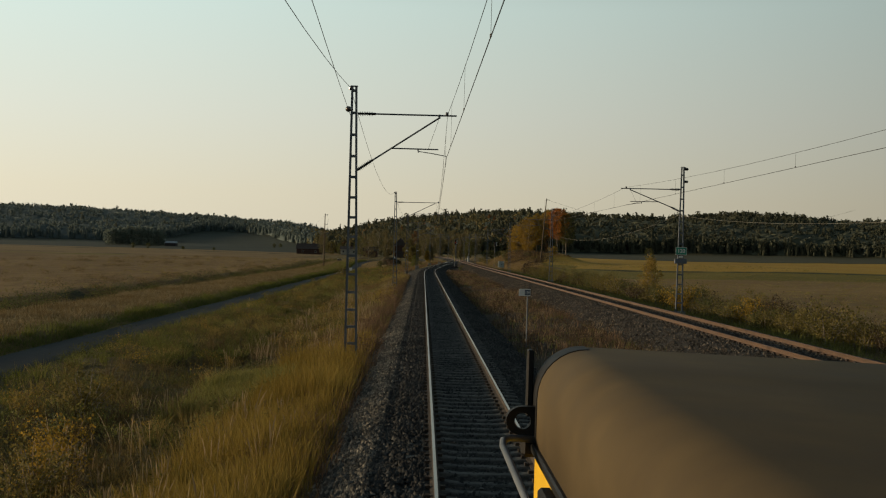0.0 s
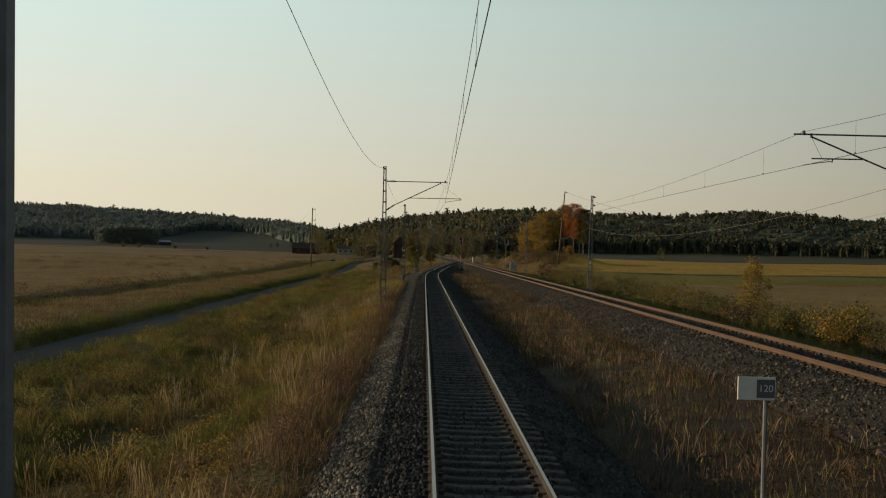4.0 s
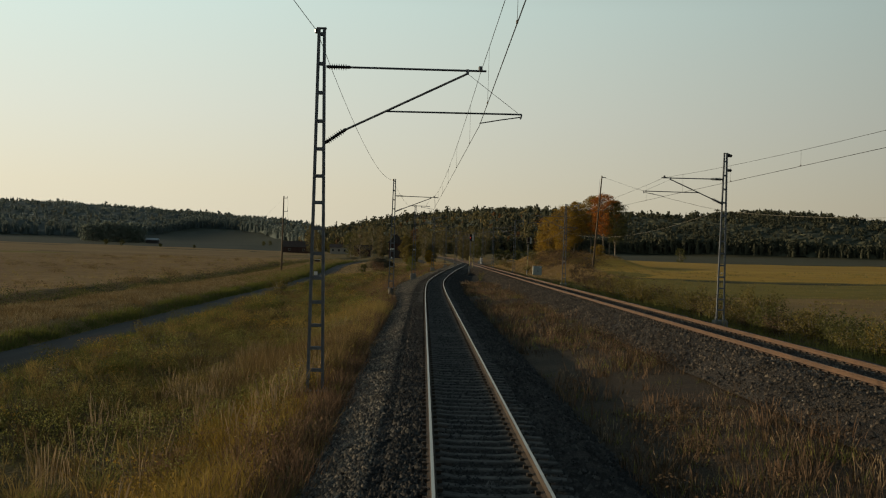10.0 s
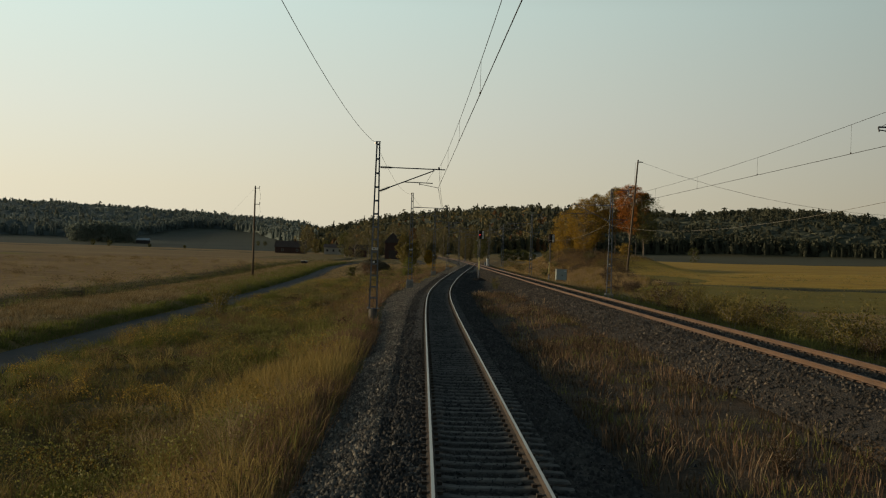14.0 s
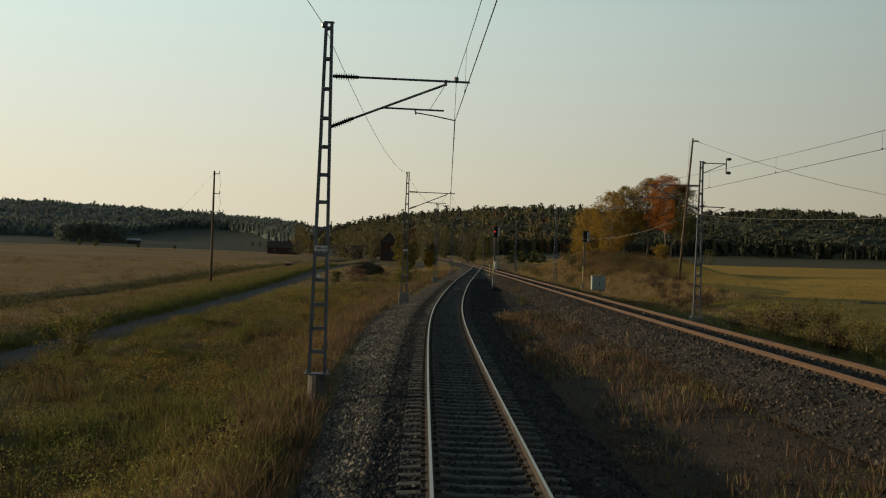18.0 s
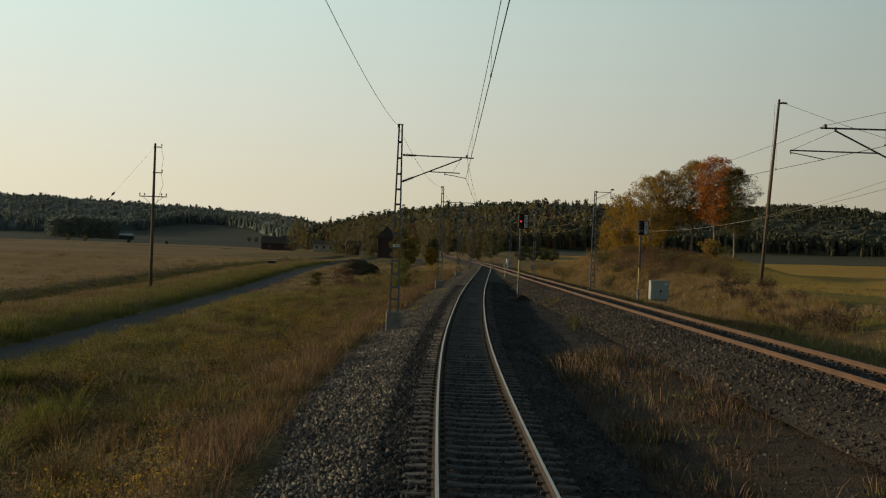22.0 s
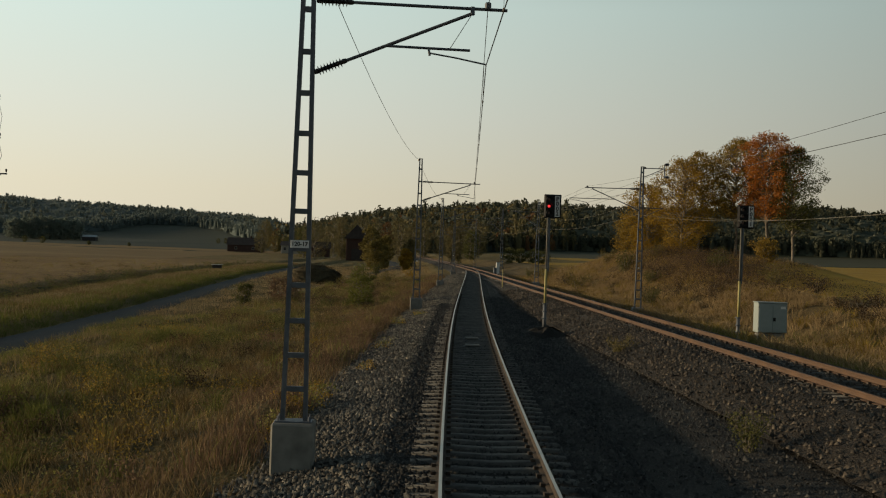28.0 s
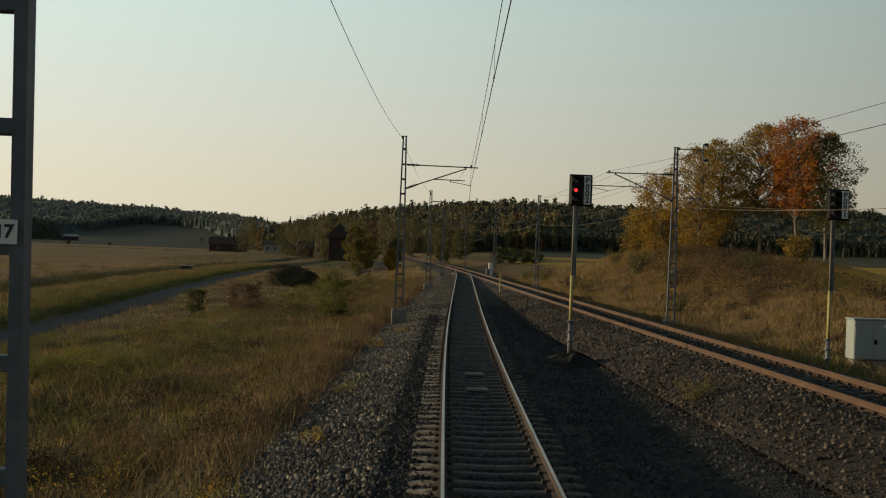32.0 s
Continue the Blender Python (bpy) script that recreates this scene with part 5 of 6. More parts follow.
tree(33.8, 283.5, 2.0, 0.1, 1.3, 0.45, 40, 2600, 0.085, M_leaf_o, "low olive-brown sapling under the tall trees", 28)
tree(24.6, 300, 4.0, 0.2, 2.0, 0.7, 60, 5850, 0.085, M_leaf_o, "low brown-green bush on the bank", 29)
tree(19.6, 95.2, 3.9, 0.5, 0.9, 0.5, 44, 3600, 0.06, M_leaf_o, "small olive-yellow birch growing beside the main track", 31, slim=0.05, group="bushes along the line")
tree(-2.6, 257.0, 2.5, 0.1, 1.15, 0.42, 44, 4200, 0.055, M_verge, "round yellow-green bush in the dry grass", 32, slim=0.06, name="bush", category="bush", group="bushes in the grass")
tree(-11.1, 262.5, 1.5, 0.1, 0.75, 0.35, 30, 1800, 0.06, M_leaf_g, "dark green bush beside the gravel road", 33, slim=0.05, name="bush", category="bush", group="bushes in the grass")
tree(-8.6, 265.0, 1.7, 0.1, 1.3, 0.5, 30, 2600, 0.07, M_grass_red, "low russet thicket in the dry grass", 34, slim=0.04, name="bush", category="bush", group="bushes in the grass")

# shrubs: four kinds built once, then copied along the line
def shrub_parts(h, r, stems, leaves, size, seed):
    """Many thin stems splaying from one foot, with leaves strewn along their upper lengths."""
    rg = np.random.RandomState(seed)
    g, tips = Geo(), []
    for k in range(stems):
        a_, le = 2.4 * k + rg.uniform(-0.4, 0.4), r * rg.uniform(0.35, 1.0)
        hh = h * rg.uniform(0.6, 1.05) * (1.0 - 0.25 * (le / r) ** 2)
        p = [Vector((0.06 * math.cos(a_), 0.06 * math.sin(a_), -0.1)), Vector((le * 0.35 * math.cos(a_), le * 0.35 * math.sin(a_), hh * 0.5)), Vector((le * math.cos(a_ + 0.2), le * math.sin(a_ + 0.2), hh))]
        g.tube(p, [0.016, 0.010, 0.004], 4, cap=False)
        tips.append([np.array(q_) for q_ in p])
    k = rg.randint(0, stems, leaves)
    f = rg.uniform(0.12, 1.08, leaves)[:, None] ** 0.8
    T = np.array(tips)[k]
    places = np.where(f < 0.5, T[:, 0] + (T[:, 1] - T[:, 0]) * f * 2, T[:, 1] + (T[:, 2] - T[:, 1]) * (f * 2 - 1)) + rg.randn(leaves, 3) * (0.14, 0.14, 0.09) * r
    return g, raw_mesh("foliage", *leaf_cloud(places, size, rg), None)


rng = np.random.RandomState(41)
proto = []
for k, (mt, lab) in enumerate(((M_scrubleaf, "olive-brown willow scrub beside the track"), (M_leaf_g, "dark green scrub beside the track"), (M_leaf_y, "yellow-leaved scrub beside the track"), (M_deadscrub, "brown tangle of withered scrub beside the track"))):
    b = thing("bush", Matrix.Translation((17.6 + 1.2 * k, 30 + 7 * k, gz(17.6 + 1.2 * k, 30 + 7 * k))), lab, "bush", "scrub along the main track")
    g, leaves_ = shrub_parts(1.35, 0.95, 15, 1100, 0.045, 50 + k)
    leaves_.materials.append(mt)
    part("stem", g, M_bark, b)
    part("foliage", leaves_, None, b)
    proto.append(b)
spots = [(17.9 + abs(rng.randn()) * 1.6, y_ + rng.uniform(-1.2, 1.2)) for y_ in np.arange(34, 192, 0.95)]
spots += [(rng.uniform(18, 28), rng.uniform(255, 300)) for _ in range(8)]
spots += [(rng.uniform(15.8, 19.0), rng.uniform(60, 180)) for _ in range(8)] + [(rng.uniform(15.8, 19.0), rng.uniform(255, 330)) for _ in range(6)]
brown = [(rng.uniform(20.5, 28.5), rng.uniform(256, 288)) for _ in range(34)]
brown += [(19.5 + 4.8 * f + rng.uniform(-1.4, 1.4), 208 + 34 * f + rng.uniform(-2, 2)) for f in np.linspace(0, 1, 26)]
for i, (x, y) in enumerate(spots + brown):
    k = rng.choice(4, p=(0.58, 0.28, 0.03, 0.11)) if i < len(spots) else 3
    s = rng.uniform(0.75, 1.45) * (1.0 if i < len(spots) else 0.6)
    ob = copy_thing(proto[k], Matrix.Identity(4))
    ob.matrix_basis = Matrix.Translation((x, y, gz(x, y) - 0.05)) @ Matrix.Rotation(rng.uniform(0, 6.28), 4, "Z") @ Matrix.Diagonal((s * 1.1, s * 1.1, s * rng.uniform(0.8, 1.35), 1))
for x, y, k, s in ((-8.2, 22.5, 2, 0.9), (-9.6, 29.0, 0, 1.1), (-7.2, 18.5, 0, 0.9), (-7.6, 20.5, 2, 0.8), (-12.4, 120.0, 0, 0.8), (-12.9, 87.0, 0, 0.7), (-13.4, 170.0, 0, 1.5),
                 (-12.0, 205.0, 0, 0.7), (-13.0, 225.0, 0, 0.7), (-6.0, 300.0, 0, 0.9), (-1.5, 310.0, 0, 1.1), (1.5, 330.0, 2, 1.2), (-3.5, 345.0, 1, 1.4), (4.2, 64.0, 3, 0.5), (5.6, 120.0, 3, 0.5), (6.2, 170.0, 3, 0.4), (6.5, 205.0, 1, 0.6), (7.6, 222.0, 0, 0.6)):
    ob = copy_thing(proto[k], Matrix.Identity(4))
    tagged(ob, group="scattered scrub in the grass")
    ob.matrix_basis = Matrix.Translation((x, y, gz(x, y) - 0.05)) @ Matrix.Rotation(x * 7, 4, "Z") @ Matrix.Diagonal((s, s, s, 1))

# larger trees round the farm and along the line beyond the junction
# x, y, height, crown radius, leaves
FARM = [(-28.0, 540, 13.2, 5.2, M_decid), (-25.5, 600, 16.0, 5.4, M_decid), (-33.5, 560, 10.5, 4.0, M_leaf_g), (-71.8, 760, 17.0, 5.0, M_decid), (-64.0, 742, 8.5, 4.4, M_scrubleaf), (-57.0, 735, 8.0, 3.6, M_leaf_g), (-65.0, 690, 10.5, 4.0, M_decid),
        (-70, 745, 15, 4.6, M_decid), (-38, 650, 11, 4.0, M_decid), (-30, 640, 13, 4.4, M_decid),
        (-18.3, 520, 11.0, 2.6, M_decid), (-20.0, 560, 14.0, 4.4, M_decid), (-13.0, 545, 14.5, 4.0, M_decid), (-6.2, 405, 8.6, 2.1, M_scrubleaf), (-3.9, 398, 5.8, 1.9, M_scrubleaf), (-4.6, 380, 5.6, 1.9, M_scrubleaf), (-3.2, 412, 7.0, 2.0, M_scrubleaf),
        (1.1, 380, 3.8, 1.2, M_leaf_y), (2.2, 420, 6.0, 1.6, M_decid), (-5.2, 600, 14.2, 2.9, M_rusty), (0.0, 580, 14.0, 4.2, M_decid), (-9.0, 620, 16.0, 4.6, M_decid), (8.4, 560, 13.6, 3.4, M_decid), (13.7, 470, 10.0, 1.8, M_decid), (15.8, 480, 9.2, 1.7, M_decid),
        (17.5, 520, 12.0, 3.4, M_decid), (20.6, 500, 8.6, 2.8, M_leaf_g), (4.0, 540, 12.0, 3.2, M_decid), (-1.0, 640, 17.0, 4.6, M_decid), (26.0, 540, 12.0, 3.6, M_decid), (16.0, 600, 15.0, 4.2, M_decid), (8.0, 650, 17.0, 4.6, M_decid), (24.0, 620, 15.0, 4.4, M_decid), (-16.0, 650, 17.0, 5.0, M_decid)]
for k, (x, y, h, rx, mt) in enumerate(FARM):
    red = mt in (M_rusty, M_leaf_y)
    tree(x, y, h, h * 0.08, rx, rx * 0.36, 42, 2600, 0.20, mt, "leafy tree in rusty autumn colour beyond the junction" if red else "olive-brown leafy tree beyond the junction", 100 + k, slim=0.16, group="trees beyond the junction")
for x, y, h in ((24.0, 420, 3.2), (26.6, 422, 3.0), (29.2, 420, 2.8), (31.6, 423, 2.6)):
    tree(x, y, h, 0.05, 1.9, 0.7, 30, 1400, 0.14, M_leaf_g, "low dark green thicket beside the main track", int(200 + x), slim=0.06, name="bush", category="bush", group="thicket beyond the junction")
for x, y, h in ((127, 605, 7), (-231, 857, 4), (-215, 841, 4), (-190, 850, 2.4), (-166, 852, 2.2), (-150, 1080, 4), (-144, 1082, 4)):
    tree(x, y, h, h * 0.02, h * 0.5, h * 0.16, 26, 900, 0.2, M_leaf_g, "lone dark bush out in the field", int(300 + x), slim=0.12, name="bush", category="bush", group="bushes in the fields")

# dark copse standing out in the far left field; haze put into its colour
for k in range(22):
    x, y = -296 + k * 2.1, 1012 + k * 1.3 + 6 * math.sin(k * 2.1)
    tree(x, y, 14 + 2.6 * math.sin(k * 0.15 + 0.0) + 1.0 * math.sin(k * 1.7), 0.2, 4.4, 1.9, 22, 620, 0.8, M_copse, "dense tree of a dark copse in the field, paled for haze", 400 + k, slim=0.2, group="copse in the field")


# ---------------------------------------------------------------- far woods
def far_tree(rng, kind, n):
    """One ragged tree of unit height: leaf clumps strewn over the envelope of its crown, round a dark core."""
    u = rng.uniform(0, 1, n)
    if kind == "spruce":
        z = 0.07 + 0.93 * u ** 0.85
        env = 0.26 * (1.02 - z) ** 0.66 + 0.008
        size = 0.085 * (1.15 - 0.75 * z)
        core = ((0.05, 0.15), (0.45, 0.11), (0.97, 0.004))
    elif kind == "pine":
        z = 0.36 + 0.64 * u
        env = 0.27 * np.sqrt(np.clip(1 - ((z - 0.67) / 0.345) ** 2, 0.02, 1))
        size = np.full(n, 0.085)
        core = ((0.02, 0.014), (0.55, 0.10), (0.92, 0.03))
    else:
        z = 0.08 + 0.92 * u
        env = 0.33 * np.sin(np.pi * np.minimum(0.96, 0.12 + 0.85 * z)) ** 0.6
        size = np.full(n, 0.095)
        core = ((0.04, 0.10), (0.5, 0.16), (0.88, 0.05))
    a = rng.uniform(0, 2 * np.pi, n)
    rad = env * rng.uniform(0.45, 1.0, n) * (0.85 + 0.25 * np.sin(3 * a + 8 * z + rng.uniform(0, 6)))
    c = np.stack([np.cos(a) * rad, np.sin(a) * rad, z], 1)
    out = np.stack([np.cos(a), np.sin(a), rng.uniform(-0.2, 0.9, n)], 1) + 0.35 * rng.randn(n, 3)
    out /= np.linalg.norm(out, axis=1, keepdims=True)
    d1 = np.cross(out, rng.randn(n, 3))
    d1 /= np.linalg.norm(d1, axis=1, keepdims=True)
    d2 = np.cross(out, d1)
    s = (size * rng.uniform(0.6, 1.35, n))[:, None]
    v = np.stack([c - d1 * s, c + d2 * s * 0.8, c + d1 * s, c - d2 * s * 0.8], 1).reshape(-1, 3)
    k = len(v)
    ring = [(r * math.cos(q), r * math.sin(q), h) for h, r in core for q in (0.0, 1.26, 2.51, 3.77, 5.03)]
    f = list(range(k))
    sz = [4] * n
    for i in range(2):
        for j in range(5):
            f += [k + 5 * i + j, k + 5 * i + (j + 1) % 5, k + 5 * i + 5 + (j + 1) % 5, k + 5 * i + 5 + j]
            sz.append(4)
    return np.concatenate([v, np.array(ring)]), np.array(f), sz


def wood(name, n, az0, az1, d0, d1, kinds, material, label, seed, h0=13, h1=21, edge=0.0, leaves=24, gap=0.0):
    """A stand of single trees on the rim. d0, d1: shares of the climb, counted from where the trees begin."""
    rng = np.random.RandomState(seed)
    protos = [far_tree(rng, kinds[k % len(kinds)], leaves) for k in range(8)]
    az = rng.uniform(az0, az1, n)
    _, beg, end = ridge(az)
    t_ = rng.uniform(d0, d1, n)
    t_ = np.where(rng.uniform(0, 1, n) < edge, d0 + (t_ - d0) * 0.06, t_)
    fr = front(az)
    r = beg + (end - beg) * (fr + (1 - fr) * t_)
    x, y = r * np.sin(np.radians(az)), 60 + r * np.cos(np.radians(az))
    keep = noise2(x, y, 0.018, seed) > gap - 1.0
    x, y = x[keep], y[keep]
    n = len(x)
    z = ground_z(x, y) - 0.4
    h = rng.uniform(h0, h1, n) * (1 + 0.16 * noise2(x, y, 0.03, seed + 2.0)) * np.where(rng.uniform(0, 1, n) < 0.10, 1.2, 1.0)
    vs, fs, ss, k0 = [], [], [], 0
    for i in range(n):
        v, f, s = protos[rng.randint(8)]
        w = h[i] * rng.uniform(0.85, 1.3)
        ca, sa = math.cos(i * 2.4), math.sin(i * 2.4)
        vs.append(np.stack([(v[:, 0] * ca - v[:, 1] * sa) * w, (v[:, 0] * sa + v[:, 1] * ca) * w, v[:, 2] * h[i]], 1) + (x[i], y[i], z[i]))
        fs.append(f + k0)
        ss += s
        k0 += len(v)
    ob = new(name, raw_mesh(name, np.concatenate(vs), np.concatenate(fs), ss, material))
    return tagged(ob, label, "woodland", kind="stuff")


def canopy(name, az0, az1, step, rows, height, rough, material, label, seed):
    """Closed layer of lower treetops that fills the wood between the single trees."""
    rng = np.random.RandomState(seed)
    az = np.arange(az0, az1, step)
    s = np.r_[0.0, 0.012, np.linspace(0.03, 1, rows)]
    A, S = np.meshgrid(az, s)
    _, beg, end = ridge(A)
    t0 = front(A) + 0.012 + 0.008 * np.sin(A * 5.0) + 0.006 * np.sin(A * 13.0 + 1.0)
    r = beg + (end - beg) * (t0 + (1.04 - t0) * S)
    r = r + rng.uniform(-1, 1, r.shape) * np.where(S < 0.02, 1.0, 4.0)
    A = A + rng.uniform(-0.5, 0.5, A.shape) * step
    x, y = r * np.sin(np.radians(A)), 60 + r * np.cos(np.radians(A))
    z = ground_z(x, y) + height * np.clip(0.15 + 7.0 * S, 0, 1) * (1 + 0.2 * noise2(x, y, 0.03, seed)) + rough * rng.uniform(-1, 1, x.shape)
    z[0] = ground_z(x[0], y[0]) - 0.5
    n, m_ = len(az), len(s)
    idx_ = np.arange(n * m_).reshape(m_, n)
    q_ = np.stack([idx_[:-1, :-1], idx_[:-1, 1:], idx_[1:, 1:], idx_[1:, :-1]], -1).reshape(-1, 4)
    tri_ = np.concatenate([q_[:, [0, 1, 2]], q_[:, [0, 2, 3]]])
    ob = new(name, raw_mesh(name, np.stack([x, y, z], -1).reshape(-1, 3), tri_, np.full(len(tri_), 3), material))
    return tagged(ob, label, "woodland", kind="stuff")


canopy("hill_canopy", -36, -5.6, 0.2, 80, 8.6, 0.8, M_conifer_far, "closed haze-greyed undergrowth of the wood on the distant hill", 66)
canopy("spruce_canopy", -6.4, 38, 0.2, 44, 7.6, 1.0, M_undergrowth, "closed undergrowth of the wood beyond the fields, coloured lighter against shade", 67)
wood("hill_wood", 3600, -34, -5.5, 0.0, 1.0, ("spruce", "pine", "broad"), M_conifer_far, "haze-greyed mixed trees covering the distant hill", 61, 10, 13.5, 0.02, 20)
wood("hill_edge_trees", 260, -13, -6, 0.0, 0.25, ("broad", "pine"), M_conifer_far, "haze-greyed trees along the edge of the open slope", 73, 9, 13, 0.0, 20)
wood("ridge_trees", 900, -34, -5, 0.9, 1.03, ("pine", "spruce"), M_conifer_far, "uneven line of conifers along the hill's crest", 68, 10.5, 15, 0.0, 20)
wood("hill_broadleaf_wood", 420, -34, -6, 0.0, 0.9, ("broad",), M_decid_far, "broadleaf trees among the conifers on the distant hill, paled for haze", 65, 10, 14, 0.0, 20, 0.9)
wood("spruce_wood", 4400, -5.6, 36, 0.0, 0.95, ("spruce", "pine", "broad", "pine"), M_conifer, "dark mixed trees of the wood beyond the fields", 62, 9, 12, 0.14, 20)
wood("ridge_trees", 1700, -5.6, 36, 0.85, 1.03, ("pine", "spruce"), M_conifer, "uneven line of dark treetops along the far crest", 69, 9.5, 13.5, 0.0, 20)
wood("birch_wood", 130, 7, 36, 0.02, 0.95, ("broad",), M_decid_far, "broadleaf trees scattered through the dark wood, paled for haze", 63, 9, 12, 0.0, 20)
wood("slope_conifers", 420, -5.4, 8, 0.1, 0.8, ("spruce", "pine", "pine"), M_conifer, "tall dark conifers on the slope beyond the junction", 70, 11, 17)
wood("slope_birches", 620, -6.4, 8, 0.0, 0.6, ("broad", "pine"), M_decid, "olive broadleaf trees below the hill", 64, 9, 14, 0.1)
wood("slope_birches", 170, -6, 7, 0.0, 0.6, ("broad",), M_rusty, "rust-coloured broadleaf trees below the hill", 71, 8, 13, 0.1)


# ---------------------------------------------------------------- grasses
def grass(name, n, pick, h0, h1, width, material, label, seed, lean=0.5, plume=0.0, spread=0.15, tall=None, simple=False):
    """Bent tapering blades; pick(rng, n) gives their x and y."""
    rng = np.random.RandomState(seed)
    x, y = pick(rng, n)
    n = len(x)
    m_ = max(1, n // 9)
    tuft = rng.randint(0, m_, n)
    ox, oy = rng.randn(n) * spread, rng.randn(n) * spread
    x, y = x[:m_][tuft] + ox, y[:m_][tuft] + oy
    th = rng.uniform(0.65, 1.25, m_)[tuft]
    z = ground_z(x, y) - 0.03
    patch = th * (0.78 + 0.55 * noise2(x, y, 0.45, seed))
    h = rng.uniform(h0, h1, n) * np.clip(patch, 0.35, 1.4)
    if tall:
        h = h * tall(y)
    a = rng.uniform(0, 2 * np.pi, n)
    w = width * rng.uniform(0.6, 1.3, n)
    la = np.arctan2(oy, ox) + rng.randn(n) * 0.7
    le = lean * h * rng.uniform(0.2, 1.3, n)
    dx, dy = np.cos(a) * w, np.sin(a) * w
    lx, ly = np.cos(la) * le, np.sin(la) * le
    b1 = np.stack([x - dx, y - dy, z], 1)
    b2 = np.stack([x + dx, y + dy, z], 1)
    k = 1.0 if plume else 0.75
    m1 = np.stack([x - dx * k + lx * 0.4, y - dy * k + ly * 0.4, z + h * 0.6], 1)
    m2 = np.stack([x + dx * k + lx * 0.4, y + dy * k + ly * 0.4, z + h * 0.6], 1)
    tip = np.stack([x + lx, y + ly, z + h], 1)
    if plume:
        q = 1.0 / 2.2
        v = np.stack([b1 * 1, b2, m1, m2, np.stack([x - dx * plume + lx * 0.8, y - dy * plume + ly * 0.8, z + h * 0.85], 1), np.stack([x + dx * plume + lx * 0.8, y + dy * plume + ly * 0.8, z + h * 0.85], 1), tip], 1)
        v[:, 2] = np.stack([x - dx * q + lx * 0.5, y - dy * q + ly * 0.5, z + h * 0.68], 1)
        v[:, 3] = np.stack([x + dx * q + lx * 0.5, y + dy * q + ly * 0.5, z + h * 0.68], 1)
        v[:, 0] = np.stack([x - dx * q, y - dy * q, z], 1)
        v[:, 1] = np.stack([x + dx * q, y + dy * q, z], 1)
        base = (np.arange(n) * 7)[:, None]
        f = (base + np.array([0, 1, 3, 2, 2, 3, 5, 4, 4, 5, 6])).ravel()
        s = np.tile([4, 4, 3], n)
        v = v.reshape(-1, 3)
    elif simple:
        v = np.stack([b1, b2, tip], 1).reshape(-1, 3)
        f = np.arange(3 * n)
        s = np.full(n, 3)
    else:
        v = np.stack([b1, b2, m1, m2, tip], 1).reshape(-1, 3)
        base = (np.arange(n) * 5)[:, None]
        f = (base + np.array([0, 1, 3, 2, 2, 3, 4])).ravel()
        s = np.tile([4, 3], n)
    ob = new(name, raw_mesh(name, v, f, s, material))
    return tagged(ob, label, "grass", kind="stuff")


def toe(y):
    return toe_line(y) - 0.15


def strip(u0, u1, y0, y1, power=1.0, mask=None):
    """Places left of the siding at distance toe+u0 to toe+u1."""
    def pick(rng, n):
        y = y0 + (y1 - y0) * rng.uniform(0, 1, n)
        u = u0 + (u1 - u0) * rng.uniform(0, 1, n) ** power
        x = own_x(y) - toe(y) - u
        keep = x > road_x(y) + 1.25
        if mask:
            keep &= mask(x, y, rng)
        return x[keep], y[keep]
    return pick


def patchy(scale, seed, level):
    return lambda x, y, rng: noise2(x, y, scale, seed) + rng.uniform(-0.35, 0.35, len(x)) > level


def roadside(rng, n):
    y = rng.uniform(8, 195, n)
    return road_x(y) + 1.25 + 2.6 * rng.uniform(0, 1, n) ** 1.5, y


def tussocks(name, n, pick, h0, h1, width, material, label, seed, blades=36, spread=0.16, lean=0.75, plume=0.0):
    """Separate clumps of long blades that lean outwards from one foot."""
    rng = np.random.RandomState(seed)
    x, y = pick(rng, n)
    n = len(x)
    big_ = rng.uniform(0.55, 1.3, n)
    k = np.repeat(np.arange(n), blades)
    m_ = len(k)
    ang, rad = rng.uniform(0, 2 * np.pi, m_), spread * np.sqrt(rng.uniform(0, 1, m_)) * big_[k]
    bx, by = x[k] + np.cos(ang) * rad, y[k] + np.sin(ang) * rad
    z = ground_z(bx, by) - 0.03
    h = rng.uniform(h0, h1, m_) * big_[k]
    out_ = lean * h * (0.25 + rad / spread) * rng.uniform(0.4, 1.2, m_)
    la = ang + rng.randn(m_) * 0.5
    a = rng.uniform(0, 2 * np.pi, m_)
    w = width * rng.uniform(0.6, 1.3, m_)
    dx, dy = np.cos(a) * w, np.sin(a) * w
    lx, ly = np.cos(la) * out_, np.sin(la) * out_
    at = lambda s_, f, hh: np.stack([bx + dx * s_ + lx * f, by + dy * s_ + ly * f, z + h * hh], 1)
    top = 1.5 if plume else 0.6
    v = np.stack([at(-0.8, 0, 0), at(0.8, 0, 0), at(0.7, 0.3, 0.55), at(-0.7, 0.3, 0.55), at(top, 0.7, 0.85), at(-top, 0.7, 0.85), at(0, 1.0, 0.97 if lean > 0.6 else 1.0)], 1).reshape(-1, 3)
    f = ((np.arange(m_) * 7)[:, None] + np.array([0, 1, 2, 3, 3, 2, 4, 5, 5, 4, 6])).ravel()
    ob = new(name, raw_mesh(name, v, f, np.tile([4, 4, 3], m_), material))
    return tagged(ob, label, "grass", kind="stuff")


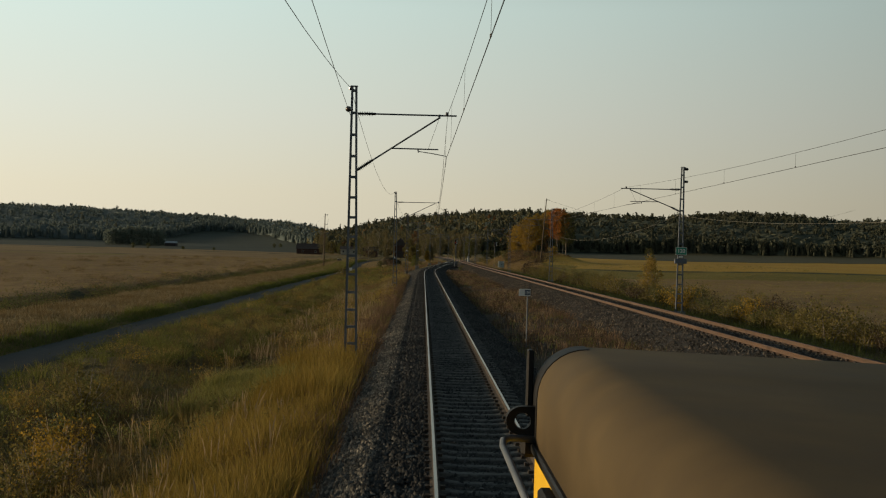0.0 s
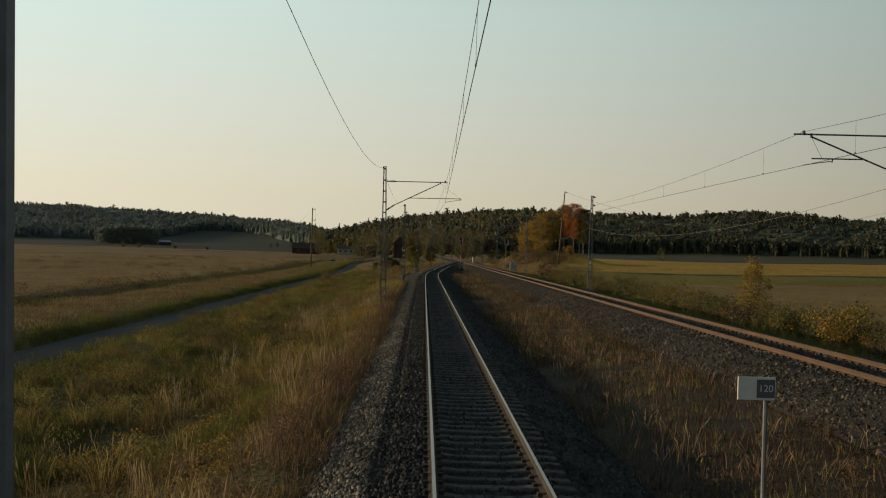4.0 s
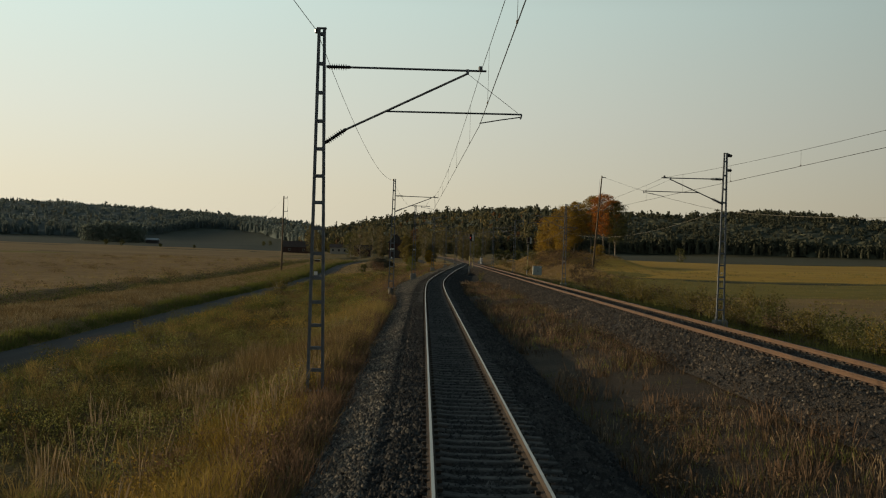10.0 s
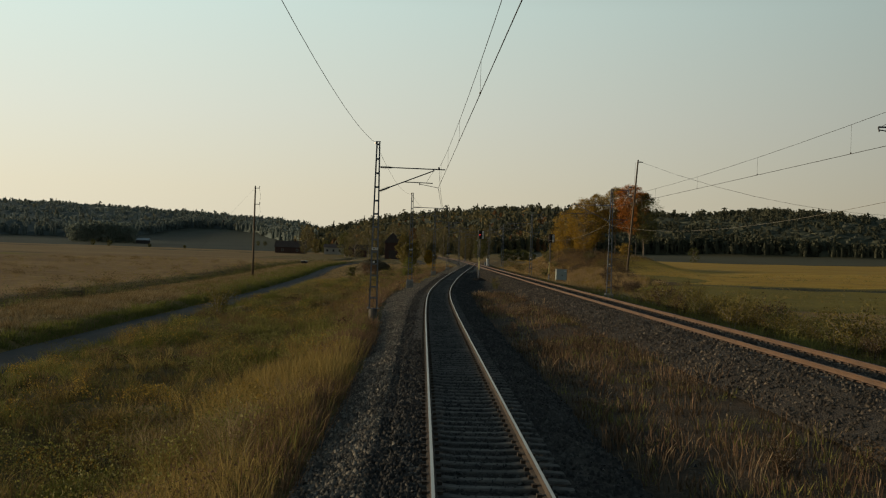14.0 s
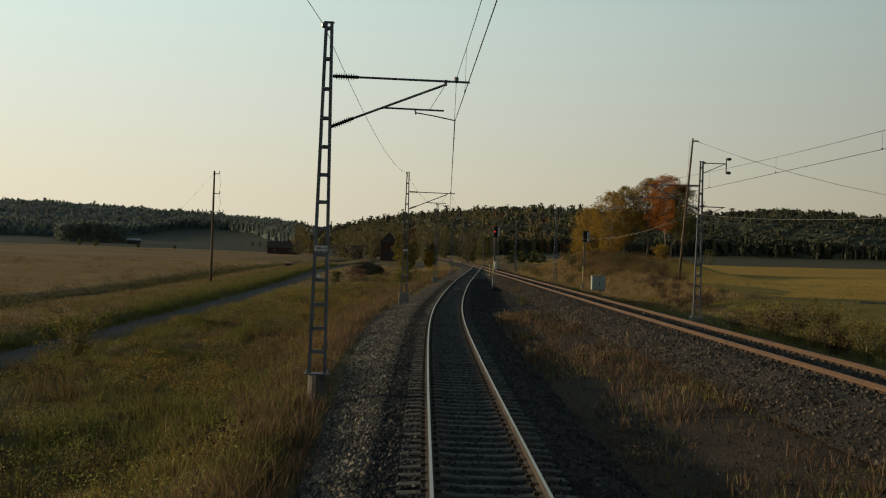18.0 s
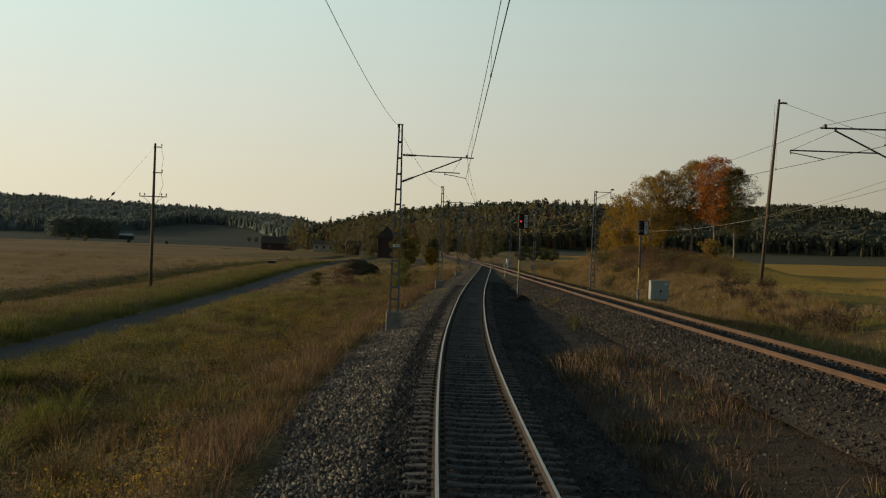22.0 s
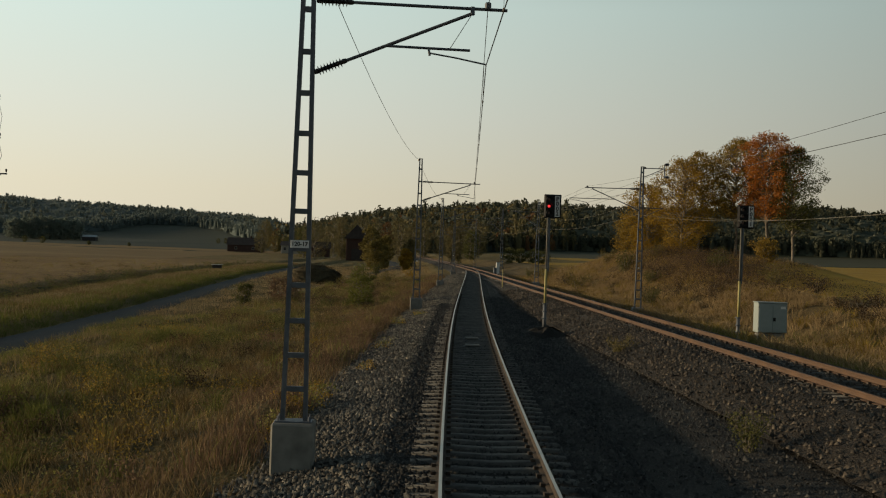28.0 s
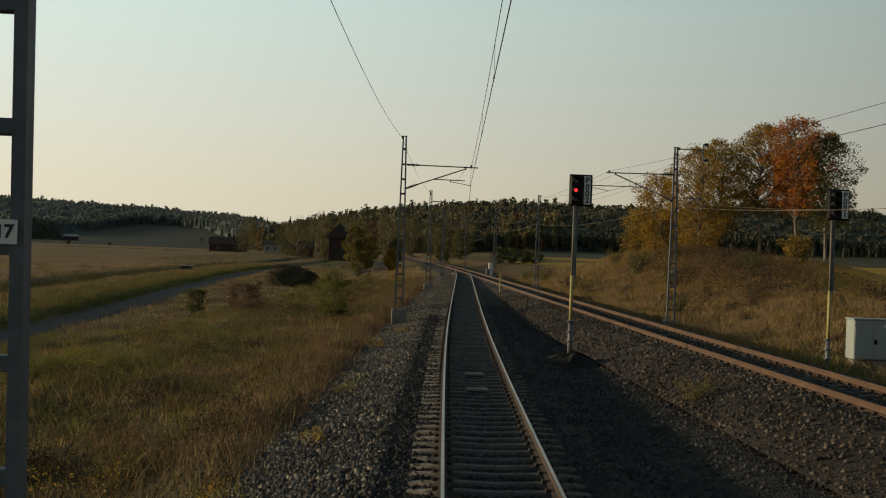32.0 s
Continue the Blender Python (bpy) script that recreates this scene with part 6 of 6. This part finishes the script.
def spots_of(count, u0, u1, y0, y1, r, seed):
    """Rounded patches scattered over the bank."""
    rs = np.random.RandomState(seed)
    cy_, cu_, cr0 = rs.uniform(y0, y1, count), rs.uniform(u0, u1, count), rs.uniform(0.5, 1.3, count) * r

    def pick(rng, n):
        k = rng.randint(0, count, n)
        y = cy_[k] + rng.randn(n) * cr0[k] * 1.5
        x = own_x(y) - toe(y) - cu_[k] + rng.randn(n) * cr0[k] * 0.8
        keep = (x > road_x(y) + 1.25) & (x < own_x(y) - toe(y))
        return x[keep], y[keep]
    return pick


near_tall = lambda y: np.interp(y, [8, 40, 60, 85, 100, 130], [1.35, 1.3, 1.0, 0.95, 1.0, 1.0])
low = lambda y: np.interp(y, [150, 200], [1.0, 0.8])
# crest of the bank
grass("bank_grass", 34000, strip(0.2, 3.0, 6, 44, 1.0, patchy(0.17, 2.0, -0.6)), 0.30, 0.68, 0.0065, M_grass_amber, "tall amber autumn grass along the crest of the railway bank", 71, lean=0.5, tall=near_tall)
grass("bank_grass", 9000, strip(0.6, 3.0, 86, 104, 1.0), 0.26, 0.62, 0.0065, M_grass_amber, "amber grass round the foot of a mast", 93, lean=0.55)
grass("bank_grass", 15000, strip(0.1, 3.2, 116, 141, 1.0, patchy(0.14, 2.6, -0.3)), 0.34, 0.8, 0.0075, M_grass_gold, "tall pale straw along the crest of the railway bank", 95, lean=0.45)
grass("bank_grass", 20000, strip(0.0, 3.4, 50, 320, 1.0, patchy(0.21, 4.4, 0.0)), 0.2, 0.55, 0.012, M_grass_green, "olive grass along the crest of the railway bank", 94, lean=0.6)
grass("bank_weeds", 42000, strip(-0.1, 3.4, 40, 320, 1.0, patchy(0.18, 1.2, -0.25)), 0.2, 0.6, 0.010, M_scrub, "brown withered weeds along the ballast edge", 90, lean=0.7)
grass("bank_weeds", 46000, strip(-0.15, 1.5, 6, 320, 1.2, patchy(0.11, 9.0, -0.4)), 0.2, 0.6, 0.009, M_grass_red, "russet dried weeds along the ballast edge", 73, lean=0.55)
grass("bank_weeds", 24000, strip(-0.1, 1.3, 50, 160, 1.2, patchy(0.15, 3.7, -0.2)), 0.2, 0.55, 0.008, M_grass_red, "rust-brown weeds at the foot of the ballast", 98, lean=0.55)
grass("bank_grass", 13000, strip(0.3, 6.0, 138, 164, 1.0, patchy(0.2, 5.2, -0.4)), 0.22, 0.55, 0.009, M_grass_green, "olive grass beside the mast on the bank", 99, lean=0.6)
# hollow and the far side of it
grass("bank_weeds", 84000, strip(2.4, 8.2, 6, 330, 1.0, patchy(0.16, 9.0, -0.6)), 0.2, 0.55, 0.010, M_scrub, "brown dried weeds in the hollow below the bank", 86, lean=0.6, simple=True, tall=low)
grass("bank_grass", 50000, strip(3.0, 12, 6, 330, 0.9, patchy(0.20, 6.5, -0.05)), 0.16, 0.45, 0.011, M_grass_gold, "dry pale grass over the railway bank", 70, lean=0.8, simple=True)
grass("bank_grass", 80000, strip(5.0, 12, 6, 330, 0.9, patchy(0.13, 3.3, -0.4)), 0.18, 0.48, 0.011, M_grass_green, "olive grass mixed into the railway bank", 72, lean=0.8, simple=True)
grass("road_edge_grass", 19000, roadside, 0.2, 0.5, 0.014, M_verge, "yellow-green grass along the foot of the bank", 87, lean=0.6, simple=True)
grass("bright_tufts", 24000, spots_of(36, 2.5, 9.5, 8, 240, 0.6, 5), 0.32, 0.58, 0.011, M_verge, "bright green tufts in the bank grass", 75, lean=0.7)
tussocks("grass_tussocks", 800, strip(0.8, 11, 8, 150, 1.0, patchy(0.2, 7.0, -0.1)), 0.34, 0.62, 0.008, M_grass_gold, "pale leaning grass tussocks on the bank", 301, 44, 0.2)
tussocks("grass_tussocks", 1100, strip(2.4, 11, 8, 320, 1.0, patchy(0.2, 2.2, -0.2)), 0.3, 0.6, 0.009, M_scrub, "brown grass tussocks in the hollow", 302, 44, 0.22)
tussocks("grass_tussocks", 900, strip(2.0, 12, 8, 320, 1.0, patchy(0.24, 8.2, -0.1)), 0.28, 0.55, 0.010, M_grass_green, "olive grass tussocks on the bank", 303, 44, 0.22)
tussocks("grass_tussocks", 260, strip(0.4, 5.4, 103, 126, 1.0, patchy(0.3, 1.0, 0.0)), 0.45, 0.75, 0.007, M_straw, "pale straw tussocks among the herbs on the bank", 304, 34, 0.24, 0.5)
tussocks("reed_stand", 230, strip(0.3, 4.2, 104, 115, 1.0), 0.55, 0.9, 0.007, M_scrub, "dense brown stand of tall withered stalks on the bank", 305, 40, 0.3, 0.28)
grass("bright_tufts", 12000, strip(2.4, 5.2, 29, 39, 1.0), 0.3, 0.6, 0.008, M_lime, "bright green grass on the crest of the bank", 76, lean=0.6)
tussocks("seed_plumes", 420, strip(0.6, 6.0, 8, 118, 1.0, patchy(0.16, 3.0, -0.1)), 0.6, 0.95, 0.007, M_plume, "pale feathery seed heads above the bank grass", 74, 9, 0.22, 0.25, plume=1.0)


def weeds(name, n, pick, h, size, material, label, seed, spread=0.28):
    """Leafy herbs: small leaves strewn through low clumps."""
    rng = np.random.RandomState(seed)
    x, y = pick(rng, n // 60)
    k = rng.randint(0, len(x), n)
    hh = h * rng.uniform(0.5, 1.3, len(x))
    px_, py_ = x[k] + rng.randn(n) * spread, y[k] + rng.randn(n) * spread
    pz_ = ground_z(px_, py_) + hh[k] * rng.uniform(0.05, 1.0, n) ** 0.7
    ob = new(name, raw_mesh(name, *leaf_cloud(np.stack([px_, py_, pz_], 1), size, rng), material))
    return tagged(ob, label, "weeds", kind="stuff")


weeds("leafy_weeds", 34000, strip(2.6, 12, 6, 200, 0.9, patchy(0.15, 4.0, -0.1)), 0.6, 0.035, M_leaf_g, "dark leafy weeds in the hollow below the bank", 171)
# These dark herb clumps also put shaded hollows into the grass by colour.
weeds("leafy_weeds", 20000, strip(1.5, 11, 140, 300, 1.0, patchy(0.3, 2.7, 0.25)), 0.6, 0.035, M_leaf_g, "dark green herb clumps in the rough grass", 182)
weeds("leafy_weeds", 16000, strip(1.0, 10, 140, 300, 1.0, patchy(0.33, 8.8, 0.3)), 0.55, 0.035, M_deadscrub, "dead herb clumps, dark as shaded hollows, in the rough grass", 184)
weeds("leafy_weeds", 12000, strip(1.0, 9, 140, 300, 1.0, patchy(0.26, 6.1, 0.35)), 0.65, 0.032, M_grass_red, "dark russet herb clumps in the rough grass", 183)
weeds("leafy_weeds", 34000, strip(0.5, 11, 6, 240, 1.0, patchy(0.19, 5.0, 0.1)), 0.65, 0.032, M_leaf_o, "olive-leaved weeds scattered over the bank", 172)
weeds("leafy_weeds", 30000, strip(0.2, 8.0, 100, 128, 1.0), 0.75, 0.022, M_scrubleaf, "olive leaves on tall stalks on the bank", 179)
weeds("leafy_weeds", 16000, strip(1.2, 9.0, 96, 126, 1.0, patchy(0.25, 3.1, 0.0)), 0.7, 0.028, M_lime, "lime-green leafy herbs on the bank", 185)
weeds("leafy_weeds", 9000, strip(1.2, 9.0, 20, 96, 1.0, patchy(0.22, 6.6, 0.35)), 0.6, 0.026, M_lime, "lime-green leafy herbs scattered over the bank", 186)
weeds("leafy_weeds", 26000, strip(0.6, 9.0, 20, 104, 1.0, patchy(0.2, 1.4, 0.0)), 0.5, 0.024, M_scrubleaf, "small-leaved olive herbs in the bank grass", 187)
weeds("leafy_weeds", 18000, strip(0.0, 3.0, 6, 260, 1.2, patchy(0.13, 8.0, 0.1)), 0.55, 0.03, M_grass_red, "russet leafy weeds along the ballast edge", 173)


weeds("leafy_weeds", 14000, strip(0.3, 7.0, 138, 164, 1.0, patchy(0.24, 2.2, -0.1)), 0.55, 0.026, M_lime, "yellow-green leafy herbs beside the mast on the bank", 193)


def shoulder(rng, n):
    k = rng.randint(0, 7, n)
    cx_ = np.array((-2.3, -2.0, -0.9, -0.5, 0.0, 1.1, -2.6))[k]
    cy_ = np.array((210.0, 211.5, 216.0, 224.0, 236.0, 241.0, 207.0))[k]
    return cx_ + rng.randn(n) * 0.2, cy_ + rng.randn(n) * 0.7


weeds("shoulder_weeds", 1800, shoulder, 0.4, 0.026, M_leaf_y, "low yellowing herbs growing in the ballast", 174, spread=0.1)
weeds("shoulder_weeds", 2200, shoulder, 0.4, 0.026, M_lime, "low green herbs growing in the ballast", 175, spread=0.1)


def meadow(rng, n):
    y = rng.uniform(185, 410, n)
    lo_, hi_ = road_x(y) + 1.3, own_x(np.minimum(y, 322)) - 4.0
    return lo_ + (hi_ - lo_) * rng.uniform(0, 1, n), y


grass("meadow_grass", 56000, meadow, 0.18, 0.45, 0.014, M_tan, "dry grass on the rough ground beside the junction", 96, lean=0.7, spread=0.3, simple=True)
grass("meadow_grass", 60000, meadow, 0.18, 0.45, 0.013, M_straw, "pale grass on the rough ground beside the junction", 97, lean=0.7, spread=0.3, simple=True)


grass("meadow_grass", 30000, lambda rng, n: ((lambda y: (road_x(y) + 1.3 + 8.0 * rng.uniform(0, 1, n) ** 1.3, y))(rng.uniform(190, 250, n))), 0.18, 0.42, 0.011, M_grass_green, "fine olive grass on the rough ground by the road", 191, lean=0.7, simple=True)
weeds("leafy_weeds", 9000, lambda rng, n: ((lambda y: (road_x(y) + 1.6 + 9.0 * rng.uniform(0, 1, n), y))(rng.uniform(190, 235, n))), 0.45, 0.026, M_lime, "lime-green herbs in the rough grass by the road", 192)


def verge(rng, n):
    y = rng.uniform(10, 400, n)
    q = 1.25 + np.interp(y, [10, 190, 245], [1.15, 1.15, 4.6]) * rng.uniform(0, 1, n) ** 1.5
    return road_x(y) - q, y


def beyond(rng, n):
    y = rng.uniform(20, 420, n)
    q = rng.uniform(2.4, 10.0, n)
    return road_x(y) - q, y


grass("road_verge", 62000, verge, 0.18, 0.48, 0.018, M_verge, "lush green grass along the gravel road", 76, simple=True)
grass("road_verge", 9000, lambda rng, n: ((lambda y: (road_x(y) - 1.25 - 5.0 * rng.uniform(0, 1, n), y))(rng.uniform(190, 310, n))), 0.25, 0.6, 0.016, M_verge, "rank green grass on the road's far bank", 181, simple=True)
grass("verge_grass", 60000, beyond, 0.15, 0.40, 0.024, M_scrub, "brown withered grass between the road and the field", 77, lean=0.8, spread=0.28, simple=True)
grass("verge_grass", 70000, beyond, 0.15, 0.42, 0.024, M_straw, "pale dry grass between the road and the field", 88, lean=0.8, spread=0.28, simple=True)
grass("ditch_weeds", 16000, lambda rng, n: ((lambda y: (road_x(y) - 10.3 - 3.6 * rng.uniform(0, 1, n), y))(rng.uniform(30, 420, n))), 0.3, 0.8, 0.03, M_grass_green, "dark weeds filling the field ditch", 78, simple=True)


weeds("ditch_herbs", 44000, lambda rng, n: ((lambda y: (road_x(y) - 9.6 - 5.8 * rng.uniform(0, 1, n), y))(rng.uniform(30, 430, n))), 0.95, 0.06, M_leaf_g, "dark leafy herbs filling the field ditch", 178, spread=0.35)


weeds("ditch_herbs", 20000, lambda rng, n: ((lambda y: (road_x(y) - 9.4 - 6.4 * rng.uniform(0, 1, n), y))(rng.uniform(70, 330, n))), 0.8, 0.05, M_deadscrub, "withered russet herbs along the field ditch", 188, spread=0.4)


def between(rng, n):
    y = rng.uniform(8, 290, n)
    a = rng.uniform(0, 1, n)
    xo, xm = own_x(y) + np.interp(y, [200, 235, 290], [2.7, 3.7, 3.2]), main_x(y) - 3.3
    x = xo + (xm - xo) * a
    keep = (xm - xo > 0.3) & (noise2(x, y, 0.14, 2.0) + rng.uniform(-0.4, 0.4, n) > np.interp(y, [0, 170, 200, 230, 290], [-0.4, -0.15, 0.5, 1.1, 1.2]))
    return x[keep], y[keep]


grass("track_weeds", 34000, between, 0.18, 0.5, 0.011, M_deadscrub, "dark withered weeds in the strip between the tracks", 78)
grass("track_weeds", 30000, between, 0.18, 0.52, 0.011, M_grass_red, "russet weeds in the strip between the tracks", 79)
grass("track_grass", 26000, between, 0.12, 0.38, 0.013, M_grass_green, "low olive grass in the strip between the tracks", 80, simple=True)
weeds("track_herbs", 26000, between, 0.5, 0.028, M_deadscrub, "dark withered herbs in the strip between the tracks", 189, spread=0.22)
grass("seed_plumes", 4200, between, 0.3, 0.62, 0.009, M_plume, "pale feathery seed heads between the tracks", 81, plume=1.3)


def right_bank(rng, n):
    y = rng.uniform(25, 236, n)
    w = 3.0 + 11 * rng.uniform(0, 1, n) ** 1.2
    return main_x(y) + w, y


def mound(rng, n):
    y = rng.uniform(205, 345, n)
    w = rng.uniform(3.2, 34, n)
    keep = w < np.interp(y, [205, 240, 262, 280], [10, 11, 14, 28])
    return (main_x(y) + w)[keep], y[keep]


grass("lineside_grass", 34000, right_bank, 0.25, 0.65, 0.017, M_grass_green, "olive grass sloping away from the main track", 82, simple=True)
grass("mound_grass", 40000, mound, 0.2, 0.5, 0.020, M_tan, "dry tan grass on the bank below the trees", 83, simple=True)
grass("mound_weeds", 42000, mound, 0.2, 0.5, 0.020, M_scrub, "brown weeds on the bank below the trees", 84, simple=True)


def mound_foot(rng, n):
    y = rng.uniform(212, 312, n)
    w = 3.4 + 10.5 * rng.uniform(0, 1, n)
    keep = noise2(w + 40, y, 0.3, 2.0) + rng.uniform(-0.3, 0.3, n) > -0.25
    return (main_x(y) + w)[keep], y[keep]


# Tan colour stands in for sunlight on the foot of the bank.
tussocks("mound_tussocks", 2300, mound_foot, 0.3, 0.6, 0.014, M_tan, "reddish tan tussocks on the foot of the bank, coloured as if sunlit", 310, 34, 0.3)
tussocks("mound_tussocks", 500, mound_foot, 0.3, 0.6, 0.014, M_grass_amber, "amber tussocks on the foot of the bank", 311, 34, 0.3)


def field_right(rng, n):
    y = rng.uniform(70, 265, n)
    return main_x(y) + 12.5 + 60 * rng.uniform(0, 1, n) ** 1.5, y


grass("field_stubble", 34000, field_right, 0.08, 0.24, 0.035, M_grass_gold, "short pale stubble over the near field", 91, lean=0.9, spread=0.3, simple=True)
grass("field_aftermath", 12000, field_right, 0.08, 0.24, 0.035, M_grass_green, "short olive regrowth in the near field", 92, lean=0.9, spread=0.3, simple=True)


def mound_middle(rng, n):
    y = 274 + 11 * rng.randn(n)
    w = 14.5 + 3.2 * rng.randn(n)
    keep = (w > 8.5) & (y < 296) & (y > 250)
    return (main_x(y) + w)[keep], y[keep]


# Dark scrub colour also stands for shade on the upper bank.
weeds("withered_scrub", 30000, mound_middle, 1.0, 0.042, M_deadscrub, "tangled brown scrub, darkened for shade, on the bank below the trees", 176, spread=0.5)
weeds("withered_scrub", 22000, mound_middle, 0.9, 0.042, M_grass_red, "russet withered herbs on the bank below the trees", 190, spread=0.5)
weeds("withered_scrub", 9000, mound_middle, 0.8, 0.05, M_leaf_o, "olive leaves among the scrub below the trees", 177, spread=0.5)


def stubble_left(rng, n):
    y = rng.uniform(40, 420, n)
    q = 15 + 55 * rng.uniform(0, 1, n) ** 1.4
    return road_x(y) - q, y


def field_clumps(rng, n):
    k = rng.randint(0, 110, n)
    rs = np.random.RandomState(9)
    y0, q0 = rs.uniform(85, 380, 110), 15 + 60 * rs.uniform(0, 1, 110) ** 1.7
    y = y0[k] + rng.randn(n) * 1.3
    return road_x(y) - q0[k] + rng.randn(n) * 0.7, y


weeds("field_weeds", 26000, field_clumps, 0.6, 0.06, M_scrub, "dark brown weed clumps scattered over the stubble field", 180, spread=0.4)
grass("field_stubble", 30000, stubble_left, 0.12, 0.3, 0.03, M_grass_gold, "short pale stubble at the field edge", 85, simple=True)


# ---------------------------------------------------------------- loose ballast stones
def stones(name, n, pick, size, material, label, seed):
    """Angular little stones lying on the bed."""
    rng = np.random.RandomState(seed)
    x, y, z = pick(rng, n)
    n = len(x)
    base = np.array([(1, 0, -0.1), (-0.55, 0.85, -0.1), (-0.5, -0.9, -0.1), (0.1, 0.05, 0.85)], float)
    s = size * rng.uniform(0.55, 1.35, (n, 1, 1))
    v = base[None] * s * rng.uniform(0.6, 1.35, (n, 4, 1)) * np.array((1.2, 1.0, 1.25))
    a = rng.uniform(0, 6.28, n)
    t = rng.uniform(-0.6, 0.6, n)
    ca, sa, ct, st_ = np.cos(a)[:, None], np.sin(a)[:, None], np.cos(t)[:, None], np.sin(t)[:, None]
    vx, vy, vz = v[..., 0], v[..., 1], v[..., 2]
    vx, vz = vx * ct - vz * st_, vx * st_ + vz * ct
    vx, vy = vx * ca - vy * sa, vx * sa + vy * ca
    v = np.stack([vx + x[:, None], vy + y[:, None], vz + z[:, None]], -1).reshape(-1, 3)
    f = np.array([0, 1, 3, 1, 2, 3, 2, 0, 3])
    f = ((np.arange(n) * 4)[:, None] + f).ravel()
    ob = new(name, raw_mesh(name, v, f, np.full(n * 3, 3), material))
    return tagged(ob, label, "ballast stones", kind="stuff")


def bed_pick(fx, fz, y0, y1, o0, o1, left, right, sink=0.012, crib=-0.232):
    def pick(rng, n):
        y = rng.uniform(y0, y1, n)
        lw, rw = left(y), right(y)
        o = o0(y) + (o1(y) - o0(y)) * rng.uniform(0, 1, n)
        fl = np.clip((-o - 1.85) / np.maximum(lw - 1.85, 0.1), 0, 1.1)
        fr = np.clip((o - 1.85) / np.maximum(rw - 1.85, 0.1), 0, 1.1)
        z = np.where(o < -1.85, -0.236 - 0.47 * fl ** 1.25, np.where(o > 1.85, -0.236 - 0.574 * fr ** 1.25, crib - 0.004))
        keep = np.abs(np.abs(o) - 0.797) > 0.12
        return (fx(y) + o)[keep], y[keep], (fz(y) + z + sink)[keep]
    return pick


lt = toe_line
rt = lambda y: np.interp(y, [200, 230, 300], [3.1, 3.9, 3.4])
stones("ballast_stones", 40000, bed_pick(own_x, own_z, 8, 250, lambda y: -1.95 + 0 * y, lambda y: -0.9 + 0 * y, lt, rt), 0.038, M_darkstone, "dark stones beside the sleeper ends", 99)
stones("ballast_stones", 15000, bed_pick(own_x, own_z, 8, 142, lambda y: -1.5 + 0 * y, lambda y: -0.9 + 0 * y, lt, rt, 0.055), 0.042, M_darkstone, "dark stones heaped over the sleeper ends", 100)
stones("ballast_stones", 96000, bed_pick(own_x, own_z, 8, 250, lambda y: -lt(y), lambda y: -1.75 + 0 * y, lt, rt), 0.042, M_stone, "loose grey crushed stones on the ballast shoulder", 91)
stones("ballast_stones", 28000, bed_pick(own_x, own_z, 8, 230, lambda y: -0.7 + 0 * y, lambda y: 0.7 + 0 * y, lt, rt), 0.035, M_darkstone, "loose crushed stones between the rails", 92)
stones("ballast_stones", 40000, bed_pick(own_x, own_z, 8, 260, lambda y: 0.9 + 0 * y, lambda y: rt(y), lt, rt), 0.042, M_darkstone, "loose dark stones on the inner shoulder", 93)
stones("ballast_stones", 50000, bed_pick(main_x, main_z, 18, 270, lambda y: -3.6 + 0 * y, lambda y: 1.6 + 0 * y, lambda y: 3.6 + 0 * y, lambda y: 3.0 + 0 * y, crib=-0.195), 0.048, M_brownstone, "loose brown-grey stones on the main track bed", 94)


def gap_pick(rng, n):
    y = rng.uniform(120, 300, n)
    lo_, hi_ = own_x(y) + 2.4, main_x(y) - 2.8
    x = lo_ + (hi_ - lo_) * rng.uniform(0, 1, n)
    keep = (hi_ > lo_) & (rng.uniform(0, 1, n) < np.interp(y, [120, 190, 215], [0.1, 0.35, 1.0]))
    x, y = x[keep], y[keep]
    return x, y, ground_z(x, y) + 0.015


stones("ballast_stones", 34000, gap_pick, 0.036, M_darkstone, "dark stones strewn between the tracks near the junction", 95)
stones("ballast_stones", 16000, bed_pick(own_x, own_z, 250, 322, lambda y: -lt(y), lambda y: -0.9 + 0 * y, lt, rt), 0.055, M_stone, "loose stones on the shoulder near the junction", 98)
